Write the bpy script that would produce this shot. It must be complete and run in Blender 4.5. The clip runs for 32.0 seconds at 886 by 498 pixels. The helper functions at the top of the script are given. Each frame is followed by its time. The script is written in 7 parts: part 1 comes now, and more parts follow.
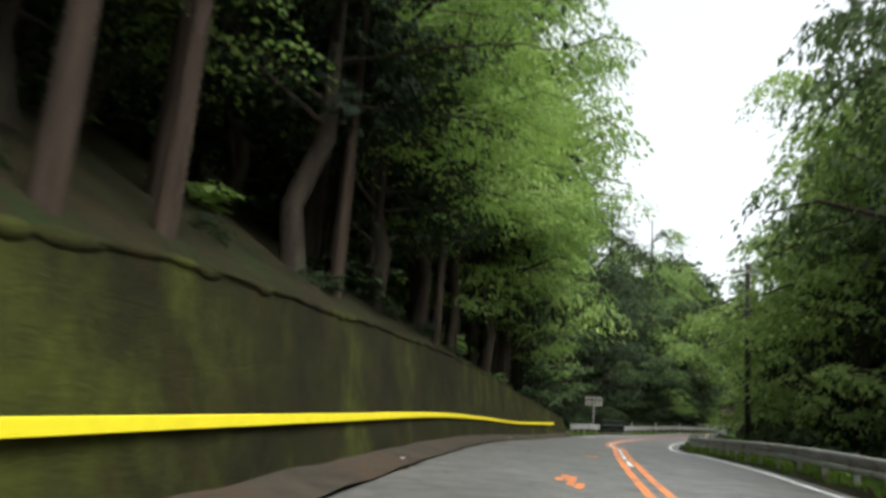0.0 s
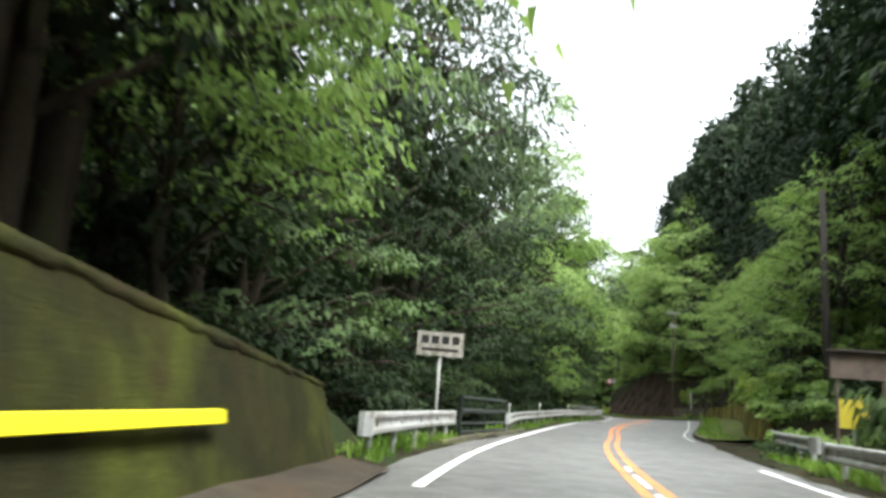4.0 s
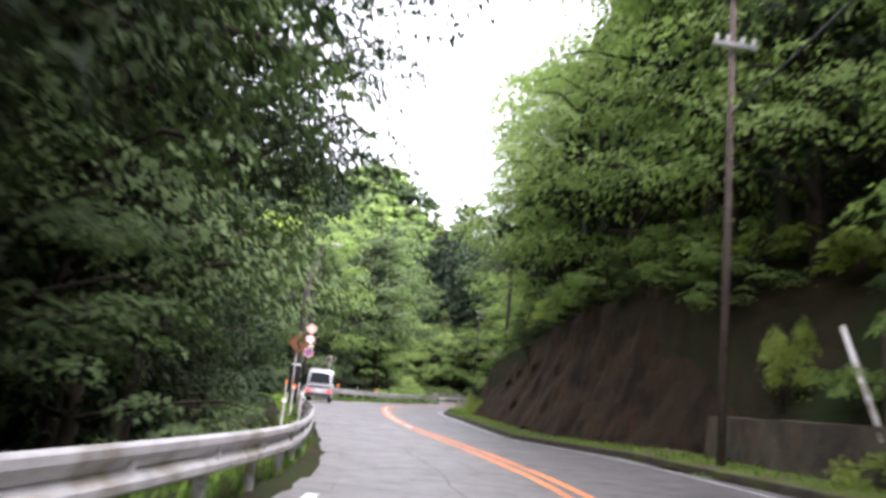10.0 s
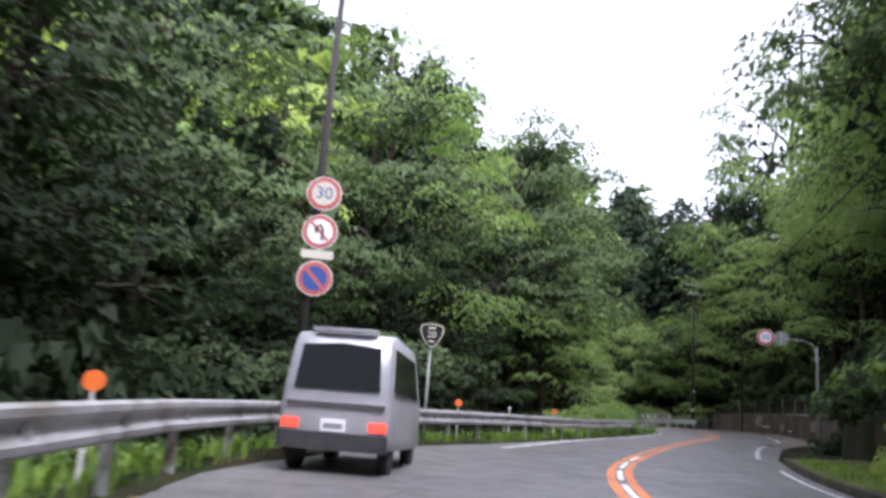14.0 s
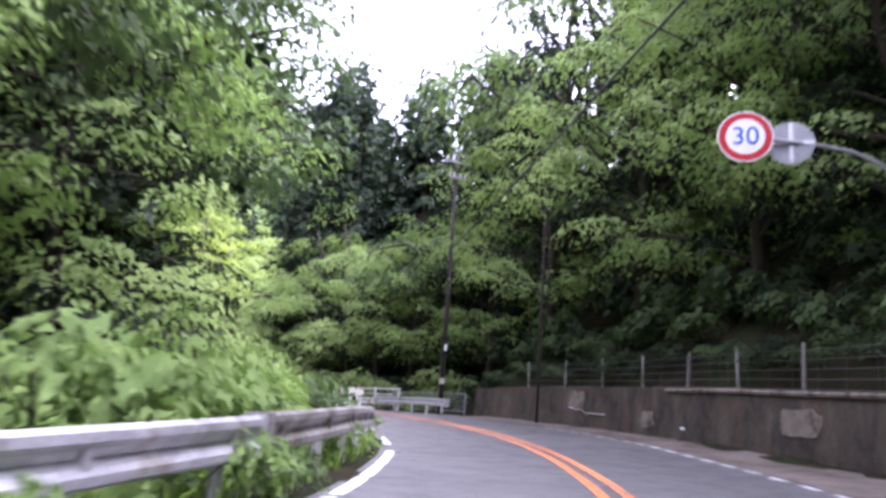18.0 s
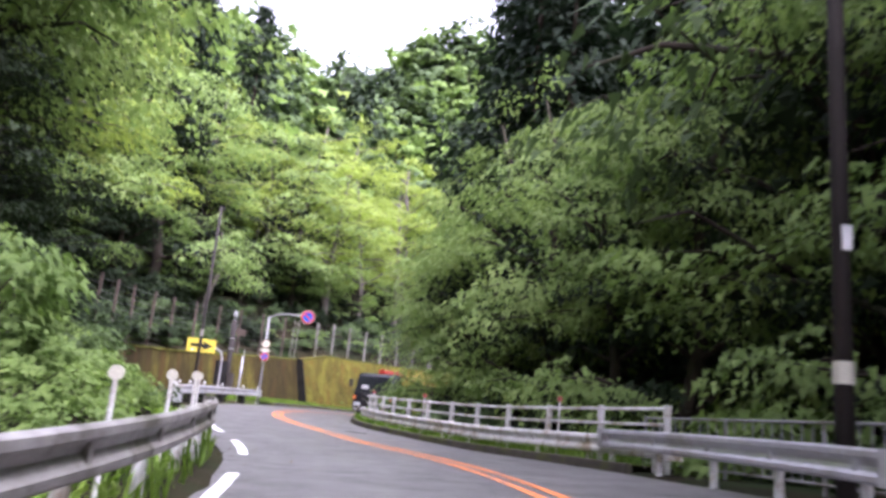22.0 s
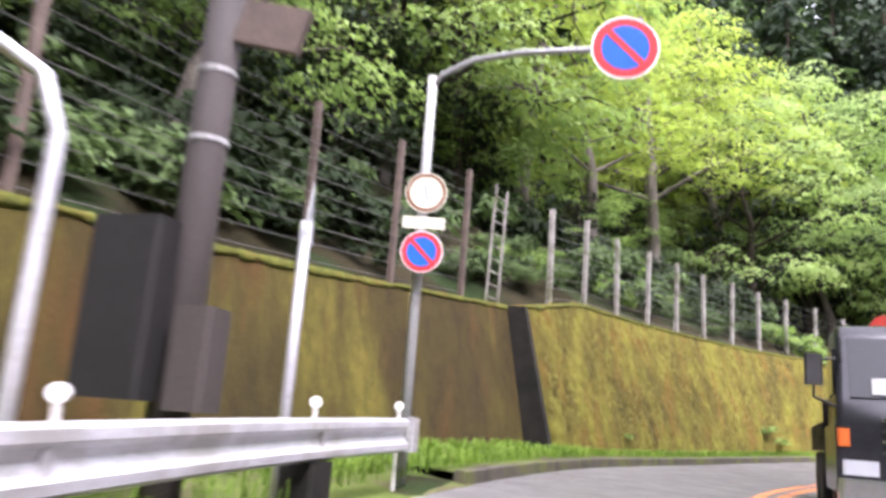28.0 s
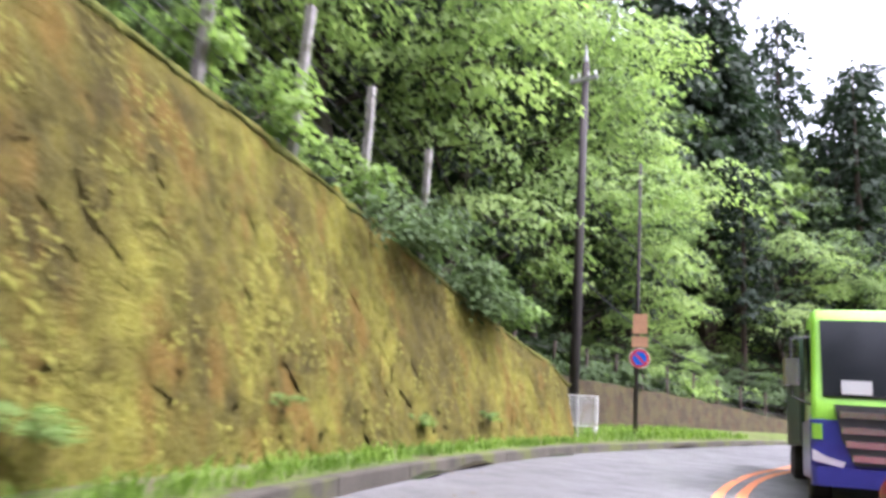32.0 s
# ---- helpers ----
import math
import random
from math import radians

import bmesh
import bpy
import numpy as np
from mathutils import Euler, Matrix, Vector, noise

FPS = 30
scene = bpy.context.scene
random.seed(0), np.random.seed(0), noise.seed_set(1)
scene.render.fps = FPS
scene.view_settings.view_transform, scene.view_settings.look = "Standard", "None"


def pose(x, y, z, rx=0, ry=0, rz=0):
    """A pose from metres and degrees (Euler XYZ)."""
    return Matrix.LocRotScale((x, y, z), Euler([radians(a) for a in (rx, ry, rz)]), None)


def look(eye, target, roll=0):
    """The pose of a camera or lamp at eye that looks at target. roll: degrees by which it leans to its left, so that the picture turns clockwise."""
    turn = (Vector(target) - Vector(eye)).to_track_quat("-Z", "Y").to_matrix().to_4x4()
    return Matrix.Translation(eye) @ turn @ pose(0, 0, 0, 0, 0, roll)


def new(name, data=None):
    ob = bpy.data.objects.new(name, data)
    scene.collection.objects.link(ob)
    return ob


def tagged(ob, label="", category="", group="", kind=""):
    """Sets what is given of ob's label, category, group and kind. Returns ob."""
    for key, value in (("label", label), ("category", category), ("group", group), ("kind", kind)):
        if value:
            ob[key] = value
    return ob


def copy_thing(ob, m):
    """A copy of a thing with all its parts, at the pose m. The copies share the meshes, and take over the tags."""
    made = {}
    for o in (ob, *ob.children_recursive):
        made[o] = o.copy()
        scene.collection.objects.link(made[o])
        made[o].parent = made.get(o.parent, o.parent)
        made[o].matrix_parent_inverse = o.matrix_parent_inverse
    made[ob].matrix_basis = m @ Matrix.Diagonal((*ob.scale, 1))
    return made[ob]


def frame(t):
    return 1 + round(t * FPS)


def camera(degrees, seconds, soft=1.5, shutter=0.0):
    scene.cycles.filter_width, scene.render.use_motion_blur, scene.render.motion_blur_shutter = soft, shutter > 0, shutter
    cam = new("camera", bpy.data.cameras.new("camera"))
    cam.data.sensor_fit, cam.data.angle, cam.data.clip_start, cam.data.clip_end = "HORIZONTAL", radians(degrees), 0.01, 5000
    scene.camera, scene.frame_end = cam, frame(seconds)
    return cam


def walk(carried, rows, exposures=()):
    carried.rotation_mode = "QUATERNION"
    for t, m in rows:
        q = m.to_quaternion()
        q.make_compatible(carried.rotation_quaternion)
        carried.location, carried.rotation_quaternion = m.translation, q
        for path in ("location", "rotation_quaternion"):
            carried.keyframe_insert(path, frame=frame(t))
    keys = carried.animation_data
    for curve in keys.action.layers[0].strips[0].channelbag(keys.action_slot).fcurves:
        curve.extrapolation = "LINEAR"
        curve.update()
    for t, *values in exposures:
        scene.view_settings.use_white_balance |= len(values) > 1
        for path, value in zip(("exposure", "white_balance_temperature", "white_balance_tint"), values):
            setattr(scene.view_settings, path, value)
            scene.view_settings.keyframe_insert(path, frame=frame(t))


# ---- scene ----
cam = camera(58.0, 32.0, soft=3.2, shutter=0.4)
PATH = [
    (0, (0.15, 1.4, 1.42), (0.174, 3.349, 1.867), 4.9),
    (0.5, (0.717, 6.267, 1.578), (0.772, 8.215, 2.029), 4.8),
    (1, (1.534, 10.888, 1.759), (1.653, 12.834, 2.204), 4.4),
    (1.5, (2.407, 15.609, 1.95), (2.59, 17.553, 2.384), 4.2),
    (2, (3.322, 20.448, 2.146), (3.572, 22.386, 2.574), 4.3),
    (2.5, (4.37, 25.695, 2.297), (4.686, 27.624, 2.719), 4.3),
    (3, (5.515, 31.357, 2.398), (5.879, 33.278, 2.819), 4.7),
    (3.5, (6.643, 37.25, 2.437), (7.069, 39.156, 2.868), 4.7),
    (5.5, (14.678, 59.089, 3.224), (15.3, 60.939, 3.661), 5.7),
    (6, (16.598, 63.535, 3.383), (17.332, 65.34, 3.834), 6.5),
    (6.5, (18.661, 68.395, 3.557), (19.481, 70.161, 4.01), 5.0),
    (7, (21.06, 73.494, 3.766), (21.931, 75.234, 4.226), 5.2),
    (7.5, (23.987, 78.658, 4.034), (24.882, 80.387, 4.492), 5.9),
    (8, (27.636, 83.714, 4.381), (28.513, 85.455, 4.828), 6.5),
    (8.5, (31.226, 88.458, 4.684), (32.067, 90.215, 5.14), 6.7),
    (9, (33.963, 92.472, 4.895), (34.767, 94.248, 5.344), 7.0),
    (9.5, (36.671, 96.748, 5.183), (37.42, 98.55, 5.623), 7.0),
    (10, (39.102, 101.458, 5.433), (39.785, 103.288, 5.861), 6.1),
    (10.5, (41.451, 106.205, 5.457), (42.014, 108.071, 5.905), 5.2),
    (11, (42.951, 110.862, 5.634), (43.412, 112.759, 6.067), 5.7),
    (11.5, (44.1, 115.172, 5.759), (44.48, 117.087, 6.191), 6.1),
    (12, (45.157, 119.364, 5.872), (45.489, 121.288, 6.306), 6.3),
    (12.5, (46.161, 123.788, 6.047), (46.464, 125.714, 6.491), 6.3),
    (13, (47.102, 128.198, 6.233), (47.39, 130.126, 6.68), 5.8),
    (13.5, (48.014, 132.384, 6.408), (48.302, 134.312, 6.855), 5.1),
    (15.5, (53.07, 149.691, 7.157), (53.642, 151.555, 7.601), 4.7),
    (16, (54.843, 153.529, 7.261), (55.502, 155.363, 7.712), 4.6),
    (16.5, (56.861, 157.363, 7.429), (57.616, 159.157, 7.888), 4.5),
    (17, (59.186, 161.154, 7.64), (60.035, 162.907, 8.095), 4.4),
    (17.5, (61.479, 164.649, 7.773), (62.396, 166.369, 8.222), 4.0),
    (18, (63.646, 168.02, 7.946), (64.601, 169.721, 8.385), 4.2),
    (18.5, (65.826, 171.218, 8.207), (66.765, 172.93, 8.64), 4.4),
    (19, (68.585, 174.61, 8.376), (69.451, 176.358, 8.818), 5.2),
    (19.5, (70.47, 177.809, 8.484), (71.275, 179.589, 8.911), 5.7),
    (20, (71.975, 180.984, 8.615), (72.724, 182.784, 9.059), 6.0),
    (20.5, (73.411, 183.935, 8.711), (74.09, 185.763, 9.156), 5.7),
    (21, (74.591, 186.847, 8.813), (75.168, 188.708, 9.266), 5.8),
    (21.5, (75.643, 189.83, 8.922), (76.097, 191.725, 9.371), 5.5),
    (22, (76.396, 192.757, 9.055), (76.733, 194.676, 9.505), 5.3),
    (22.5, (76.923, 195.717, 9.223), (77.142, 197.654, 9.672), 4.9),
    (23, (77.344, 199.087, 9.316), (77.427, 201.035, 9.76), 4.3),
    (23.5, (77.435, 202.077, 9.478), (77.362, 204.026, 9.919), 4.7),
    (24, (77.335, 205.181, 9.588), (77.095, 207.117, 10.029), 4.7),
    (24.5, (77.019, 208.178, 9.69), (76.646, 210.094, 10.127), 4.7),
    (26.5, (74.731, 221.016, 10.016), (74.453, 222.949, 10.447), 4.0),
    (27, (74.648, 224.156, 10.211), (74.464, 226.1, 10.645), 3.9),
    (27.5, (74.696, 227.326, 10.316), (74.616, 229.276, 10.751), 4.1),
    (28, (74.931, 230.501, 10.458), (74.981, 232.453, 10.893), 4.3),
    (28.5, (75.436, 233.677, 10.565), (75.647, 235.618, 10.997), 4.4),
    (29, (76.268, 236.755, 10.679), (76.66, 238.668, 11.111), 4.3),
    (29.5, (77.333, 239.862, 10.823), (77.891, 241.737, 11.238), 4.3),
    (30, (78.744, 242.53, 10.825), (79.461, 244.35, 11.242), 4.4),
    (30.5, (80.398, 245.287, 10.817), (81.23, 247.056, 11.24), 4.8),
    (31, (82.385, 248.3, 10.906), (83.345, 250.0, 11.339), 4.6),
    (31.5, (84.518, 251.053, 10.933), (85.591, 252.682, 11.373), 4.4),
    (32, (86.981, 253.792, 10.988), (88.171, 255.339, 11.423), 4.3),
]
EXPOSURE = [(0.0, 0.2, 6300, 6), (1.0, 0.78, 6250, 2), (2.5, 1.14, 6300, 2), (4.0, 1.3, 6250, 4), (6.0, 1.42, 6000, 18), (7.5, 1.6, 5950, 25), (9.0, 1.68, 6100, 26), (10.0, 1.68, 6100, 24), (11.0, 1.25, 6200, 18), (12.0, 0.98, 6150, 16), (13.0, 0.92, 5950, 18), (16.0, 0.88, 5500, 34), (17.2, 1.46, 5450, 36), (18.5, 1.95, 5550, 40), (20.0, 1.7, 5700, 38), (21.0, 1.48, 5700, 36), (24.5, 1.3, 5650, 33), (26.5, 1.55, 5850, 34), (28.0, 1.64, 6000, 29), (29.0, 1.7, 5850, 30), (30.0, 1.56, 5850, 21), (31.0, 1.46, 5850, 20), (32.0, 1.47, 5700, 28)]
SKY = 0.36
walk(cam, [(t, look(eye, target, roll)) for t, eye, target, roll in PATH], EXPOSURE)

# ---- light and air ----
world = bpy.data.worlds.new("overcast_sky")
scene.world = world
world.use_nodes = True
wn, wl = world.node_tree.nodes, world.node_tree.links
sky = wn.new("ShaderNodeTexSky")
sky.sky_type, sky.sun_disc = "NISHITA", False
sky.sun_elevation, sky.sun_rotation = radians(58), radians(150)
sky.air_density, sky.dust_density, sky.ozone_density = 1.0, 6.0, 1.0
grey = wn.new("ShaderNodeHueSaturation")
grey.inputs["Saturation"].default_value = 0.12
wl.new(sky.outputs[0], grey.inputs["Color"])
wl.new(grey.outputs[0], wn["Background"].inputs["Color"])
wn["Background"].inputs["Strength"].default_value = SKY
sun_data = bpy.data.lights.new("veiled_sun", "SUN")
sun_data.energy, sun_data.angle, sun_data.color = 1.1, radians(25), (1.0, 0.96, 0.9)
sun = new("veiled_sun", sun_data)
sun.matrix_world = look((0, 0, 60), (0 - 0.27, 0 + 0.46, 60 - 0.85))


# ---- materials ----
def nodes_of(name):
    m = bpy.data.materials.new(name)
    m.use_nodes = True
    t = m.node_tree
    return m, t.nodes, t.links, t.nodes["Principled BSDF"]


def ramp(n, l, fac, stops):
    r = n.new("ShaderNodeValToRGB")
    e = r.color_ramp.elements
    while len(e) < len(stops):
        e.new(0.5)
    for k, (p, c) in enumerate(stops):
        e[k].position, e[k].color = p, (*c, 1)
    l.new(fac, r.inputs[0])
    return r.outputs[0]


def noise_tex(n, l, scale, detail=4.0, rough=0.6, stretch=None, coord="Object", kind="ShaderNodeTexNoise"):
    c = n.new("ShaderNodeNewGeometry" if coord == "World" else "ShaderNodeTexCoord")
    out = c.outputs["Position" if coord == "World" else coord]
    if stretch:
        mp = n.new("ShaderNodeMapping")
        mp.inputs["Scale"].default_value = stretch
        l.new(out, mp.inputs[0])
        out = mp.outputs[0]
    t = n.new(kind)
    t.inputs["Scale"].default_value = scale
    if kind == "ShaderNodeTexNoise":
        t.inputs["Detail"].default_value, t.inputs["Roughness"].default_value = detail, rough
    l.new(out, t.inputs["Vector"])
    return t.outputs[0]


def mixed(n, l, fac, a, b, how="MIX"):
    m = n.new("ShaderNodeMix")
    m.data_type, m.blend_type = "RGBA", how
    for sock, v in ((m.inputs[0], fac), (m.inputs[6], a), (m.inputs[7], b)):
        if isinstance(v, (int, float)):
            sock.default_value = v
        elif isinstance(v, tuple):
            sock.default_value = (*v, 1)
        else:
            l.new(v, sock)
    return m.outputs[2]


def bumped(n, l, p, height, strength=0.3, dist=0.02):
    b = n.new("ShaderNodeBump")
    b.inputs["Strength"].default_value, b.inputs["Distance"].default_value = strength, dist
    l.new(height, b.inputs["Height"])
    l.new(b.outputs[0], p.inputs["Normal"])


def surface(name, dark, light, scale=3.0, fine=40.0, rough=0.7, metal=0.0, bump=0.3, dist=0.01, stretch=None, stain=None, stain_scale=0.6, spec=0.5):
    """A plain worn surface: two tones by coarse noise, fine grain, and a stain of its own shape."""
    m, n, l, p = nodes_of(name)
    a = noise_tex(n, l, scale, 5, 0.65, stretch)
    b = noise_tex(n, l, fine, 3, 0.6)
    col = ramp(n, l, a, [(0.3, dark), (0.7, light)])
    col = mixed(n, l, 0.25, col, ramp(n, l, b, [(0.35, (0.25, 0.25, 0.25)), (0.65, (0.75, 0.75, 0.75))]), "OVERLAY")
    if stain:
        c = noise_tex(n, l, stain_scale, 6, 0.7, stretch)
        col = mixed(n, l, ramp(n, l, c, [(0.5, (0, 0, 0)), (0.62, (1, 1, 1))]), col, stain)
    l.new(col, p.inputs["Base Color"])
    p.inputs["Roughness"].default_value, p.inputs["Metallic"].default_value = rough, metal
    p.inputs["Specular IOR Level"].default_value = spec
    if bump:
        bumped(n, l, p, b, bump, dist)
    return m


def leaf_material(name, dark, light, thin, spread=0.35, through_leaf=0.34):
    """Leaves: tone by tree and by leaf, a glossy skin, and light that comes through."""
    m, n, l, p = nodes_of(name)
    geo, info = n.new("ShaderNodeNewGeometry"), n.new("ShaderNodeObjectInfo")
    a = n.new("ShaderNodeMath")
    a.operation = "MULTIPLY_ADD"
    a.inputs[1].default_value = spread
    l.new(geo.outputs["Random Per Island"], a.inputs[0])
    b = n.new("ShaderNodeMath")
    b.operation = "MULTIPLY"
    b.inputs[1].default_value = 1 - spread
    l.new(info.outputs["Random"], b.inputs[0])
    l.new(b.outputs[0], a.inputs[2])
    patch = ramp(n, l, noise_tex(n, l, 0.11, 2, 0.5), [(0.35, (0, 0, 0)), (0.65, (1, 1, 1))])
    twig = ramp(n, l, noise_tex(n, l, 0.8, 2, 0.5), [(0.38, (0, 0, 0)), (0.62, (1, 1, 1))])
    col = ramp(n, l, mixed(n, l, 0.25, mixed(n, l, 0.55, a.outputs[0], twig), patch), [(0.1, dark), (0.9, light)])
    l.new(col, p.inputs["Base Color"])
    p.inputs["Roughness"].default_value = 0.6
    p.inputs["Specular IOR Level"].default_value = 0.1
    tr = n.new("ShaderNodeBsdfTranslucent")
    l.new(mixed(n, l, 1.0, col, thin, "MULTIPLY"), tr.inputs["Color"])
    mx = n.new("ShaderNodeMixShader")
    mx.inputs[0].default_value = through_leaf
    l.new(p.outputs[0], mx.inputs[1])
    l.new(tr.outputs[0], mx.inputs[2])
    l.new(mx.outputs[0], n["Material Output"].inputs["Surface"])
    return m


def moss_wall(name, base, moss, bright, rust, scale=0.5, streak=(1, 1, 0.25), bump=0.8, runs=0.75):
    """Concrete grown over with moss, rust-coloured algae and dark runs."""
    m, n, l, p = nodes_of(name)
    a = noise_tex(n, l, scale, 6, 0.7, streak, "World")
    b = noise_tex(n, l, 2.6, 6, 0.72, None, "World")
    c = noise_tex(n, l, scale * 0.9 + 0.31, 5, 0.65, (streak[0] * 1.4, streak[1] * 1.4, streak[2] * 1.2), "World")
    d = noise_tex(n, l, 26, 4, 0.7, None, "World")
    e = noise_tex(n, l, 1.3, 5, 0.65, (1.6, 1.6, 0.18), "World")
    col = ramp(n, l, a, [(0.41, base), (0.5, moss), (0.62, bright)])
    col = mixed(n, l, ramp(n, l, b, [(0.4, (0, 0, 0)), (0.66, (0.7, 0.7, 0.7))]), col, moss)
    col = mixed(n, l, ramp(n, l, c, [(0.52, (0, 0, 0)), (0.64, (0.85, 0.85, 0.85))]), col, rust)
    col = mixed(n, l, ramp(n, l, e, [(0.58, (0, 0, 0)), (0.74, (runs, runs, runs))]), col, tuple(v * 0.45 for v in base))
    col = mixed(n, l, 0.35, col, ramp(n, l, d, [(0.3, (0.2, 0.2, 0.2)), (0.7, (0.8, 0.8, 0.8))]), "OVERLAY")
    l.new(col, p.inputs["Base Color"])
    p.inputs["Roughness"].default_value = 0.92
    p.inputs["Specular IOR Level"].default_value = 0.15
    h = mixed(n, l, 0.5, b, d)
    bumped(n, l, p, h, bump, 0.05)
    return m


def flat(name, colour, rough=0.5, metal=0.0, grime=0.25, spec=0.35):
    return surface(name, tuple(v * (1 - grime) for v in colour), colour, 4.0, 60.0, rough, metal, 0.08, 0.004, None, None, 0.6, spec)


def glowing(name, colour, strength):
    m, n, l, p = nodes_of(name)
    p.inputs["Base Color"].default_value = (*colour, 1)
    p.inputs["Emission Color"].default_value, p.inputs["Emission Strength"].default_value = (*colour, 1), strength
    return m


def asphalt_material():
    m, n, l, p = nodes_of("asphalt")
    a = noise_tex(n, l, 0.35, 5, 0.6)
    b = noise_tex(n, l, 90, 3, 0.7)
    c = noise_tex(n, l, 1.7, 6, 0.7)
    col = ramp(n, l, a, [(0.3, (0.080, 0.076, 0.073)), (0.7, (0.130, 0.124, 0.118))])
    col = mixed(n, l, ramp(n, l, c, [(0.5, (0, 0, 0)), (0.75, (0.6, 0.6, 0.6))]), col, (0.052, 0.051, 0.052))
    col = mixed(n, l, 0.5, col, ramp(n, l, b, [(0.3, (0.2, 0.2, 0.2)), (0.7, (0.8, 0.8, 0.8))]), "OVERLAY")
    l.new(col, p.inputs["Base Color"])
    l.new(ramp(n, l, c, [(0.3, (0.38, 0.38, 0.38)), (0.7, (0.58, 0.58, 0.58))]), p.inputs["Roughness"])
    bumped(n, l, p, b, 0.35, 0.006)
    return m


def paint_material(name, colour, worn=0.47):
    """Road paint that has worn through to the asphalt in patches."""
    m, n, l, p = nodes_of(name)
    a = noise_tex(n, l, 7, 6, 0.75)
    b = noise_tex(n, l, 0.7, 3, 0.5)
    k = mixed(n, l, 0.35, a, b)
    col = mixed(n, l, ramp(n, l, k, [(worn - 0.07, (1, 1, 1)), (worn + 0.02, (0, 0, 0))]), colour, (0.09, 0.088, 0.087))
    l.new(col, p.inputs["Base Color"])
    p.inputs["Roughness"].default_value = 0.6
    return m


ASPHALT = asphalt_material()
YELLOW = paint_material("yellow_road_paint", (0.62, 0.185, 0.045), 0.46)
WHITE = paint_material("white_road_paint", (0.72, 0.72, 0.70), 0.44)
CRACK = surface("sealed_crack", (0.025, 0.025, 0.026), (0.04, 0.04, 0.04), rough=0.5)
# litter kept near black: the shade under the trees is put into its colour
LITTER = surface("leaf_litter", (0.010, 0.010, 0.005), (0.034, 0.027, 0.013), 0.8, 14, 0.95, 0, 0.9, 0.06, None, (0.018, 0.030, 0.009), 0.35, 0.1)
GRASSY = surface("grassy_soil", (0.05, 0.075, 0.018), (0.12, 0.15, 0.035), 1.1, 18, 0.95, 0, 0.9, 0.05, None, (0.10, 0.08, 0.05), 0.7, 0.1)
# dirty concrete, its colour darkened further for the shade along the wall
GUTTER = surface("gutter_concrete_shade_toned", (0.024, 0.019, 0.013), (0.055, 0.045, 0.033), 1.6, 22, 0.9, 0, 0.8, 0.02, None, (0.048, 0.032, 0.020), 0.8, 0.2)
FOOTWAY = surface("dusty_concrete", (0.10, 0.082, 0.066), (0.20, 0.17, 0.14), 1.2, 26, 0.9, 0, 0.6, 0.015, None, (0.075, 0.058, 0.042), 0.7, 0.2)
KERB = surface("kerb_concrete", (0.034, 0.030, 0.022), (0.090, 0.080, 0.060), 1.5, 30, 0.9, 0, 0.6, 0.01, None, (0.08, 0.09, 0.025), 1.1, 0.2)
# wall colours lowered below the moss's own, to stand in for canopy shade
WALL_A = moss_wall("shade_dimmed_mossy_concrete", (0.012, 0.0095, 0.004), (0.020, 0.0200, 0.0045), (0.054, 0.060, 0.009), (0.026, 0.019, 0.006), 0.45, (1, 1, 0.8), 1.2, 0.3)
WALL_C = moss_wall("brown_mossy_concrete", (0.031, 0.022, 0.009), (0.053, 0.041, 0.011), (0.115, 0.101, 0.018), (0.072, 0.038, 0.012), 0.45, (1, 1, 0.3), 0.8, 0.5)
WALL_B = moss_wall("brown_low_stone", (0.042, 0.033, 0.020), (0.066, 0.052, 0.028), (0.092, 0.084, 0.030), (0.075, 0.046, 0.024), 1.4, (1, 1, 1.2), 1.6, 0.3)
WALL_D = moss_wall("yellow_mossy_stone", (0.064, 0.050, 0.012), (0.118, 0.102, 0.017), (0.205, 0.190, 0.028), (0.150, 0.092, 0.018), 0.8, (1, 1, 0.7), 2.2, 0.35)
WALL_R = moss_wall("stained_concrete", (0.046, 0.039, 0.030), (0.084, 0.072, 0.054), (0.135, 0.117, 0.087), (0.105, 0.072, 0.048), 0.8, (1, 1, 0.6), 0.8, 0.25)
WALL_Y = moss_wall("yellow_mossy_low_wall", (0.055, 0.048, 0.016), (0.14, 0.125, 0.028), (0.28, 0.25, 0.045), (0.15, 0.11, 0.03), 0.7, (1, 1, 1), 0.8, 0.15)
# brown rock colours lowered to carry the shade of the overhanging trees
CUT = moss_wall("brown_rock_cut_shade_toned", (0.011, 0.0075, 0.0045), (0.026, 0.017, 0.009), (0.045, 0.029, 0.015), (0.045, 0.022, 0.009), 0.8, (1, 1, 0.6), 1.2)
DARK_JOINT = surface("wet_black_concrete", (0.009, 0.0085, 0.007), (0.022, 0.020, 0.016), 2, 30, 0.75, 0, 0.6, 0.01, None, None, 0.6, 0.15)
RAIL = surface("weathered_white_steel", (0.24, 0.24, 0.235), (0.44, 0.44, 0.43), 2.2, 30, 0.42, 0.25, 0.15, 0.004, None, (0.17, 0.15, 0.11), 1.6)
RAIL_OLD = surface("grimy_grey_steel", (0.15, 0.14, 0.12), (0.34, 0.33, 0.30), 1.8, 30, 0.5, 0.2, 0.2, 0.004, None, (0.085, 0.08, 0.055), 1.4)
RAIL_NEW = surface("galvanised_steel", (0.42, 0.42, 0.43), (0.58, 0.58, 0.60), 2.5, 40, 0.35, 0.45, 0.08, 0.003, None, (0.36, 0.35, 0.33), 1.2)
POST_STEEL = surface("dull_post_steel", (0.22, 0.22, 0.21), (0.42, 0.42, 0.40), 3, 40, 0.5, 0.2, 0.1, 0.003, None, (0.13, 0.11, 0.08), 2.0)
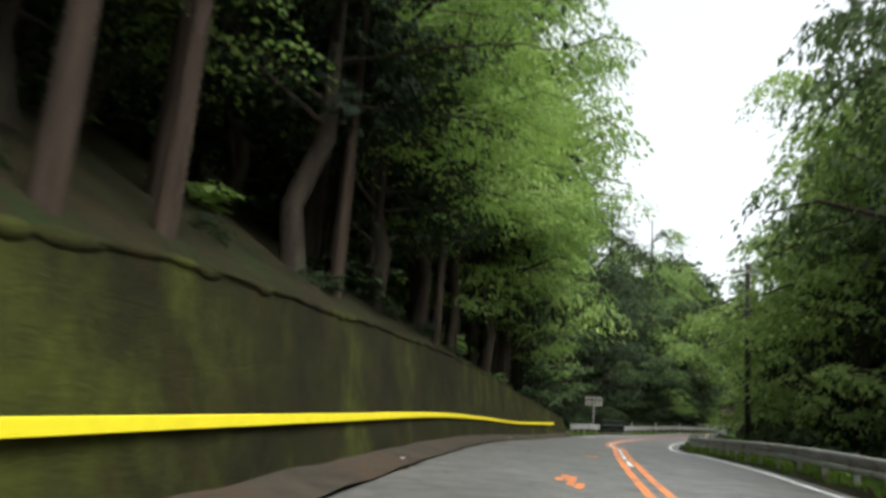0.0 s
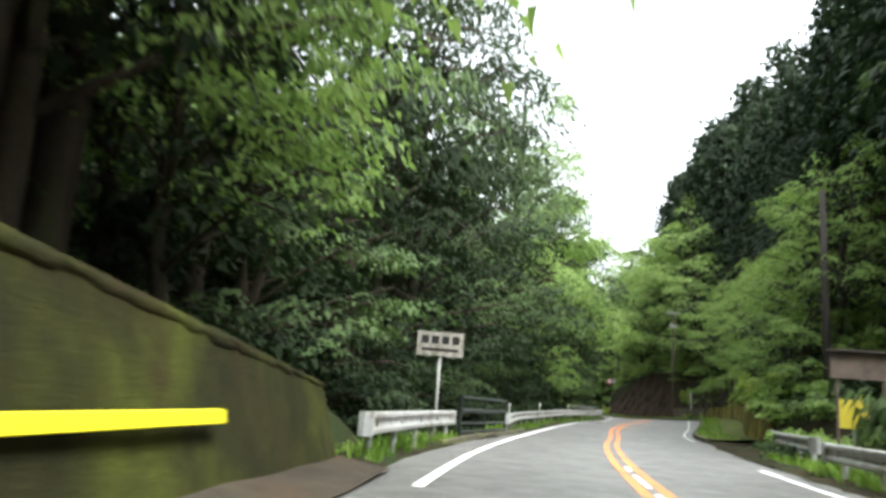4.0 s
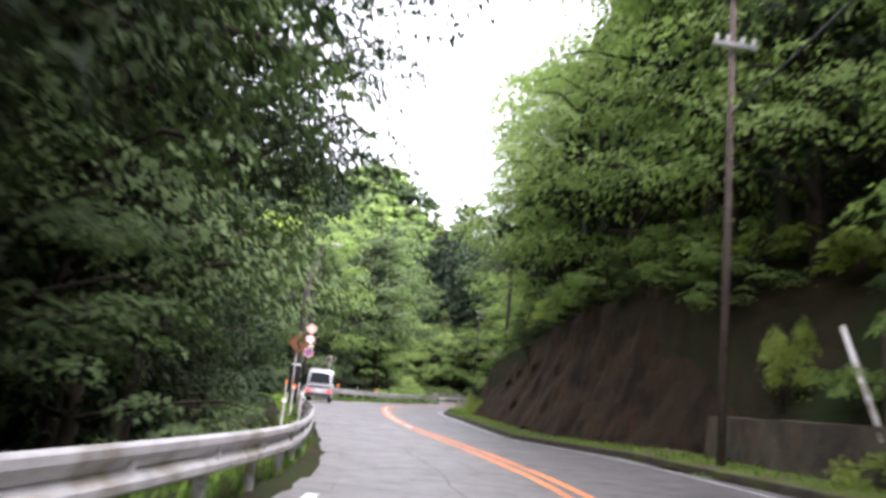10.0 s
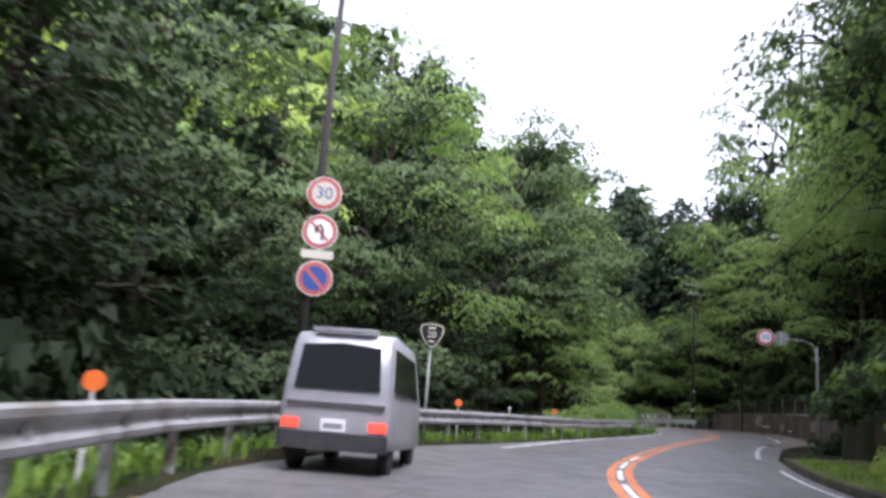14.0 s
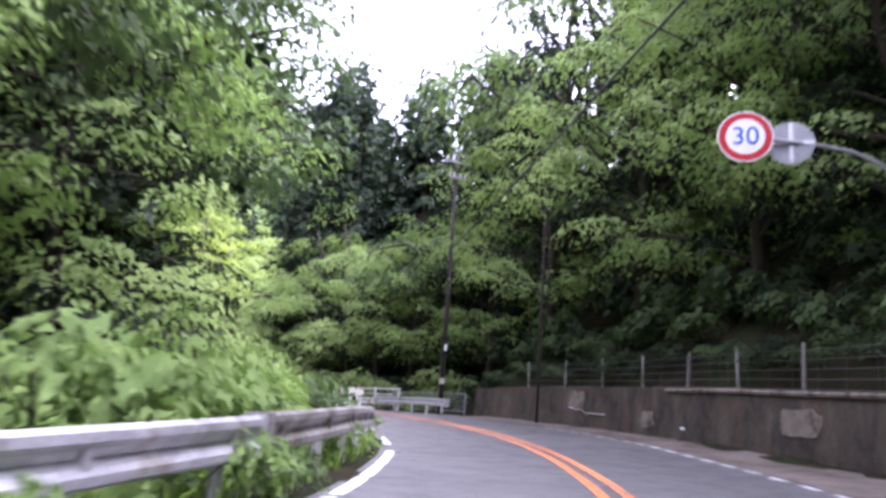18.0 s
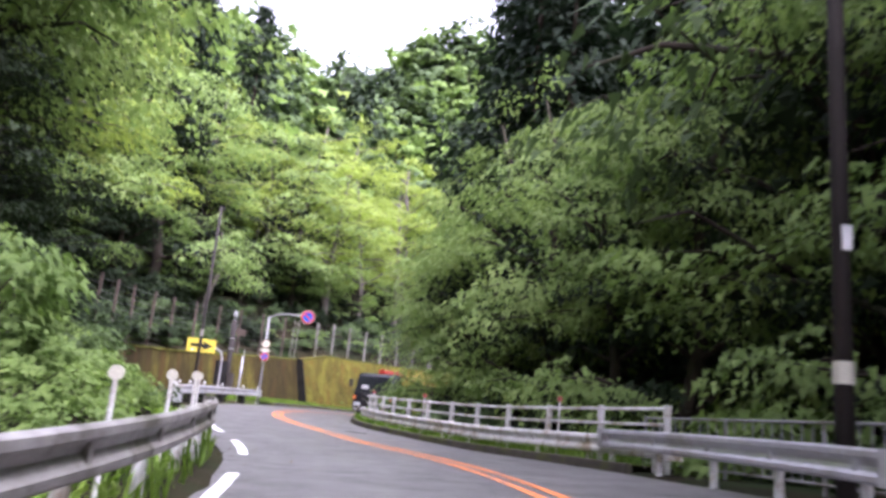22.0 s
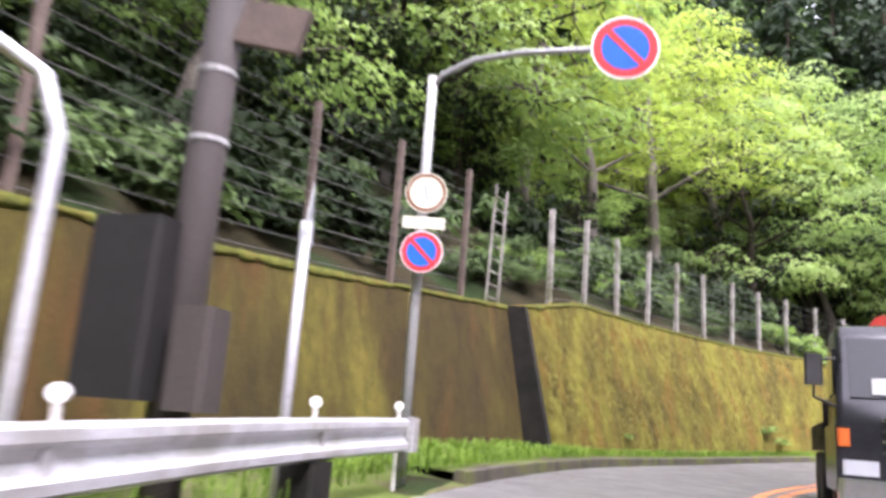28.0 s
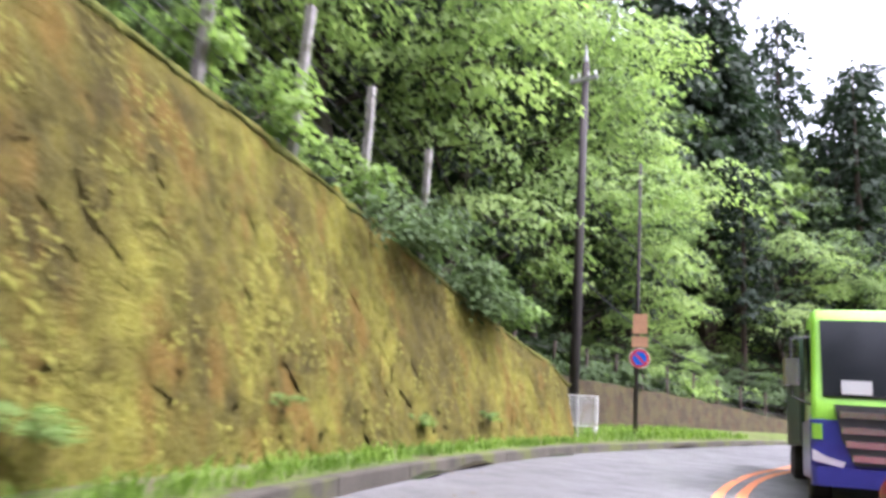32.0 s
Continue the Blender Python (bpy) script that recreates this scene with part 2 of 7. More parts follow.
BLACK_STEEL = surface("black_bridge_steel", (0.012, 0.014, 0.014), (0.030, 0.033, 0.033), 3, 40, 0.55, 0.0, 0.1, 0.003, None, None, 0.6, 0.2)
WHITE_PAINT = surface("aged_white_paint", (0.50, 0.49, 0.46), (0.74, 0.73, 0.70), 3, 40, 0.5, 0, 0.12, 0.003, None, (0.32, 0.26, 0.17), 2.4)
POLE = surface("brown_pole_coating", (0.018, 0.014, 0.012), (0.040, 0.031, 0.026), 2, 30, 0.85, 0, 0.2, 0.004, (1, 1, 0.2))
GREY_POLE = surface("grey_pole_coating", (0.20, 0.20, 0.19), (0.34, 0.34, 0.33), 2, 30, 0.6, 0.1, 0.1, 0.003, (1, 1, 0.2))
CONC_POST = surface("old_concrete_post", (0.14, 0.13, 0.11), (0.30, 0.28, 0.25), 3, 30, 0.9, 0, 0.4, 0.006, None, (0.09, 0.09, 0.05), 2.2)
RUST_POST = surface("rusty_brown_post", (0.05, 0.035, 0.027), (0.11, 0.078, 0.06), 3, 30, 0.8, 0, 0.3, 0.004)
WIRE = flat("fence_wire", (0.09, 0.088, 0.08), 0.6, 0.1)
CABLE = flat("black_cable", (0.03, 0.03, 0.03), 0.6)
BARK = surface("bark", (0.022, 0.017, 0.013), (0.065, 0.052, 0.040), 3, 22, 0.95, 0, 1.0, 0.03, (1, 1, 0.22), (0.05, 0.055, 0.032), 1.3, 0.1)
CEDAR_BARK = surface("cedar_bark", (0.030, 0.022, 0.017), (0.085, 0.062, 0.047), 3, 24, 0.95, 0, 1.0, 0.03, (1, 1, 0.12), None, 1, 0.1)
PALE_BARK = surface("pale_bark", (0.075, 0.063, 0.052), (0.17, 0.15, 0.125), 3, 22, 0.95, 0, 0.8, 0.02, (1, 1, 0.25), None, 1, 0.1)
LEAF_MID = leaf_material("mid_green_leaf", (0.045, 0.068, 0.030), (0.111, 0.163, 0.062), (1.05, 1.15, 0.8))
LEAF_FRESH = leaf_material("fresh_green_leaf", (0.118, 0.182, 0.055), (0.246, 0.342, 0.102), (1.05, 1.15, 0.78), 0.35, 0.45)
LEAF_MAPLE = leaf_material("maple_leaf", (0.154, 0.226, 0.073), (0.300, 0.394, 0.130), (1.05, 1.15, 0.8), 0.35, 0.48)
LEAF_LIME = leaf_material("lime_green_leaf", (0.215, 0.28, 0.062), (0.38, 0.46, 0.125), (1.05, 1.12, 0.7), 0.35, 0.55)
# green leaf darkened so that woodland shade sits in the colour itself
LEAF_SHADE_DARK = leaf_material("shade_darkened_leaf", (0.016, 0.026, 0.014), (0.046, 0.068, 0.029), (0.95, 1.05, 0.75))
# darker leaf tone that paints the shade inside the crowns
LEAF_INNER_SHADE = leaf_material("inner_leaf_shade_tone", (0.012, 0.020, 0.010), (0.030, 0.046, 0.020), (0.9, 1.05, 0.65), 0.5, 0.15)
NEEDLE = leaf_material("cedar_needle", (0.014, 0.024, 0.014), (0.040, 0.058, 0.030), (0.75, 0.9, 0.6))
GRASS = leaf_material("verge_grass", (0.07, 0.13, 0.022), (0.20, 0.30, 0.05), (1.0, 1.2, 0.5), 0.9)
SIGN_WHITE = flat("sign_white", (0.78, 0.78, 0.76), 0.4, 0, 0.12)
SIGN_DULL = flat("faded_sign_cream", (0.55, 0.53, 0.42), 0.5, 0, 0.2)
SIGN_RED = flat("sign_red", (0.48, 0.035, 0.035), 0.65, 0, 0.12, 0.2)
SIGN_RED_DULL = flat("faded_sign_red", (0.42, 0.10, 0.08), 0.5, 0, 0.2)
SIGN_BLUE = flat("sign_blue", (0.010, 0.095, 0.45), 0.65, 0, 0.12, 0.2)
SIGN_NAVY = flat("faded_sign_blue", (0.03, 0.07, 0.24), 0.65, 0, 0.12)
SIGN_YELLOW = flat("sign_yellow", (0.56, 0.46, 0.05), 0.45, 0, 0.2)
SIGN_PEACH = flat("faded_orange_plate", (0.46, 0.24, 0.13), 0.55, 0, 0.3)
# faded amber, lowered further to put the trees' shade into the plate colour
SIGN_AMBER = flat("faded_shade_toned_amber", (0.15, 0.062, 0.024), 0.5, 0, 0.25)
SIGN_BLACK = flat("sign_black", (0.016, 0.015, 0.014), 0.75, 0, 0.25, 0.2)
SIGN_BACK = flat("sign_back_grey", (0.30, 0.31, 0.31), 0.5, 0.2)
MOSS = surface("bright_moss", (0.050, 0.056, 0.012), (0.125, 0.132, 0.026), 5, 40, 0.95, 0, 1.0, 0.03, None, (0.10, 0.085, 0.02), 2.0, 0.1)
ORANGE = flat("orange_reflector", (0.72, 0.16, 0.03), 0.4, 0, 0.15)
TAPE = flat("yellow_band_paint", (0.78, 0.66, 0.02), 0.5, 0, 0.15)


# ---- the road line and the lie of the land ----
ROAD_X = [-3.32, -2.16, -1.01, 0.15, 1.61, 3.45, 5.43, 7.78, 11.22, 14.78, 18.72, 23.24, 29.05, 34.81, 39.64, 43.22, 45.65, 47.74, 50.41, 53.35, 58.02, 63.44, 69.34, 73.76, 76.69, 77.39, 75.94, 74.65, 75.50, 79.13, 84.82, 91.97, 100.53, 110.01, 119.70, 129.62, 139.30, 148.30]
ROAD_Y = [-28.38, -18.47, -8.53, 1.40, 11.29, 21.12, 30.92, 40.61, 50.00, 59.35, 68.53, 77.45, 85.58, 93.75, 102.50, 111.80, 121.50, 131.28, 140.92, 150.47, 159.31, 167.71, 175.77, 184.74, 194.27, 204.22, 214.11, 224.00, 233.94, 243.20, 251.41, 258.38, 263.49, 266.64, 269.12, 270.05, 268.20, 264.10]
ROAD_Z = [-0.60, -0.27, 0.05, 0.37, 0.73, 1.12, 1.34, 1.49, 1.83, 2.18, 2.51, 2.91, 3.45, 3.93, 4.40, 4.61, 4.90, 5.31, 5.73, 6.13, 6.49, 6.88, 7.37, 7.69, 8.10, 8.51, 8.78, 9.15, 9.52, 9.77, 9.89, 10.18, 10.53, 10.88, 11.23, 11.50, 11.70, 11.90]
S0, S1 = -30.0, 336.0


def spline(values, u):
    """Catmull-Rom through even values at u (0 .. n-1)."""
    v = np.asarray(values, float)
    u = np.clip(np.asarray(u, float), 0, len(v) - 1.0001)
    i = u.astype(int)
    f = u - i
    p = lambda k: v[np.clip(i + k, 0, len(v) - 1)]
    a, b, c, d = p(-1), p(0), p(1), p(2)
    return b + 0.5 * f * (c - a + f * (2 * a - 5 * b + 4 * c - d + f * (3 * (b - c) + d - a)))


LINE_S = np.arange(S0, S1 + 0.01, 0.5)
_u = (LINE_S + 30) / 10
LINE = np.stack([spline(ROAD_X, _u), spline(ROAD_Y, _u), spline(ROAD_Z, _u)], 1)
_t = np.gradient(LINE[:, :2], axis=0)
_t /= np.linalg.norm(_t, axis=1)[:, None]
LINE_N = np.stack([-_t[:, 1], _t[:, 0]], 1)
LINE_T = _t


def table(rows, s, k=1):
    r = np.array(rows, float)
    return np.interp(s, r[:, 0], r[:, k])


# crossfall of the road: how much it rises per metre to the right
BANK = [(-40, 0.0), (90, 0.01), (102, 0.05), (128, 0.05), (138, 0.0), (192, 0.01), (200, 0.045), (216, 0.045), (228, 0.0), (250, -0.02), (262, -0.05), (310, -0.05)]
# yellow centre line, white edge lines and the edges of the asphalt, all in metres to the left of the line driven
MID = [(-40, -1.6), (20, -1.7), (32, -2.1), (47, -1.15), (58, -1.5), (70, -2.0), (77, -2.35), (83, -1.75), (87, -1.2), (92, -0.7), (98, -0.5), (103, -0.65), (108, -1.2), (118, -1.9), (130, -1.85), (139, -1.65), (148, -1.2), (156, -1.4), (172, -1.3), (180, -1.1), (185, -0.88), (190, -0.85), (196, -1.35), (202, -1.75), (208, -1.95), (216, -2.0), (226, -1.95), (234, -1.95), (243, -1.45), (262, -1.2), (275, -1.3), (310, -1.4)]
LEFT_LINE = [(-40, 1.75), (40, 1.7), (55, 1.5), (70, 0.95), (80, 0.75), (88, 1.65), (98, 2.3), (106, 1.75), (118, 1.5), (125, 1.4), (170, 1.95), (180, 2.05), (200, 1.7), (215, 1.6), (226, 1.3), (235, 1.3), (310, 1.5)]
RIGHT_LINE = [(-40, -4.6), (33, -4.85), (50, -3.9), (62, -4.5), (75, -5.3), (90, -4.3), (100, -3.7), (110, -4.5), (118, -5.2), (133, -5.0), (154, -4.55), (172, -4.25), (184, -3.9), (195, -4.4), (206, -5.3), (216, -5.1), (228, -4.9), (240, -4.5), (256, -4.3), (310, -4.4)]
LEFT_EDGE = [(-40, 2.15), (40, 2.1), (56, 2.3), (64, 1.9), (72, 1.2), (80, 1.15), (90, 1.9), (98, 2.3), (110, 2.1), (125, 1.7), (138, 1.9), (148, 2.9), (155, 3.8), (162, 3.6), (170, 2.6), (182, 2.2), (205, 1.8), (220, 1.7), (230, 2.0), (256, 2.05), (265, 2.1), (310, 2.2)]
RIGHT_EDGE = [(-40, -5.0), (33, -5.2), (50, -4.4), (62, -5.0), (75, -5.7), (90, -4.9), (100, -4.5), (110, -5.1), (118, -5.6), (133, -5.5), (154, -5.0), (172, -4.8), (184, -4.9), (195, -5.9), (206, -6.5), (214, -6.0), (220, -5.0), (228, -4.95), (240, -4.5), (256, -4.6), (310, -4.8)]
# the land beside the road: s, offset of its foot, height there, slope over the next ten metres, slope beyond
LAND_L = [(-40, 3.3, 1.8, 0.6, 0.8), (4, 3.3, 1.85, 0.6, 0.8), (14, 3.3, 2.3, 0.6, 0.8), (30, 3.3, 2.45, 0.6, 0.8), (42, 3.25, 2.1, 0.5, 0.8), (53, 3.2, 1.1, 0.3, 0.7), (59, 3.4, -0.25, -0.35, 0.7), (72, 2.2, -0.3, -0.35, 0.7), (90, 3.1, -0.3, -0.35, 0.7), (130, 2.9, -0.3, -0.3, 0.7), (150, 4.3, -0.1, -0.2, 0.7), (170, 3.7, -0.1, -0.2, 0.8), (200, 2.9, 0.0, 0.1, 0.85), (212, 2.9, 0.1, 0.3, 0.9), (222, 2.8, 0.35, 0.5, 0.95), (231, 3.8, 0.7, 0.6, 1.0), (236, 5.9, 2.0, 0.6, 1.0), (250, 5.45, 2.4, 0.65, 1.0), (258, 4.75, 2.82, 0.65, 0.97), (262.4, 4.3, 3.05, 0.65, 0.95), (266, 4.05, 3.7, 0.65, 0.9), (281, 4.0, 3.75, 0.6, 0.85), (291, 4.1, 1.8, 0.5, 0.9), (297, 5.5, 0.9, 0.5, 1.15), (310, 5.5, 0.8, 0.5, 1.3), (322, 5.6, 0.4, 0.45, 1.15), (336, 5.6, 0.3, 0.4, 0.75)]
LAND_R = [(-40, 6.2, -0.3, -0.2, 0.6), (48, 6.0, -0.3, -0.1, 0.6), (64, 7.5, 0.0, 0.2, 0.8), (74, 8.0, 1.1, 0.75, 1.0), (95, 7.4, 1.5, 0.85, 1.05), (114, 6.9, 1.3, 0.85, 1.05), (124, 7.2, 1.4, 0.85, 1.0), (129, 8.2, 4.2, 0.9, 1.2), (136, 8.4, 5.2, 0.9, 1.2), (148, 8.2, 4.4, 0.9, 1.2), (158, 7.8, 3.5, 0.85, 1.2), (165, 6.8, 1.1, 0.85, 1.2), (185, 7.0, 1.45, 0.9, 1.3), (214.5, 6.9, 1.4, 0.9, 1.3), (218.5, 6.6, 0.0, -0.15, 0.7), (245, 6.2, 0.0, -0.2, 0.6), (262, 6.0, 0.0, -0.2, 0.5), (320, 6.0, 0.0, 0.0, 0.5)]


def tilt(s, off):
    return -table(BANK, s) * np.clip(off, -9, 6)


def land(s, off):
    """Height of the land over the road at s, off metres to the left (negative: right)."""
    s, off = np.asarray(s, float), np.asarray(off, float)
    out = np.zeros(np.broadcast(s, off).shape)
    for side, rows in ((1, LAND_L), (-1, LAND_R)):
        foot, h, k1, k2 = (table(rows, s, k) for k in (1, 2, 3, 4))
        d = off * side - foot
        z = h + k1 * np.clip(d, 0, 10) + k2 * np.clip(d - 10, 0, 40) + 0.12 * np.clip(d - 50, 0, 400)
        out = np.where(off * side > 0, np.where(d >= 0, z, np.where(d > -0.5, 0.0, -0.2)), out)
    return out + tilt(s, off)


def at(s, off, h=0.0):
    """The place s metres along the line, off to its left, h over the road there."""
    i = (s - S0) / 0.5
    x, y, z = (np.interp(i, np.arange(len(LINE)), LINE[:, k]) for k in range(3))
    nx, ny = (np.interp(i, np.arange(len(LINE)), LINE_N[:, k]) for k in range(2))
    return Vector((float(x + nx * off), float(y + ny * off), float(z + h + tilt(s, off))))


def heading(s):
    """Degrees about z of the way the road runs at s, from +y."""
    i = int(np.clip(round((s - S0) / 0.5), 0, len(LINE) - 1))
    return math.degrees(math.atan2(-LINE_T[i, 0], LINE_T[i, 1]))


def stand(s, off, h=None, turn=0.0):
    """A pose on the land (or h over the road) whose y runs along the road."""
    p = at(s, off, 0.0)
    if h is None:
        p.z += float(land(s, off)) - float(tilt(s, off))
    else:
        p.z += h
    return pose(p.x, p.y, p.z, 0, 0, heading(s) + turn)


# ---- mesh tools ----
class Build:
    """Gathers boxes, tubes and sheets into one mesh."""

    def __init__(self):
        self.v, self.f = [], []

    def add(self, verts, faces):
        k = len(self.v)
        self.v += [tuple(p) for p in verts]
        self.f += [tuple(i + k for i in f) for f in faces]
        return self

    def box(self, x, y, z, m=None, bevel=0.0):
        """A box from (x0, x1), (y0, y1), (z0, z1), its upright edges cut by bevel."""
        (a, b), (c, d), (e, g) = x, y, z
        k = bevel
        ring = [(a + k, c), (b - k, c), (b, c + k), (b, d - k), (b - k, d), (a + k, d), (a, d - k), (a, c + k)] if k else [(a, c), (b, c), (b, d), (a, d)]
        n = len(ring)
        vs = [Vector((*p, e)) for p in ring] + [Vector((*p, g)) for p in ring]
        fs = [tuple(range(n))[::-1], tuple(range(n, 2 * n))] + [(i, (i + 1) % n, n + (i + 1) % n, n + i) for i in range(n)]
        return self.add([m @ p for p in vs] if m else vs, fs)

    def tube(self, points, radii, n=8, caps=True):
        """A tube along points."""
        pts = [Vector(p) for p in points]
        radii = radii if isinstance(radii, (list, tuple)) else [radii] * len(pts)
        vs, fs = [], []
        side = None
        for i, p in enumerate(pts):
            way = (pts[min(i + 1, len(pts) - 1)] - pts[max(i - 1, 0)]).normalized()
            side = (Vector((1, 0, 0)) if abs(way.x) < 0.9 else Vector((0, 1, 0))) if side is None else side
            side = (side - way * side.dot(way)).normalized()
            up = way.cross(side)
            for k in range(n):
                a = 2 * math.pi * k / n
                vs.append(p + (side * math.cos(a) + up * math.sin(a)) * radii[i])
        for i in range(len(pts) - 1):
            for k in range(n):
                q = (k + 1) % n
                fs.append((i * n + k, i * n + q, (i + 1) * n + q, (i + 1) * n + k))
        if caps:
            fs += [tuple(range(n))[::-1], tuple(range((len(pts) - 1) * n, len(pts) * n))]
        return self.add(vs, fs)

    def sheet(self, rows):
        """A grid of points, row by row."""
        w = len(rows[0])
        vs = [p for r in rows for p in r]
        return self.add(vs, [(i * w + k, i * w + k + 1, (i + 1) * w + k + 1, (i + 1) * w + k) for i in range(len(rows) - 1) for k in range(w - 1)])

    def loft(self, rings, caps=True):
        """Closed rings of equal length, skinned."""
        w = len(rings[0])
        vs = [p for r in rings for p in r]
        fs = [(i * w + k, i * w + (k + 1) % w, (i + 1) * w + (k + 1) % w, (i + 1) * w + k) for i in range(len(rings) - 1) for k in range(w)]
        if caps:
            fs += [tuple(range(w))[::-1], tuple(range((len(rings) - 1) * w, len(rings) * w))]
        return self.add(vs, fs)

    def disc(self, r, y0, y1, n=28, cx=0.0, cz=0.0):
        """A round plate in the xz plane, from y0 to y1."""
        a = [2 * math.pi * k / n for k in range(n)]
        return self.loft([[Vector((cx + r * math.cos(t), y, cz + r * math.sin(t))) for t in a] for y in (y1, y0)])

    def plate(self, outline, y0, y1):
        """A flat plate in the xz plane with the given outline, from y0 to y1."""
        return self.loft([[Vector((x, y, z)) for x, z in outline] for y in (y1, y0)])

    def mesh(self, name, material, smooth=False):
        me = bpy.data.meshes.new(name)
        me.from_pydata(self.v, [], self.f)
        me.materials.append(material)
        if smooth:
            me.polygons.foreach_set("use_smooth", [True] * len(me.polygons))
        me.update()
        return me


def part(name, build, material, parent=None, label="", m=None, smooth=False):
    """One mesh object under a thing or a part."""
    me = build if isinstance(build, bpy.types.Mesh) else build.mesh(name, material, smooth)
    ob = new(name, me)
    if parent:
        ob.parent = parent
    if m is not None:
        ob.matrix_basis = m
    return tagged(ob, label)


def thing(name, m, label, category, group=""):
    ob = new(name)
    ob.empty_display_size = 0.3
    ob.matrix_basis = m
    return tagged(ob, label, category, group)


def setting(name, build, material, label, category, m=None, smooth=False, parent=None):
    ob = part(name, build, material, parent, "", m, smooth)
    return tagged(ob, label, category, "", "structure")


def strip(name, s0, s1, section, material, label, category, step=1.0, smooth=True, ragged=0.0):
    """A band along the road: section(s) gives its (offset, height) points, left to right."""
    rows, k = [], max(2, int(round((s1 - s0) / step)) + 1)
    for s in np.linspace(s0, s1, k):
        row = []
        for o, h in section(s):
            p = at(s, o, h)
            if ragged:
                p += Vector((noise.noise(p * 0.9), noise.noise(p * 0.9 + Vector((7, 3, 1))), noise.noise(p * 0.7 + Vector((2, 9, 4))))) * ragged
            row.append(p)
        rows.append(row)
    return setting(name, Build().sheet(rows), material, label, category, None, smooth)


# ---- ground, road and verges ----
def edges(s):
    return float(table(LEFT_EDGE, s)), float(table(RIGHT_EDGE, s))


def road_section(s):
    l, r = edges(s)
    return [(l + (r - l) * k / 6, 0.0) for k in range(7)]


strip("road", S0, S1, road_section, ASPHALT, "grey patched asphalt two-lane mountain road", "road", 1.0)


def eased(rows, s):
    """A table's value, rounded off over a few metres."""
    return float(np.mean([table(rows, s + d) for d in (-4, -2.5, -1, 0, 1, 2.5, 4)]))


def line_band(name, rows, s0, s1, width, shift, material, label, dash=None):
    if dash:
        b, s = Build(), s0
        while s < s1:
            b.sheet([[at(q, eased(rows, q) + shift + d, 0.005) for d in (width / 2, -width / 2)] for q in np.linspace(s, min(s + dash[0], s1), 4)])
            s += dash[0] + dash[1]
        return setting(name, b, material, label, "road marking")
    return strip(name, s0, s1, lambda s: [(eased(rows, s) + shift + d, 0.005) for d in (width / 2, -width / 2)], material, label, "road marking", 0.7)


line_band("centre_line_left", MID, S0, S1, 0.14, 0.15, YELLOW, "worn orange-yellow no-passing line painted on the asphalt")
line_band("centre_line_right", MID, S0, S1, 0.14, -0.15, YELLOW, "worn orange-yellow no-passing line painted on the asphalt")
line_band("centre_strip", MID, 18, 58, 0.09, 0, WHITE, "worn pale strip between the two orange lines", (2.2, 0.8))
line_band("centre_strip_bend", MID, 138, 168, 0.09, 0, WHITE, "worn pale strip between the two orange lines", (2.2, 0.8))
line_band("edge_line_left", LEFT_LINE, 52, 118.6, 0.15, 0, WHITE, "worn white edge line painted on the asphalt")
line_band("edge_line_left_far", LEFT_LINE, 166, 192, 0.15, 0, WHITE, "worn white edge line painted on the asphalt", (1.6, 0.25))
line_band("edge_line_left_bend", LEFT_LINE, 192, 231, 0.15, 0, WHITE, "worn white edge line painted on the asphalt", (3.2, 2.6))
line_band("edge_line_right", RIGHT_LINE, S0, 60, 0.15, 0, WHITE, "worn white edge line painted on the asphalt")
line_band("edge_line_right_kerb", [(76, -5.3), (90, -4.5), (100, -3.75), (106, -3.9), (116, -4.9), (124, -5.25), (140, -4.9), (170, -4.5)], 76, 166, 0.07, 0, WHITE, "thin worn white edge line beside the kerb")
line_band("edge_line_right_far", RIGHT_LINE, 172, 216, 0.15, 0, WHITE, "worn white edge line painted on the asphalt", (0.55, 0.5))


def land_section(side):
    rows = LAND_L if side > 0 else LAND_R

    def section(s):
        edge = edges(s)[0 if side > 0 else 1] * side
        foot, h = float(table(rows, s)), float(table(rows, s, 2))
        pts = [(edge - 0.05, -0.03), (min(edge + 0.25, foot - 0.12), 0.03), (foot - 0.1, 0.06), (foot, h if h < 0.5 else h - 0.03)]
        for d in (0.8, 1.8, 3.2, 5.0, 7.0, 9.0, 11.5, 14.0, 17.0):
            pts.append((foot + d, float(land(s, side * (foot + d))) - float(tilt(s, side * (foot + d)))))
        pts = [(o * side, z) for o, z in pts]
        return pts if side > 0 else pts

    return section


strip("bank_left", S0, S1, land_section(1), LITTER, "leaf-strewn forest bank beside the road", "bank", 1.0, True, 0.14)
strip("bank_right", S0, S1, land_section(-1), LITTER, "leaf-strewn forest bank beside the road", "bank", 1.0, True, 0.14)


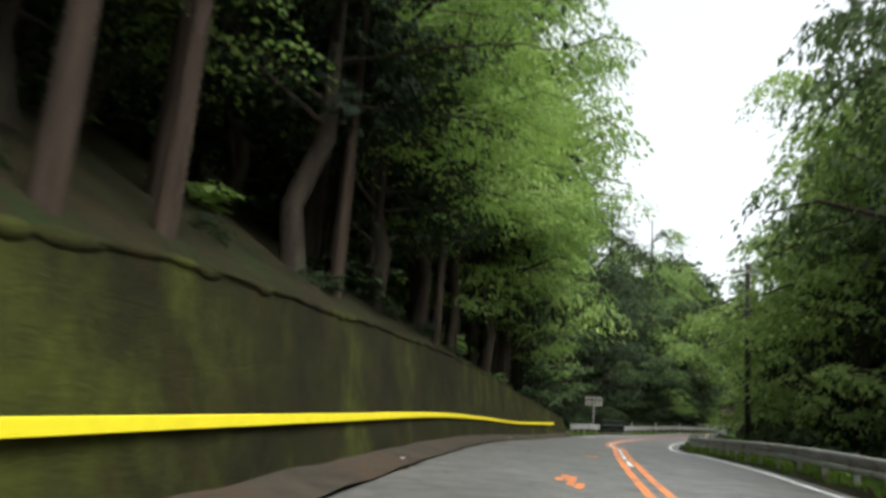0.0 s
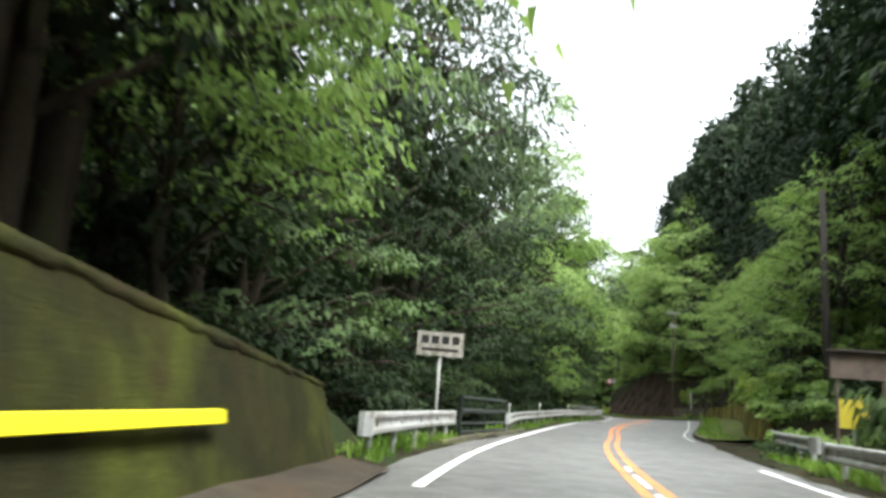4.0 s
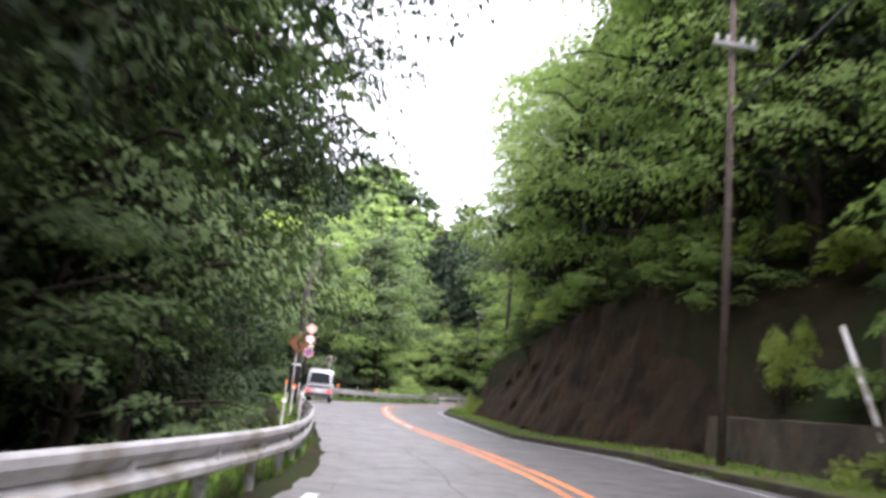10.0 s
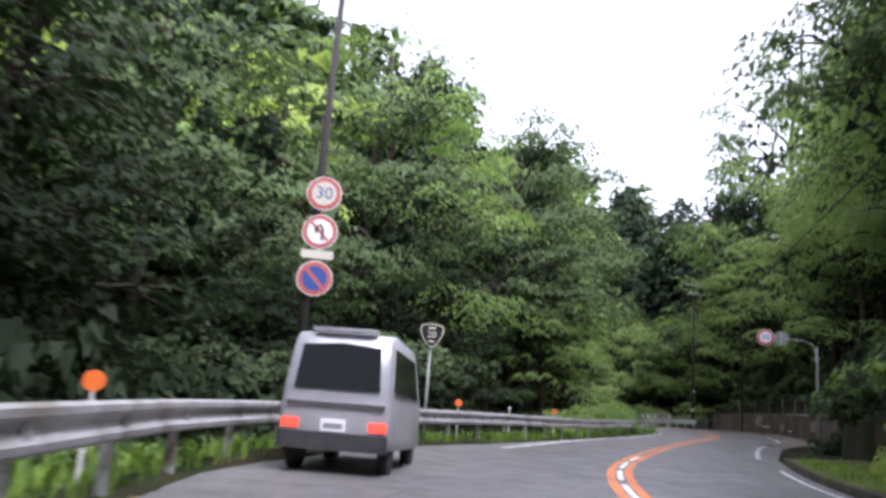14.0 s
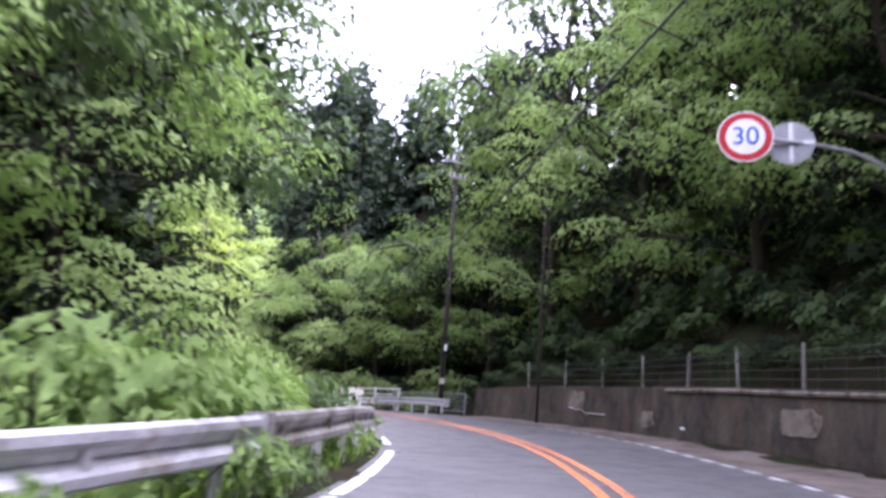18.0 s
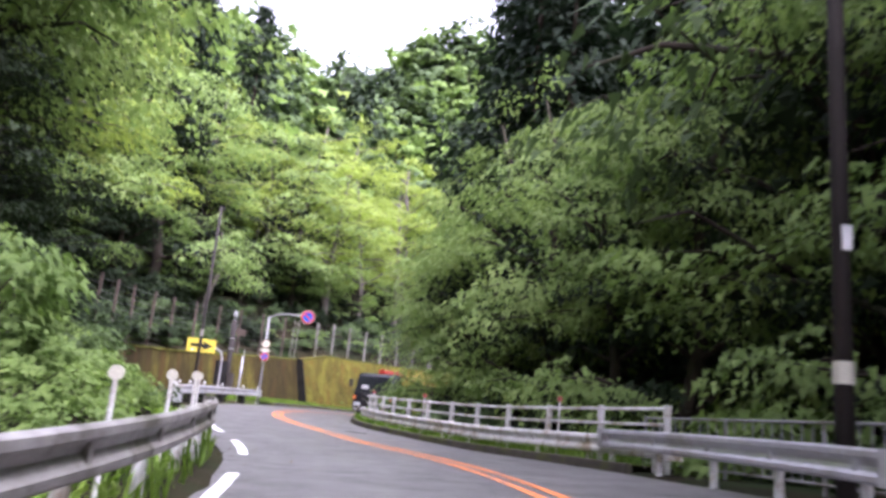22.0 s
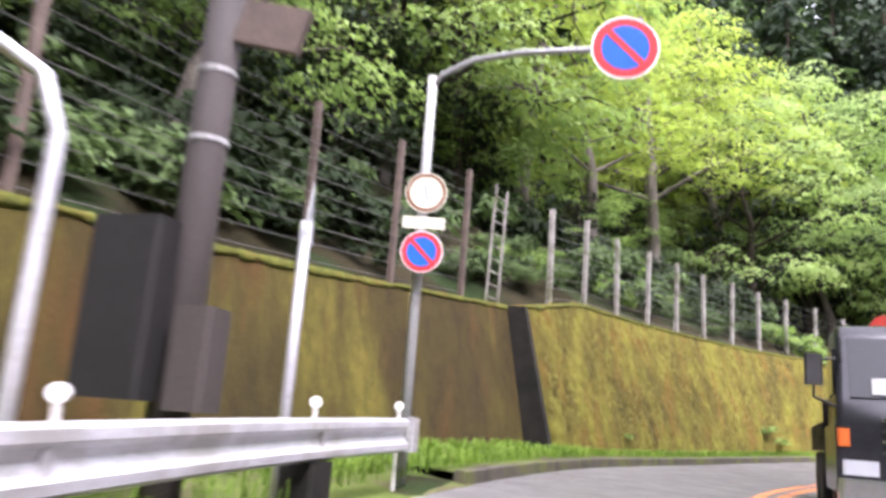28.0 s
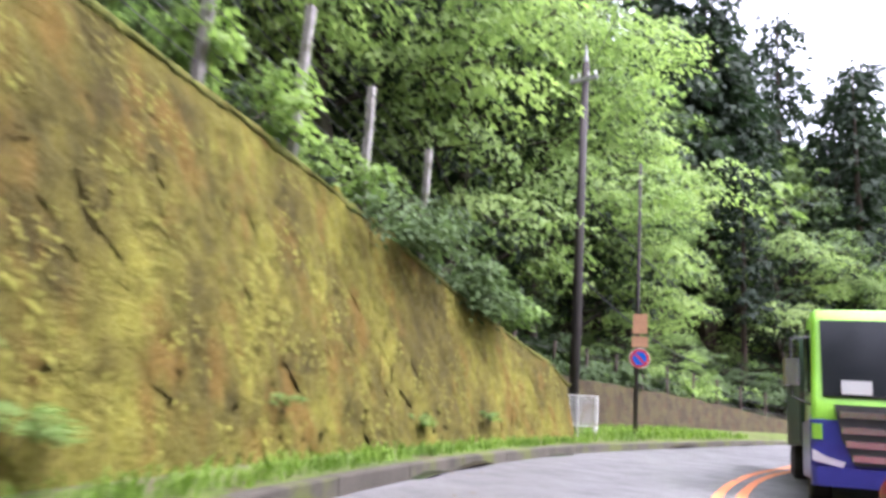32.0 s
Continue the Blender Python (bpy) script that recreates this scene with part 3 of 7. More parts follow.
def far_ground():
    xs = np.concatenate([[-3000, -700, -260], np.arange(-150, 261, 5.0), [380, 900, 3000]])
    ys = np.concatenate([[-3000, -700, -250], np.arange(-120, 411, 5.0), [520, 1000, 3000]])
    gx, gy = np.meshgrid(xs, ys)
    p = np.stack([gx.ravel(), gy.ravel()], 1)
    best, bi = np.full(len(p), 1e9), np.zeros(len(p), int)
    for i in range(0, len(LINE), 4):
        d = ((p - LINE[i, :2]) ** 2).sum(1)
        w = d < best
        best[w], bi[w] = d[w], i
    r = p - LINE[bi, :2]
    d = np.sqrt(best)
    sgn = np.sign((r * LINE_N[bi]).sum(1))
    sgn[sgn == 0] = 1
    z = LINE[bi, 2] + land(LINE_S[bi], d * sgn)
    z = np.where(d < 17, LINE[bi, 2] - 9, z - 0.9)
    z = np.where(d > 400, LINE[bi, 2] + 50, z)
    b = Build()
    w = len(xs)
    rows = [[(gx[i, k], gy[i, k], z[i * w + k]) for k in range(w)] for i in range(len(ys))]
    b.sheet(rows)
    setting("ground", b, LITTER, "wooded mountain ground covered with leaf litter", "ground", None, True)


far_ground()


# ---- retaining walls ----
A_TOP = [(-30, 1.85), (4, 1.9), (6.4, 2.12), (9, 2.22), (14, 2.34), (24, 2.48), (36, 2.5), (42, 2.15), (49, 1.5), (53.5, 1.1)]
rng = np.random.default_rng(11)


def wall_strip(name, s0, s1, base, top, height, material, label, thick=0.35, step=0.5, rough=0.03):
    """A leaning wall with a coping of its own thickness and both ends closed."""
    rings = []
    for s in np.linspace(s0, s1, max(2, int((s1 - s0) / step) + 1)):
        b, t, h = base(s), top(s), height(s)
        sg = 1 if b > 0 else -1
        ring = []
        for k in range(7):
            f = k / 6
            p = at(s, b + (t - b) * f, -0.25 + (h + 0.25) * f)
            p += Vector((1, 1, 0.3)) * noise.noise(p * 1.1) * rough * (1 if 0 < k else 0)
            ring.append(p)
        ring += [at(s, t + sg * thick, h + 0.02), at(s, t + sg * thick, h - 0.5), at(s, b + sg * (thick + 0.1), -0.25)]
        rings.append(ring)
    return setting(name, Build().loft(rings), material, label, "retaining wall")


wall_strip("wall_shaded", S0, 53.5, lambda s: 2.72, lambda s: 3.15, lambda s: float(table(A_TOP, s)), WALL_A, "long shaded concrete retaining wall grown over with moss, colour darkened for shade")
C_BASE = [(231.5, 5.9), (240, 5.55), (250, 5.05), (258, 4.0), (262.2, 3.32)]
C_LEAN = [(231, 0.15), (250, 0.2), (262.2, 0.66)]
C_TOP = [(231, 1.8), (240, 2.03), (250, 2.36), (258, 2.8), (262.2, 3.05)]
wall_strip("wall_brown", 231.5, 262.2, lambda s: float(table(C_BASE, s)), lambda s: float(table(C_BASE, s)) + float(table(C_LEAN, s)), lambda s: float(table(C_TOP, s)), WALL_C, "upright concrete retaining wall with brown and green moss")
D_TOP = [(262.2, 3.08), (265.5, 3.7), (272, 3.8), (281, 3.8), (284.5, 3.45), (291.5, 1.95), (292.3, 1.5)]
d_wall = wall_strip("wall_yellow", 262.2, 292.3, lambda s: 2.84, lambda s: 2.84 + 0.25 * float(table(D_TOP, s)), lambda s: float(table(D_TOP, s)) - 0.03, WALL_D, "leaning stone retaining wall thick with yellow-green moss and orange algae", 0.35, 0.5, 0.004)
b = Build()
b.add([at(262.14, 3.5, -0.2), at(262.14, 2.78, -0.2), at(262.14, 3.58, 3.06), at(262.14, 4.02, 3.06), at(262.3, 3.5, -0.2), at(262.3, 2.78, -0.2), at(262.3, 3.58, 3.06), at(262.3, 4.02, 3.06)], [(0, 1, 2, 3), (5, 4, 7, 6), (1, 5, 6, 2), (3, 2, 6, 7), (0, 3, 7, 4), (0, 4, 5, 1)])
setting("wall_joint", b, DARK_JOINT, "black wet concrete end face between the two walls", "wall joint")
wall_strip("wall_low_mossy", 75, 116, lambda s: -float(table(LAND_R, s)) + 0.28, lambda s: -float(table(LAND_R, s)) + 0.12, lambda s: float(table([(75, 0.9), (80, 1.4), (96, 1.65), (104, 1.6), (110, 1.15), (116, 1.15), (125, 0.9)], s)), WALL_Y, "low concrete wall thick with yellow-green moss")
wall_strip("wall_low_grey", 116.04, 126.2, lambda s: -6.62, lambda s: -6.74, lambda s: 1.13 + 0.03 * noise.noise(Vector((s, 1, 3))), WALL_R, "low stained concrete wall below the net fence")
wall_strip("wall_low_brown", 294.8, 322, lambda s: float(table(LAND_L, s)) - 0.25, lambda s: float(table(LAND_L, s)) - 0.1, lambda s: float(table([(294.8, 1.8), (308, 1.5), (322, 0.6)], s)) + 0.14 * noise.noise(Vector((s * 0.7, 4, 1))), WALL_B, "low brown stained retaining wall under a grassy bank")
STAINED_TOP = [(185, 1.38), (196, 1.42), (204, 1.5), (212, 1.45), (216.3, 1.28)]
stained_wall = wall_strip("wall_low_stained", 185, 216.3, lambda s: -6.62, lambda s: -6.72, lambda s: float(table(STAINED_TOP, s)) + 0.05 * noise.noise(Vector((s * 0.8, 2, 5))), WALL_R, "low stained concrete retaining wall with a rough mossy top")


def cut_face():
    """The bare brown rock cut, uneven and hollowed under the trees."""
    rows = []
    for s in np.arange(124, 166.1, 0.6):
        top = float(table([(124, 1.2), (127, 3.2), (133, 5.4), (140, 5.4), (150, 4.3), (158, 3.4), (163, 1.8), (166, 0.8)], s))
        base = float(table([(124, -6.9), (130, -6.6), (150, -6.3), (160, -6.2), (166, -6.3)], s))
        row = []
        for k in range(11):
            f = k / 10
            p = at(s, base - 1.9 * f - 0.35 * math.sin(f * 3.0), -0.1 + top * f)
            p += Vector((1, 0.6, 0.4)) * (noise.fractal(p * 0.55, 1.0, 2.0, 4) * 0.55 + noise.noise(p * 2.7) * 0.12)
            row.append(p)
        rows.append(row)
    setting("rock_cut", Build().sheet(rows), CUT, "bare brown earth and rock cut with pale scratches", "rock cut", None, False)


cut_face()

# kerbs, set stone by stone
def kerb_run(name, s0, s1, offset, side, label, high=0.16, length=2.0, wide=0.16):
    run = setting(name, Build().sheet([[at(s, offset(s) + side * d, h) for d, h in ((0.01, -0.05), (wide - 0.01, -0.05))] for s in np.arange(s0, s1 + 0.01, 1.0)]), KERB, label, "kerb")
    s = s0
    while s < s1 - 0.1:
        e = min(s + length, s1) - 0.02
        rings = []
        for q in np.linspace(s, e, 3):
            o = offset(q)
            rings.append([at(q, o, -0.06), at(q, o + side * 0.015, high - 0.02), at(q, o + side * 0.03, high), at(q, o + side * (wide - 0.02), high), at(q, o + side * wide, high - 0.03), at(q, o + side * wide, -0.06)])
        part("kerb_stone", Build().loft(rings), KERB, run)
        s += length
    return run


kerb_run("kerb_right_cut", 76, 170, lambda s: float(table(RIGHT_EDGE, s)) - 0.02, -1, "row of dark mossy concrete kerb stones under the rock cut", 0.15)
kerb_run("kerb_right_bend", 221.5, 262, lambda s: float(table(RIGHT_EDGE, s)) - 0.02, -1, "row of dark concrete kerb stones before a grass strip", 0.17)
kerb_run("kerb_left_wall", 256.5, 334, lambda s: float(table(LEFT_EDGE, s)) + 0.02, 1, "row of dark mossy concrete kerb stones before a grass strip", 0.17)
kerb_run("kerb_left_bridge", 60, 74, lambda s: float(table(LEFT_EDGE, s)) + 0.02, 1, "concrete kerb of the small bridge", 0.14)


def verge(name, s0, s1, off0, off1, h0, h1, label, material=GRASSY):
    return strip(name, s0, s1, lambda s: [(off0(s) + (off1(s) - off0(s)) * f, h0 + (h1 - h0) * f + 0.04 * noise.noise(Vector((s * 0.6, f * 3, 1)))) for f in (0, 0.35, 0.7, 1)], material, label, "verge", 0.6)


verge("verge_bend", 221.5, 262, lambda s: float(table(RIGHT_EDGE, s)) - 0.17, lambda s: float(table(RIGHT_EDGE, s)) - 1.5, 0.15, 0.1, "grass strip behind the kerb")
verge("verge_rail", 224, 256.6, lambda s: float(table(LEFT_EDGE, s)) - 0.03, lambda s: max(3.0, float(table(LAND_L, s)) - 0.3), 0.0, 0.25, "grass strip under the clean rail")
verge("verge_wall", 256.5, 334, lambda s: float(table(LEFT_EDGE, s)) + 0.17, lambda s: max(3.0, float(table(LAND_L, s)) - 0.5) + (0.3 if s < 262 else 0), 0.14, 0.28, "grass strip at the foot of the mossy wall")
verge("verge_cut", 76, 170, lambda s: float(table(RIGHT_EDGE, s)) - 0.17, lambda s: -float(table(LAND_R, s)) + 0.2 if s < 124 else -6.9, 0.14, 0.25, "weedy strip behind the kerb")
verge("verge_shaded", S0, 53.4, lambda s: 2.08, lambda s: 2.8, 0.05, 0.17, "gutter strip with dirt and fallen leaves at the wall's foot, darkened for shade", GUTTER)
verge("footway_right", 184, 215, lambda s: float(table(RIGHT_EDGE, s)) + 1.3, lambda s: -6.75, 0.012, 0.06, "dusty concrete gutter strip at the wall's foot", FOOTWAY)

# yellow band along the shaded wall
b = Build()
for s in np.arange(-28, 49.0, 0.8):
    e = min(s + 0.8, 49.1)
    b.loft([[at(q, 2.74 + 0.17 * h - d, h) for d, h in ((0.0, 0.68), (0.045, 0.69), (0.045, 0.79), (0.0, 0.80))] for q in (s, e)])
tagged(new("wall_band", b.mesh("wall_band", TAPE)), "bright yellow painted band along the shaded mossy wall", "wall band", "", "structure")


# ---- trees ----
def leaf_points(centres, radii, count, size, rng, droop=0.55, radial=True, hang=0.62, loose=0.3):
    """Corners of broad leaves that lie like shingles on flattened clumps, hanging outwards."""
    centres, radii = np.array(centres), np.array(radii)
    which = rng.choice(len(centres), count, p=(w := radii[:, 0] * radii[:, 1]) / w.sum())
    d = rng.normal(size=(count, 3))
    d /= np.linalg.norm(d, axis=1)[:, None]
    d *= (rng.random(count) ** 0.45)[:, None]
    d[:, 2] = np.where(rng.random(count) < 0.75, np.abs(d[:, 2]), d[:, 2])
    c, r = centres[which], radii[which]
    p = c + d * r
    p[:, 2] -= droop * r[:, 0] * (d[:, 0] ** 2 + d[:, 1] ** 2)
    out = d[:, :2].copy()
    if radial:
        q = c[:, :2] / (np.linalg.norm(c[:, :2], axis=1)[:, None] + 0.3)
        out += q * 0.8
    ang = np.arctan2(out[:, 1], out[:, 0]) + rng.normal(size=count) * loose * 1.4
    down = rng.normal(hang, loose, count)
    way = np.stack([np.cos(ang) * np.cos(down), np.sin(ang) * np.cos(down), -np.sin(down)], 1)
    nrm = np.stack([np.cos(ang) * np.sin(down), np.sin(ang) * np.sin(down), np.cos(down)], 1)
    side = np.cross(nrm, way)
    roll = rng.normal(0, loose, count)[:, None]
    side, nrm = side * np.cos(roll) + nrm * np.sin(roll), nrm * np.cos(roll) - side * np.sin(roll)
    ln = size * rng.uniform(0.6, 1.3, count)[:, None]
    wd = ln * rng.uniform(0.36, 0.52, count)[:, None]
    v = np.empty((count, 3, 3))
    v[:, 0] = p - way * ln * 0.42 + side * wd
    v[:, 1] = p - way * ln * 0.30 - side * wd * 0.8
    v[:, 2] = p + way * ln * 0.62 - nrm * ln * 0.1
    return v


def leaf_mesh(name, centres, radii, count, size, material, rng, droop=0.55, radial=True, hang=0.62, core=None):
    """Many small leaves in flattened clumps, round an inner mass of larger leaves painted dark as shade."""
    v = leaf_points(centres, radii, count, size, rng, droop, radial, hang)
    slot = np.zeros(count, int)
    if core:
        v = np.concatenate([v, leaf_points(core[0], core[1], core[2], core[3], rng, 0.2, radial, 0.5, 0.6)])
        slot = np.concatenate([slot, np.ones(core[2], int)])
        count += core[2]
    me = bpy.data.meshes.new(name)
    me.vertices.add(count * 3)
    me.vertices.foreach_set("co", v.ravel())
    me.loops.add(count * 3)
    me.loops.foreach_set("vertex_index", np.arange(count * 3))
    me.polygons.add(count)
    me.polygons.foreach_set("loop_start", np.arange(count) * 3)
    me.polygons.foreach_set("loop_total", np.full(count, 3))
    me.materials.append(material)
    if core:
        me.materials.append(LEAF_INNER_SHADE)
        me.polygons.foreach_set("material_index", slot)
    me.update(calc_edges=True)
    return me


def broadleaf(seed, leaves, size, material, bark, height=10.0, spread=4.2, low=0.28, lean=0.6, tiers=9, spray=1.0, sprays=True, core=True):
    """Trunk, limbs and layered sprays of a spreading tree; returns its two meshes."""
    rng = np.random.default_rng(seed)
    wood = Build()
    turn = rng.uniform(0, 6.28)
    bend = Vector((math.cos(turn), math.sin(turn), 0)) * lean
    axis = [Vector((0, 0, height * 0.88 * f)) + bend * (f * f * 1.6) + Vector((rng.normal(), rng.normal(), 0)) * 0.12 * (0 < f) for f in np.linspace(0, 1, 8)]
    wood.tube([axis[0] - Vector((0, 0, 0.8))] + axis, [0.24] + [0.20 * (1 - 0.85 * f) + 0.012 for f in np.linspace(0, 1, 8)], 7)
    centres, radii, inner, bulk = [], [], [], []
    for k in range(tiers):
        f = low + (0.98 - low) * (k + rng.uniform(-0.3, 0.3)) / tiers
        f = min(max(f, 0.1), 0.97)
        i = f * 7
        a = axis[int(i)].lerp(axis[min(int(i) + 1, 7)], i - int(i))
        reach = spread * (1 - 0.62 * max(0.0, (f - 0.35) / 0.65) ** 1.4) * rng.uniform(0.75, 1.1)
        for q in range(2 if k < tiers - 2 else 1):
            ang = k * 2.4 + q * 2.9 + rng.uniform(-0.5, 0.5)
            way = Vector((math.cos(ang), math.sin(ang), 0))
            rise = reach * rng.uniform(0.12, 0.5)
            pts = [a, a + way * reach * 0.45 + Vector((0, 0, rise * 0.7)), a + way * reach * 0.8 + Vector((0, 0, rise)), a + way * reach + Vector((0, 0, rise * 0.8))]
            r0 = 0.085 * (1 - 0.6 * f)
            wood.tube(pts, [r0, r0 * 0.6, r0 * 0.35, 0.008], 4, False)
            inner.append(a.lerp(pts[1], 0.75))
            bulk.append((reach * 0.32, reach * 0.32, 0.3))
            for t in (0.6, 0.82, 1.0) if sprays else (0.5, 0.78, 1.0):
                base = pts[1].lerp(pts[3], (t - 0.45) / 0.55)
                for j in (-1, 0, 1):
                    if (t < 0.65 and j == 0) or (sprays and t > 0.9 and j):
                        continue
                    off = way.cross(Vector((0, 0, 1))) * j * reach * 0.3 * rng.uniform(0.6, 1.3)
                    c = base + off + Vector((0, 0, rng.normal() * 0.18))
                    if j:
                        wood.tube([pts[1].lerp(base, 0.6), c], [r0 * 0.3, 0.006], 3, False)
                    rr = (rng.uniform(0.5, 0.95) if sprays else rng.uniform(0.5, 1.05) * (0.75 + 0.25 * t)) * spray
                    centres.append(c)
                    radii.append((rr, rr, rr * rng.uniform(0.10, 0.2) / spray))
    centres.append(axis[-1] + Vector((0, 0, 0.5)))
    radii.append((0.9, 0.9, 0.6))
    # core: large dark leaves added to stand in for shade inside the crown
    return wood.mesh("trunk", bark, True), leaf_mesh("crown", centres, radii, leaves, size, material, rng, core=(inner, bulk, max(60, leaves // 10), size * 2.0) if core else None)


def conifer(seed, leaves, size, height=18.0, spread=2.3, bare=0.4, taper=0.75):
    rng = np.random.default_rng(seed)
    wood = Build()
    wood.tube([(0, 0, -1.0), (0, 0, 0), (0.05, 0.03, height * 0.5), (0, 0, height * 0.96)], [0.3, 0.25, 0.15, 0.02], 8)
    centres, radii = [], []
    n = int(26)
    for k in range(n):
        f = bare + (1 - bare) * k / n
        reach = spread * (1 - (f - bare) / (1.02 - bare)) ** taper * rng.uniform(0.8, 1.15) + 0.15
        for q in range(4):
            ang = k * 2.1 + q * 1.57 + rng.uniform(-0.4, 0.4)
            way = Vector((math.cos(ang), math.sin(ang), 0))
            a = Vector((0, 0, height * f))
            tip = a + way * reach + Vector((0, 0, -0.25 * reach + 0.1))
            if q < 2:
                wood.tube([a, a.lerp(tip, 0.6) + Vector((0, 0, 0.08)), tip], [0.03, 0.018, 0.006], 4, False)
            for t in (0.45, 0.85):
                centres.append(a.lerp(tip, t))
                radii.append((0.5 * (0.5 + 0.5 * reach / spread) + 0.12, 0.5 * (0.5 + 0.5 * reach / spread) + 0.12, 0.42))
    if bare > 0.3:
        for k in range(10):
            ang, z = rng.uniform(0, 6.28), height * rng.uniform(0.14, bare)
            wood.tube([(0, 0, z), (math.cos(ang) * 0.9, math.sin(ang) * 0.9, z + rng.uniform(-0.3, 0.2))], [0.02, 0.006], 4, False)
    return wood.mesh("trunk", CEDAR_BARK, True), leaf_mesh("crown", centres, radii, leaves, size, NEEDLE, rng, 0.5, True, 0.75)


def shrub_mesh(seed, leaves, size, material, wide=1.2, high=0.9):
    rng = np.random.default_rng(seed)
    c, r = [], []
    for k in range(16):
        a, d = rng.uniform(0, 6.28), wide * math.sqrt(rng.random()) * 0.85
        c.append((math.cos(a) * d, math.sin(a) * d, high * (0.2 + 0.8 * rng.random()) * (1 - 0.45 * d / wide)))
        q = rng.uniform(0.25, 0.5)
        r.append((q, q, q * 0.55))
    return leaf_mesh("foliage", c, r, leaves, size, material, rng, 0.3, True, 0.5)


TREES = {
    "mid": [broadleaf(3, 6800, 0.138, LEAF_MID, BARK, 10, 4.2, 0.26, 0.7, 10), broadleaf(8, 6800, 0.138, LEAF_MID, BARK, 10, 4.6, 0.24, 1.0, 10)],
    "fresh": [broadleaf(5, 7000, 0.138, LEAF_FRESH, BARK, 10, 4.5, 0.22, 0.9, 10), broadleaf(21, 7000, 0.138, LEAF_FRESH, BARK, 10, 4.1, 0.26, 0.9, 10)],
    "maple": [broadleaf(71, 8600, 0.125, LEAF_MAPLE, BARK, 9, 4.3, 0.10, 0.8, 8, 1.3), broadleaf(73, 8600, 0.125, LEAF_MAPLE, BARK, 9, 4.3, 0.12, 0.8, 7, 1.5)],
    "canopy": [broadleaf(75, 13000, 0.10, LEAF_SHADE_DARK, BARK, 10, 4.4, 0.26, 0.5, 10, 1.15)],
    "arch": [broadleaf(77, 13000, 0.095, LEAF_MID, BARK, 10, 4.4, 0.26, 0.5, 10, 1.2)],
    "overhang": [broadleaf(79, 13500, 0.097, LEAF_FRESH, BARK, 10, 4.4, 0.30, 0.5, 9, 1.25)],
    "lime": [broadleaf(13, 7000, 0.125, LEAF_LIME, PALE_BARK, 11, 3.7, 0.3, 0.6, 9, 1.0, True, False)],
    "dark": [broadleaf(17, 6600, 0.135, LEAF_SHADE_DARK, BARK, 10, 4.0, 0.2, 0.6, 10)],
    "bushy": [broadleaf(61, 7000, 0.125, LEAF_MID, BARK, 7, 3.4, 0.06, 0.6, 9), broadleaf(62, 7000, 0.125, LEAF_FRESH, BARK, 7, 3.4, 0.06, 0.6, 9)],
    "shade": [broadleaf(67, 5600, 0.15, LEAF_SHADE_DARK, BARK, 8, 3.6, 0.06, 0.5, 9)],
    "cedar": [conifer(31, 4800, 0.28), conifer(37, 4800, 0.28, 18, 2.6, 0.3)],
}
FAR_TRUNK = Build().tube([(0, 0, -1), (0.1, 0, 4), (0, 0.1, 9)], [0.22, 0.15, 0.04], 6, False).mesh("trunk", BARK, True)
CEDAR_TRUNK = Build().tube([(0, 0, -1), (0.05, 0, 8), (0, 0.05, 17)], [0.28, 0.18, 0.03], 7, False).mesh("trunk", CEDAR_BARK, True)
BACK = {
    "mid": (FAR_TRUNK, broadleaf(103, 2000, 0.33, LEAF_MID, BARK, 10, 4.4, 0.2, 0.2, 9)[1]), "fresh": (FAR_TRUNK, broadleaf(105, 2000, 0.33, LEAF_FRESH, BARK, 10, 4.4, 0.2, 0.2, 9)[1]),
    "lime": (FAR_TRUNK, broadleaf(107, 2800, 0.26, LEAF_LIME, BARK, 10, 4.0, 0.24, 0.2, 9, 1.0, True, False)[1]), "shade": (FAR_TRUNK, broadleaf(109, 1600, 0.38, LEAF_SHADE_DARK, BARK, 9, 4.0, 0.06, 0.2, 9)[1]),
    "cedar": (CEDAR_TRUNK, conifer(111, 2000, 0.43, 17, 2.7, 0.34, 0.42)[1]),
}
FAR = {
    "far_mid": broadleaf(41, 420, 0.84, LEAF_MID, BARK, 10, 4.4, 0.1),
    "far_fresh": broadleaf(43, 480, 0.84, LEAF_FRESH, BARK, 10, 4.4, 0.1),
    "far_lime": broadleaf(45, 480, 0.8, LEAF_LIME, BARK, 10, 4.4, 0.1),
    "far_cedar": conifer(47, 620, 0.76, 16, 3.6, 0.12, 0.42),
}
LABELS = {
    "overhang": "tall fresh green tree reaching out over the road edge",
    "arch": "tall green broadleaf tree arching over the road edge",
    "canopy": "large tree arching over the road edge, leaf colour darkened for shade",
    "mid": "leafy green broadleaf tree with layered branches beside the road", "fresh": "fresh green maple-like tree with spreading layered branches",
    "maple": "low-limbed maple-like tree with flat fresh green sprays", "lime": "slender tree with thin lime-green spring leaves", "dark": "dense evergreen broadleaf tree, leaf colour darkened for shade", "bushy": "low bushy tree leafing down to the ground", "shade": "evergreen tree leafing down to the ground, leaf colour darkened for shade", "cedar": "tall dark cedar with a bare straight lower trunk",
}
MASTERS, BEHIND = {}, {k: [] for k in BACK}
tree_rng = np.random.default_rng(77)


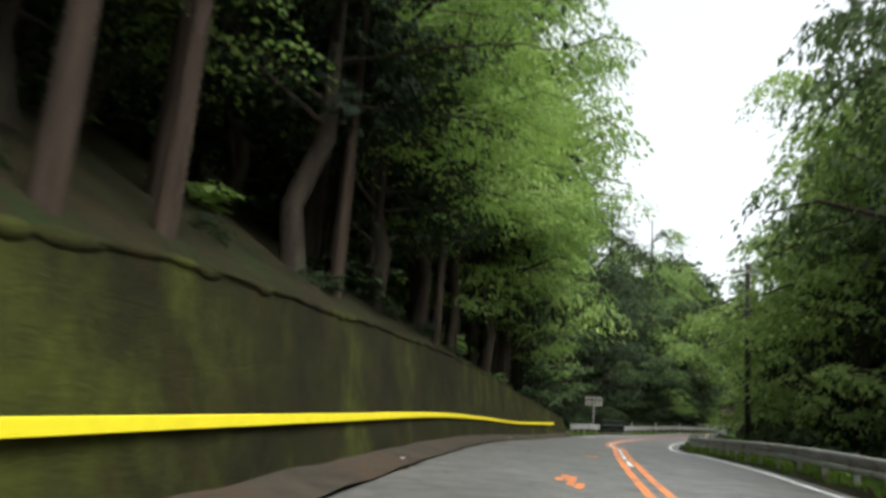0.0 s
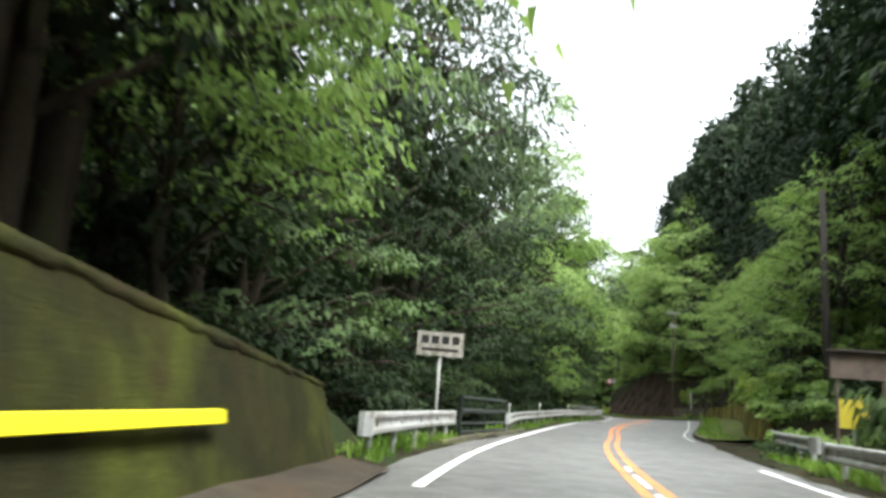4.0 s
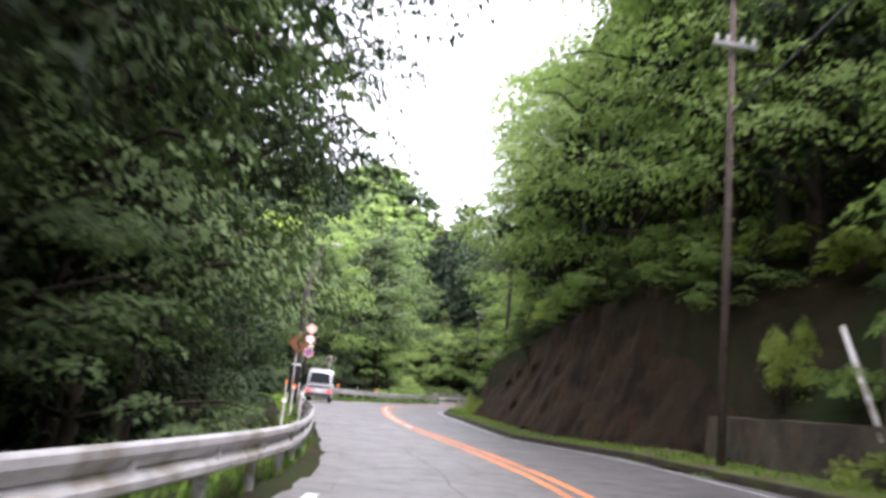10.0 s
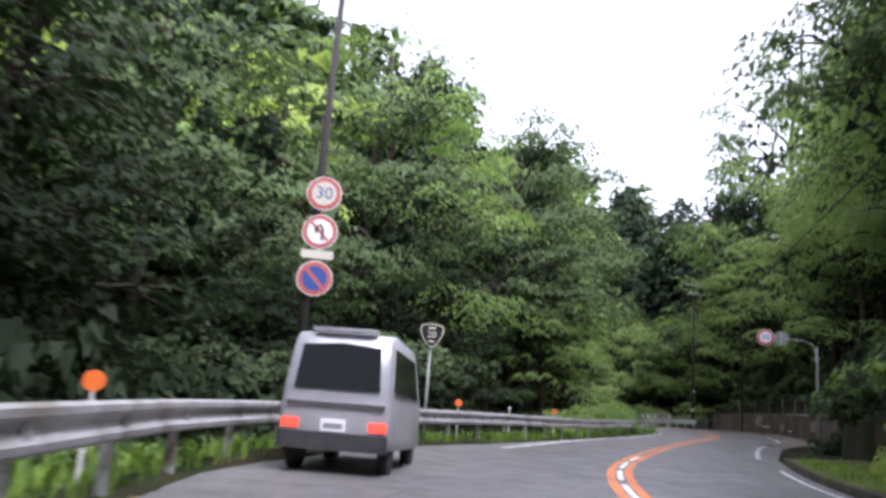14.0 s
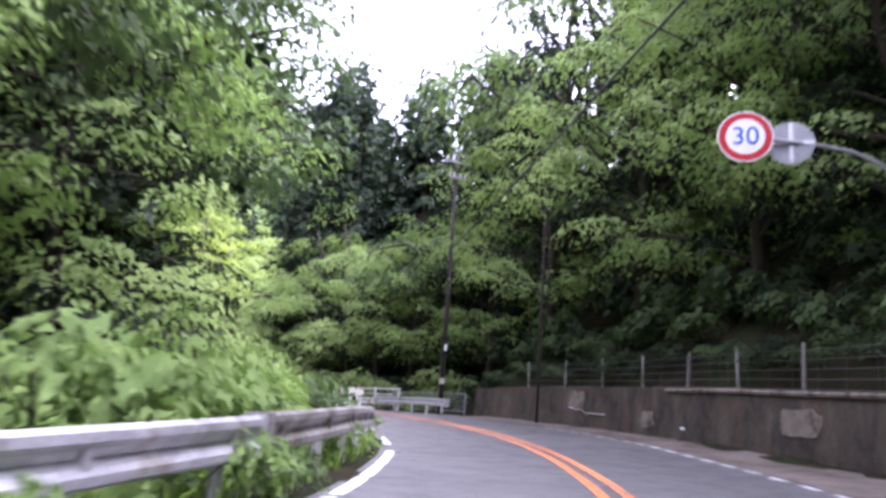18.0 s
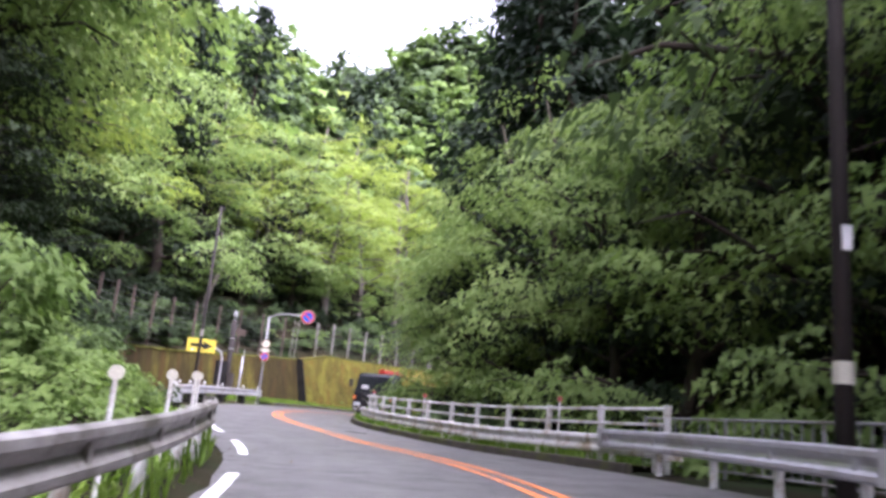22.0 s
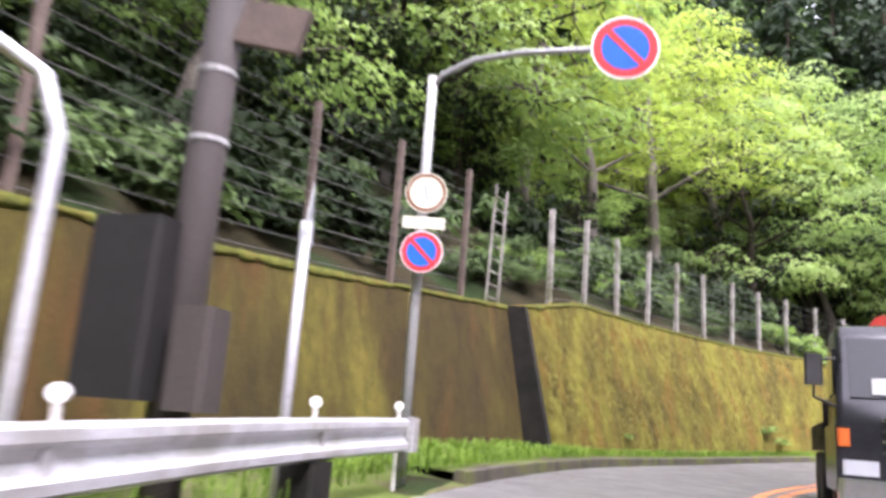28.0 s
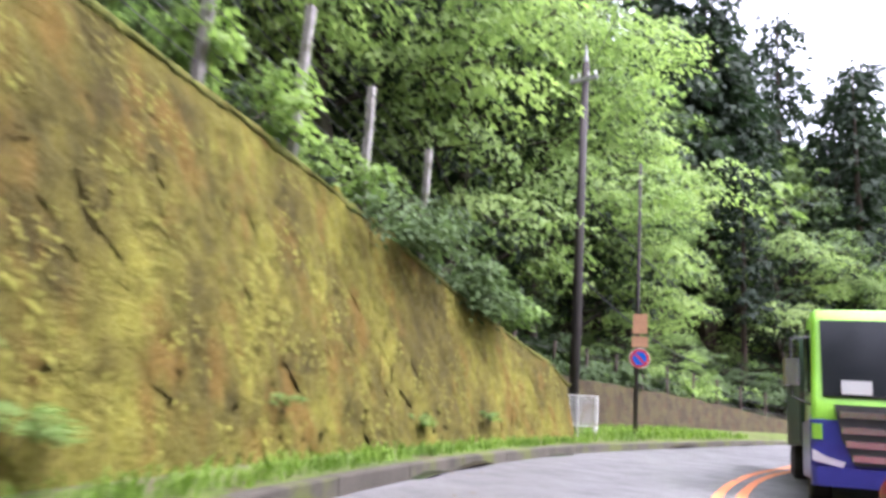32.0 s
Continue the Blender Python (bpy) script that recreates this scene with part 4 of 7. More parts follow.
def tree(kind, m, back=False):
    """Stands a tree of that kind at m; the first one is built, the others are copies."""
    k = int(tree_rng.integers(len(TREES[kind])))
    meshes = TREES[kind][k]
    if back and kind in BACK:
        BEHIND[kind].append(m)
        return None
    if (kind, k) in MASTERS:
        return copy_thing(MASTERS[kind, k], m)
    ob = thing("cedar_tree" if "cedar" in kind else "broadleaf_tree", m, LABELS[kind], "tree", "forest trees")
    part("trunk", meshes[0], None, ob)
    part("crown", meshes[1], None, ob)
    MASTERS[kind, k] = ob
    return ob


def plant(kind, s, off, scale, turn=None, tall=1.0, h=None, arching=False):
    back = abs(off) > 13.4
    if kind != "cedar" and not arching:
        need = (1.7 if abs(off) > 13.4 else 1.26) * 4.3 * scale * (0.8 if kind in ("bushy", "shade", "lime") else 1.0)
        room = abs(off) - (clear_left(s) if off > 0 else clear_right(s))
        if room < need:
            off += math.copysign(max(0.0, need * (1.0 if abs(off) > 13.4 else 0.8) - room), off)
            slim = max(0.8, room / need)
            scale, tall = scale * slim, tall / slim
    p = at(s, off)
    p.z += (float(land(s, off)) - float(tilt(s, off)) - 0.15) if h is None else h
    turn = tree_rng.uniform(0, 360) if turn is None else turn
    return tree(kind, Matrix.Translation(p) @ pose(0, 0, 0, 0, 0, turn) @ Matrix.Diagonal((scale, scale, scale * tall, 1)), back)


def clear_left(s):
    return float(table([(-20, 0.4), (44, 0.4), (54, 1.6), (70, 1.8), (84, 2.6), (104, 2.6), (132, 1.4), (140, 0.6), (154, 0.8), (164, 3.6), (176, 4.4), (200, 4.2), (208, 2.4), (225, 2.0), (320, 2.0)], s))


def clear_right(s):
    return float(table([(-20, 6.5), (60, 6.0), (76, 4.8), (160, 4.8), (170, 6.2), (215, 6.2), (225, 5.2), (262, 5.2), (320, 6.5)], s))


def grove(s0, s1, off0, off1, gap, kinds, scale, side=1, jitter=0.4):
    """A loose row of trees: off0 .. off1 metres out, a tree every gap metres."""
    s = s0
    while s < s1:
        kind = kinds[int(tree_rng.integers(len(kinds)))]
        plant(kind, s + tree_rng.uniform(-jitter, jitter) * gap, side * tree_rng.uniform(off0, off1), tree_rng.uniform(*scale))
        s += gap


GROVES = [
    # s0, s1, off0, off1, gap, kinds, scale, side
    (-12, 36, 5.6, 7.0, 6.0, ["cedar", "cedar", "dark"], (0.95, 1.15), 1),
    (-14, 50, 7.5, 10, 4.4, ["shade", "shade", "cedar"], (1.0, 1.35), 1),
    (-10, 50, 12, 16, 5.0, ["cedar", "shade"], (1.2, 1.5), 1),
    # tall row added as an unseen roof, to keep light off the bank
    (-14, 34, 8.4, 10.5, 4.4, ["dark"], (1.5, 1.8), 1),
    (-8, 0, 6.6, 7.6, 5.5, ["mid", "fresh"], (1.5, 1.75), 1),
    (24, 46, 6.6, 7.6, 5.0, ["fresh", "maple"], (1.4, 1.65), 1),
    (42, 56, 6.8, 7.6, 4.6, ["fresh", "maple"], (1.2, 1.45), 1),
    (54, 72, 8.5, 10, 4.6, ["dark", "dark", "mid"], (1.3, 1.55), 1),
    (71, 100, 10.4, 11.6, 6.0, ["dark"], (1.3, 1.5), 1),
    (100, 136, 11.0, 12.4, 5.0, ["dark"], (1.4, 1.6), 1),
    (58, 140, 8.0, 11.0, 6.0, ["shade"], (0.75, 1.0), 1),
    (72, 150, 15, 19, 5.6, ["cedar", "shade", "mid"], (1.4, 1.7), 1),
    (162, 172, 9.5, 10.5, 6.0, ["cedar"], (0.55, 0.62), 1),
    (136, 160, 9.0, 10.0, 4.4, ["dark"], (1.1, 1.3), 1),
    (139, 158, 8.5, 10.5, 3.0, ["dark"], (0.7, 0.9), 1),
    (138, 178, 9.6, 11.4, 6.0, ["dark", "dark", "dark", "mid"], (1.0, 1.25), 1),
    (248, 272, 12, 16, 3.2, ["cedar"], (1.6, 1.9), -1),
    (140, 180, 8.5, 11, 5.4, ["shade", "shade"], (0.7, 1.0), 1),
    (150, 210, 14, 18, 5.0, ["mid", "fresh", "cedar"], (1.1, 1.35), 1),
    (188, 214, 9.4, 11, 6.0, ["mid", "maple", "mid"], (1.2, 1.5), 1),
    (194, 226, 8.8, 12, 6.0, ["bushy", "bushy", "shade"], (0.8, 1.0), 1),
    (212, 240, 10, 13, 5.0, ["maple", "fresh", "fresh"], (1.25, 1.5), 1),
    (216, 262, 15, 20, 4.0, ["lime", "lime", "fresh", "lime", "cedar"], (1.35, 1.65), 1),
    (238, 264, 9.5, 12, 3.6, ["shade"], (0.7, 0.95), 1),
    (238, 264, 10, 13, 5.0, ["cedar"], (1.0, 1.3), 1),
    (58, 100, 7.2, 8.6, 3.2, ["shade"], (0.6, 0.85), 1),
    (236, 270, 9.0, 11.5, 4.6, ["fresh", "maple", "lime", "maple"], (1.1, 1.4), 1),
    (264, 286, 8.6, 11.5, 3.4, ["maple", "lime", "lime"], (1.1, 1.4), 1),
    (236, 290, 8.6, 13, 5.4, ["bushy", "shade", "bushy"], (0.6, 0.9), 1),
    (286, 306, 9.5, 13, 3.4, ["fresh", "maple", "mid", "maple"], (1.2, 1.5), 1),
    (306, 334, 9.0, 14, 2.8, ["maple", "mid", "fresh", "cedar"], (0.85, 1.1), 1),
    (302, 324, 15, 19, 2.4, ["cedar", "fresh", "mid", "cedar"], (1.5, 1.75), 1),
    (302, 322, 20, 26, 2.2, ["cedar", "cedar", "fresh"], (1.5, 1.8), 1),
    (322, 336, 13.5, 19, 1.6, ["cedar", "cedar", "fresh"], (1.3, 1.55), 1),
    (322, 336, 20, 28, 1.4, ["cedar", "mid", "fresh"], (1.4, 1.7), 1),
    (305, 334, 7.0, 8.4, 2.2, ["bushy"], (0.4, 0.55), 1),
    (284, 306, 15, 24, 2.4, ["cedar", "cedar", "lime"], (1.3, 1.6), 1),
    (262, 292, 13, 18, 4.2, ["lime", "lime", "lime", "fresh", "lime"], (1.1, 1.3), 1),
    (292, 309, 13, 18, 4.2, ["fresh", "mid", "maple"], (1.1, 1.3), 1),
    (288, 308, 8.5, 12, 4.6, ["fresh", "bushy", "mid"], (0.9, 1.2), 1),
    (2, 54, 10.0, 12.0, 5.4, ["mid", "fresh", "maple", "fresh"], (1.15, 1.45), -1),
    (6, 72, 15, 20, 5.4, ["cedar", "shade", "cedar"], (1.2, 1.45), -1),
    (74, 122, 8.8, 9.8, 3.4, ["bushy"], (0.5, 0.72), -1),
    (76, 124, 10.4, 11.4, 4.2, ["maple", "fresh", "maple"], (0.6, 0.78), -1),
    (62, 134, 13.5, 16, 3.0, ["cedar"], (1.1, 1.35), -1),
    (96, 132, 12.2, 13.2, 4.0, ["cedar"], (1.15, 1.35), -1),
    (133, 172, 14.5, 17, 3.2, ["cedar"], (1.3, 1.5), -1),
    (133, 174, 18, 25, 2.8, ["cedar", "mid", "cedar"], (1.4, 1.7), -1),
    (66, 134, 17, 19, 4.6, ["cedar", "mid"], (1.3, 1.5), -1),
    (126, 166, 11, 13, 5.0, ["maple", "fresh", "maple"], (1.1, 1.35), -1),
    (130, 172, 16, 20, 5.4, ["cedar", "mid", "fresh"], (1.2, 1.5), -1),
    (168, 216, 10.0, 12, 5.0, ["maple", "fresh", "mid", "maple"], (1.15, 1.4), -1),
    (168, 222, 15, 19, 4.4, ["cedar", "mid", "cedar", "mid"], (1.4, 1.7), -1),
    (219, 236, 12.2, 13.3, 4.6, ["fresh", "fresh", "mid"], (1.1, 1.3), -1),
    (221, 260, 9.0, 10.4, 3.8, ["maple"], (0.9, 1.15), -1),
    (218, 240, 7.4, 9.0, 3.0, ["shade"], (0.6, 0.85), 1),
    (232, 272, 16, 20, 4.4, ["cedar", "cedar", "cedar", "mid"], (1.1, 1.35), -1),
    (168, 232, 19, 26, 2.6, ["mid", "cedar", "mid"], (1.6, 1.9), -1),
    (221, 242, 15, 20, 2.4, ["cedar", "cedar", "mid"], (1.5, 1.75), -1),
    (56, 152, 13.5, 15, 4.0, ["shade"], (1.3, 1.6), 1),
    (264, 308, 10.5, 14, 6.4, ["mid", "bushy"], (0.9, 1.15), -1),
]
for g in GROVES:
    grove(*g)
for s, off, scale in ((103, 10.4, 1.3), (110, 10.2, 1.35), (116, 9.8, 1.35), (131, 8.6, 1.35), (141, 9.6, 1.3), (3, 7.2, 1.5)):
    plant("canopy", s, off, scale, None, 1.05, None, True)
for s, off, scale in ((94, 10.8, 1.1), (20, 6.8, 1.5), (124, 8.8, 1.35)):
    plant("arch", s, off, scale, None, 1.1, None, True)
for s, off, scale in ((239, -12.2, 1.4), (243, -11.4, 1.5), (247.5, -12.4, 1.45), (251, -11.0, 1.5), (255.5, -12.0, 1.5), (260, -11.6, 1.45)):
    plant("cedar", s, off, scale)
for s, top in ((128.5, 3.8), (131.5, 4.9), (135, 5.3), (138.5, 5.3), (142, 5.0), (146, 4.6), (150, 4.2), (154, 3.8), (158, 3.3)):
    plant("bushy", s, -8.9, 0.58, None, 0.85, top - 0.6, True)
for s, off, scale in ((107, 9.8, 1.05),):
    plant("mid", s, off, scale, None, 1.05, None, True)
for s, off, scale in ((127, -10.0, 1.0), (133, -10.2, 1.1), (139, -10.0, 1.1), (146, -10.2, 1.1), (153, -10.4, 1.1)):
    plant("maple", s, off, scale, None, 1.1, None, True)
for s, off, scale in ((228, 9.6, 1.15), (237, 10.4, 1.2)):
    plant("maple", s, off, scale, None, 1.2, None, True)
for s, off, scale in ((5.9, 4.1, 0.62), (8.3, 4.3, 0.58), (16, 4.6, 0.6), (27, 4.4, 0.62)):
    plant("cedar", s, off, scale, None, 1.25)


def joined(name, lots, label):
    """One mesh of many crowns and trunks: lots are (mesh, matrices)."""
    vs, tris, mats, slot, n = [], [], [], [], 0
    for me, ms in lots:
        if not ms:
            continue
        co = np.empty(len(me.vertices) * 3)
        me.vertices.foreach_get("co", co)
        co = np.c_[co.reshape(-1, 3), np.ones(len(me.vertices))]
        me.calc_loop_triangles()
        tr = np.empty(len(me.loop_triangles) * 3, int)
        me.loop_triangles.foreach_get("vertices", tr)
        own = np.zeros(len(me.polygons), int)
        me.polygons.foreach_get("material_index", own)
        for one in me.materials:
            if one not in mats:
                mats.append(one)
        tri_poly = np.empty(len(me.loop_triangles), int)
        me.loop_triangles.foreach_get("polygon_index", tri_poly)
        own = np.array([mats.index(one) for one in me.materials])[own[tri_poly]]
        for m in ms:
            vs.append((co @ np.array(m).T)[:, :3])
            tris.append(tr + n)
            slot.append(own)
            n += len(co)
    vs, tris, slot = np.concatenate(vs), np.concatenate(tris), np.concatenate(slot)
    out = bpy.data.meshes.new(name)
    out.vertices.add(len(vs))
    out.vertices.foreach_set("co", vs.ravel())
    out.loops.add(len(tris))
    out.loops.foreach_set("vertex_index", tris)
    out.polygons.add(len(slot))
    out.polygons.foreach_set("loop_start", np.arange(len(slot)) * 3)
    out.polygons.foreach_set("loop_total", np.full(len(slot), 3))
    for m in mats:
        out.materials.append(m)
    out.polygons.foreach_set("material_index", slot)
    out.update(calc_edges=True)
    return tagged(new(name, out), label, "woods", "", "stuff")


def on_land(s, off, scale, tall=1.0, sink=0.15):
    p = at(s, off)
    p.z += float(land(s, off)) - float(tilt(s, off)) - sink
    return Matrix.Translation(p) @ pose(0, 0, 0, 0, 0, tree_rng.uniform(0, 360)) @ Matrix.Diagonal((scale, scale, scale * tall, 1))


def wild(x, y):
    """Height of the far ground at a place."""
    d = (LINE[:, 0] - x) ** 2 + (LINE[:, 1] - y) ** 2
    i = int(d.argmin())
    sg = 1 if (x - LINE[i, 0]) * LINE_N[i, 0] + (y - LINE[i, 1]) * LINE_N[i, 1] >= 0 else -1
    d = math.sqrt(d[i])
    return LINE[i, 2] + (float(land(LINE_S[i], d * sg)) - 0.9 if d >= 17 else -1.0)


def far_woods():
    """The wooded hillsides beyond the nearest rows."""
    lots = {k: [] for k in FAR}
    pick = ["far_mid", "far_mid", "far_fresh", "far_mid", "far_cedar", "far_lime", "far_mid", "far_fresh"]
    for side in (1, -1):
        for row, (o0, o1) in enumerate(((20, 25), (26, 32), (33, 40), (42, 52), (54, 66))):
            s = S0 + 4
            while s < S1:
                kind = pick[int(tree_rng.integers(8))]
                kind = "far_mid" if kind == "far_lime" and side < 0 else kind
                lots[kind].append(on_land(s + tree_rng.uniform(-2, 2), side * tree_rng.uniform(o0, o1), tree_rng.uniform(1.15, 1.6) * (0.8 if "cedar" in kind else 1.05)))
                s += 5.6 + row * 1.0
    end, ahead = at(S1, 0), (at(S1, 0) - at(S1 - 3, 0)).normalized()
    side = Vector((-ahead.y, ahead.x, 0))
    for k in range(110):
        d, o = tree_rng.uniform(3, 75), tree_rng.uniform(7, 60) * (1 if k % 3 else -1)
        p = end + ahead * d + side * o
        p.z = wild(p.x, p.y) - 0.4
        lots[("far_mid", "far_cedar", "far_mid", "far_fresh", "far_mid", "far_fresh")[k % 6]].append(Matrix.Translation(p) @ pose(0, 0, 0, 0, 0, k * 67) @ Matrix.Scale(1.0, 4))
    for k in range(240):
        lots[("far_mid", "far_fresh", "far_mid", "far_mid")[k % 4]].append(on_land(tree_rng.uniform(238, 308.9), tree_rng.uniform(22, 62), tree_rng.uniform(1.2, 1.6) * (0.8 if k % 4 == 2 else 1.05)))
    joined("far_woods", [(FAR[k][1], lots[k]) for k in FAR] + [(FAR_TRUNK, [m for k in FAR for m in lots[k]])], "mixed cedar and broadleaf woods covering the hillsides")


far_woods()
joined("back_woods", [(BACK[k][1], BEHIND[k]) for k in BACK] + [(BACK[k][0], BEHIND[k]) for k in BACK], "rows of broadleaf trees and cedars behind the roadside trees")

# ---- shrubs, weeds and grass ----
SHRUBS = {"green": shrub_mesh(51, 1600, 0.096, LEAF_FRESH), "mid": shrub_mesh(53, 1600, 0.096, LEAF_MID), "dark": shrub_mesh(55, 1500, 0.1, LEAF_SHADE_DARK), "lime": shrub_mesh(57, 1900, 0.085, LEAF_LIME, 1.2, 1.0)}
THICK = {"green": shrub_mesh(51, 620, 0.18, LEAF_FRESH), "mid": shrub_mesh(53, 620, 0.18, LEAF_MID), "dark": shrub_mesh(55, 600, 0.19, LEAF_SHADE_DARK), "lime": shrub_mesh(57, 620, 0.17, LEAF_LIME)}
SHRUB_MASTERS = {}
stems = Build()
for k in range(6):
    stems.tube([(0.1 * math.cos(k), 0.1 * math.sin(k), -0.3), (0.3 * math.cos(k * 1.1), 0.3 * math.sin(k * 1.1), 0.35), (0.65 * math.cos(k * 1.2), 0.65 * math.sin(k * 1.2), 0.7)], [0.018, 0.013, 0.006], 4, False)
STEMS = stems.mesh("stem", BARK)
SHRUB_LABELS = {"green": "fresh green roadside shrub", "mid": "mid-green leafy roadside shrub", "dark": "green shrub under the trees, leaf colour darkened for shade", "lime": "bright yellow-green roadside shrub"}


def shrub(kind, s, off, scale, tall=1.0, h=None):
    m = on_land(s, off, scale, tall, 0.1)
    if h is not None:
        m.translation.z = at(s, off, h).z
    if kind in SHRUB_MASTERS:
        return copy_thing(SHRUB_MASTERS[kind], m)
    ob = thing("shrub", m, SHRUB_LABELS[kind], "shrub", "roadside shrubs")
    part("foliage", SHRUBS[kind], None, ob)
    part("stem", STEMS, None, ob)
    SHRUB_MASTERS[kind] = ob
    return ob


THICKET = {k: [] for k in SHRUBS}


def hedge(s0, s1, off0, off1, gap, kinds, scale, tall=(0.8, 1.2), h=None):
    s = s0
    while s < s1:
        if min(abs(off0), abs(off1)) >= 6.4 and max(abs(off0), abs(off1)) > 8.3 or off0 >= 5.5:
            kind = kinds[int(tree_rng.integers(len(kinds)))]
            THICKET[kind].append(on_land(s + tree_rng.uniform(-0.3, 0.3) * gap, tree_rng.uniform(off0, off1), tree_rng.uniform(*scale), tree_rng.uniform(*tall), 0.1))
            s += gap
            continue
        shrub(kinds[int(tree_rng.integers(len(kinds)))], s + tree_rng.uniform(-0.3, 0.3) * gap, tree_rng.uniform(off0, off1), tree_rng.uniform(*scale), tree_rng.uniform(*tall), h)
        s += gap


hedge(56, 69, 3.8, 5.2, 2.6, ["green", "mid"], (0.8, 1.2))
hedge(72, 110, 3.3, 5.0, 3.0, ["mid", "green", "dark"], (0.7, 1.1))
hedge(110, 134, 3.3, 5.0, 3.0, ["dark", "dark", "mid"], (0.7, 1.1))
hedge(72, 134, 5.5, 7.0, 3.4, ["dark", "mid"], (1.0, 1.6), (1.0, 1.8))
hedge(138, 172, 4.6, 6.0, 2.6, ["green", "mid", "dark", "dark"], (0.8, 1.1), (0.8, 1.2))
hedge(140, 176, 6.5, 8.0, 3.2, ["dark"], (1.2, 1.8), (1.2, 2.0))
hedge(184, 200, 2.8, 3.4, 1.2, ["green", "green", "mid"], (0.9, 1.2), (1.1, 1.4))
hedge(184, 201, 4.0, 5.2, 1.3, ["green", "green", "mid"], (1.3, 1.7), (1.3, 1.6))
hedge(115, 124, -7.4, -6.8, 1.8, ["green", "lime"], (0.6, 0.9), (1.3, 1.9))
hedge(180, 200, 4.8, 6.5, 2.6, ["mid", "dark"], (1.0, 1.3), (1.0, 1.3))
hedge(200, 226, 4.6, 6.5, 2.6, ["green", "mid", "green"], (1.2, 1.7), (1.2, 1.8))
hedge(203, 226, 3.0, 3.8, 1.5, ["green", "mid", "green"], (0.7, 1.0), (0.8, 1.2))
hedge(224, 233, 3.3, 4.2, 0.9, ["green", "mid"], (0.5, 0.75), (0.7, 1.1))
hedge(224, 232, 4.6, 5.4, 0.9, ["green", "mid"], (0.8, 1.1), (0.9, 1.2))
hedge(236, 254, 6.5, 8.4, 0.9, ["dark", "mid"], (0.7, 1.0), (0.8, 1.1))
hedge(280.5, 291, 4.0, 4.9, 1.3, ["green", "mid"], (1.3, 1.7), (1.0, 1.4))
hedge(264, 291, 2.45, 2.75, 2.3, ["green", "mid"], (0.12, 0.28), (0.7, 1.1))
hedge(292, 307, 6.0, 8.0, 2.4, ["green", "mid"], (1.0, 1.5))
hedge(222, 233, 5.0, 7.4, 1.1, ["dark", "mid"], (0.8, 1.2), (1.0, 1.5))
hedge(250, 262, 5.5, 6.4, 1.6, ["dark", "mid"], (0.6, 0.9))
hedge(262.5, 284, 4.8, 6.0, 1.6, ["dark", "mid"], (0.6, 0.95))
hedge(236, 284, 6.9, 8.6, 1.5, ["dark", "mid", "dark"], (0.9, 1.4), (1.0, 1.6))
hedge(240, 284, 9.0, 12.0, 1.6, ["dark", "mid", "dark"], (1.2, 1.7), (1.0, 1.5))
hedge(240, 262, 6.0, 7.2, 0.7, ["dark", "mid", "dark"], (0.8, 1.15), (0.8, 1.2))
hedge(262, 284, 5.2, 6.4, 0.9, ["dark", "mid", "green"], (0.7, 1.0), (0.8, 1.2))
hedge(-4, 50, 4.2, 5.4, 5.0, ["dark"], (0.4, 0.6))
hedge(2, 64, -7.8, -6.6, 3.2, ["dark", "mid", "mid"], (0.9, 1.3), (0.9, 1.4))
hedge(4, 66, -10.5, -8.6, 3.4, ["dark", "mid"], (1.4, 2.0), (1.2, 2.2))
hedge(64, 76, -8.6, -7.4, 2.2, ["green", "mid"], (0.8, 1.2))
hedge(76, 122, -9.4, -8.0, 2.2, ["green", "lime", "green", "mid"], (1.0, 1.5), (1.0, 1.5))
hedge(78, 124, -11.5, -10, 2.8, ["green", "mid", "dark"], (1.4, 1.9), (1.2, 1.9))
hedge(76, 124, -6.5, -5.9, 1.9, ["green", "mid", "mid"], (0.35, 0.65), (0.6, 1.0))
hedge(126, 164, -10.2, -8.8, 2.0, ["green", "lime", "green"], (1.1, 1.6), (0.9, 1.3))
hedge(126, 166, -6.5, -5.9, 1.9, ["green", "mid"], (0.3, 0.55), (0.7, 1.0))
hedge(157, 163, -6.7, -6.2, 1.4, ["green", "lime"], (0.7, 1.0), (1.1, 1.5))
hedge(164, 184, -8.6, -6.9, 2.4, ["mid", "dark", "green"], (1.0, 1.4), (1.0, 1.4))
hedge(186, 217, -8.2, -7.4, 1.6, ["dark", "mid", "mid"], (0.7, 1.0), (0.9, 1.3))
hedge(186, 217, -9.9, -8.4, 0.9, ["dark", "mid", "mid"], (0.9, 1.3), (0.9, 1.4))
hedge(188, 216, -11, -9.5, 3.0, ["dark", "mid"], (1.4, 1.9), (1.2, 1.8))
hedge(217, 262, -8.8, -7.2, 2.2, ["mid", "dark", "green"], (1.1, 1.5), (1.0, 1.6))
hedge(220, 262, -10.8, -9.2, 2.8, ["green", "mid", "dark"], (1.5, 2.0), (1.2, 1.8))
hedge(262, 306, -8.0, -6.6, 3.0, ["green", "mid"], (1.0, 1.4))

for s, h, k in ((276.6, 0.85, 0.42), (277.3, 0.5, 0.35), (280.8, 0.7, 0.25), (284.6, 0.5, 0.3), (287.5, 0.55, 0.32), (266.5, 0.5, 0.22)):
    shrub("green", s, 2.84 + 0.22 * h, k, 1.0, h)


slope_rng = np.random.default_rng(131)
for k in range(60):
    m = on_land(slope_rng.uniform(54, 78), -slope_rng.uniform(8.6, 16), 1.0, 1.0, 0.1)
    THICKET[("green", "lime", "green", "mid")[k % 4]].append(m @ Matrix.Scale(slope_rng.uniform(0.6, 1.2), 4))
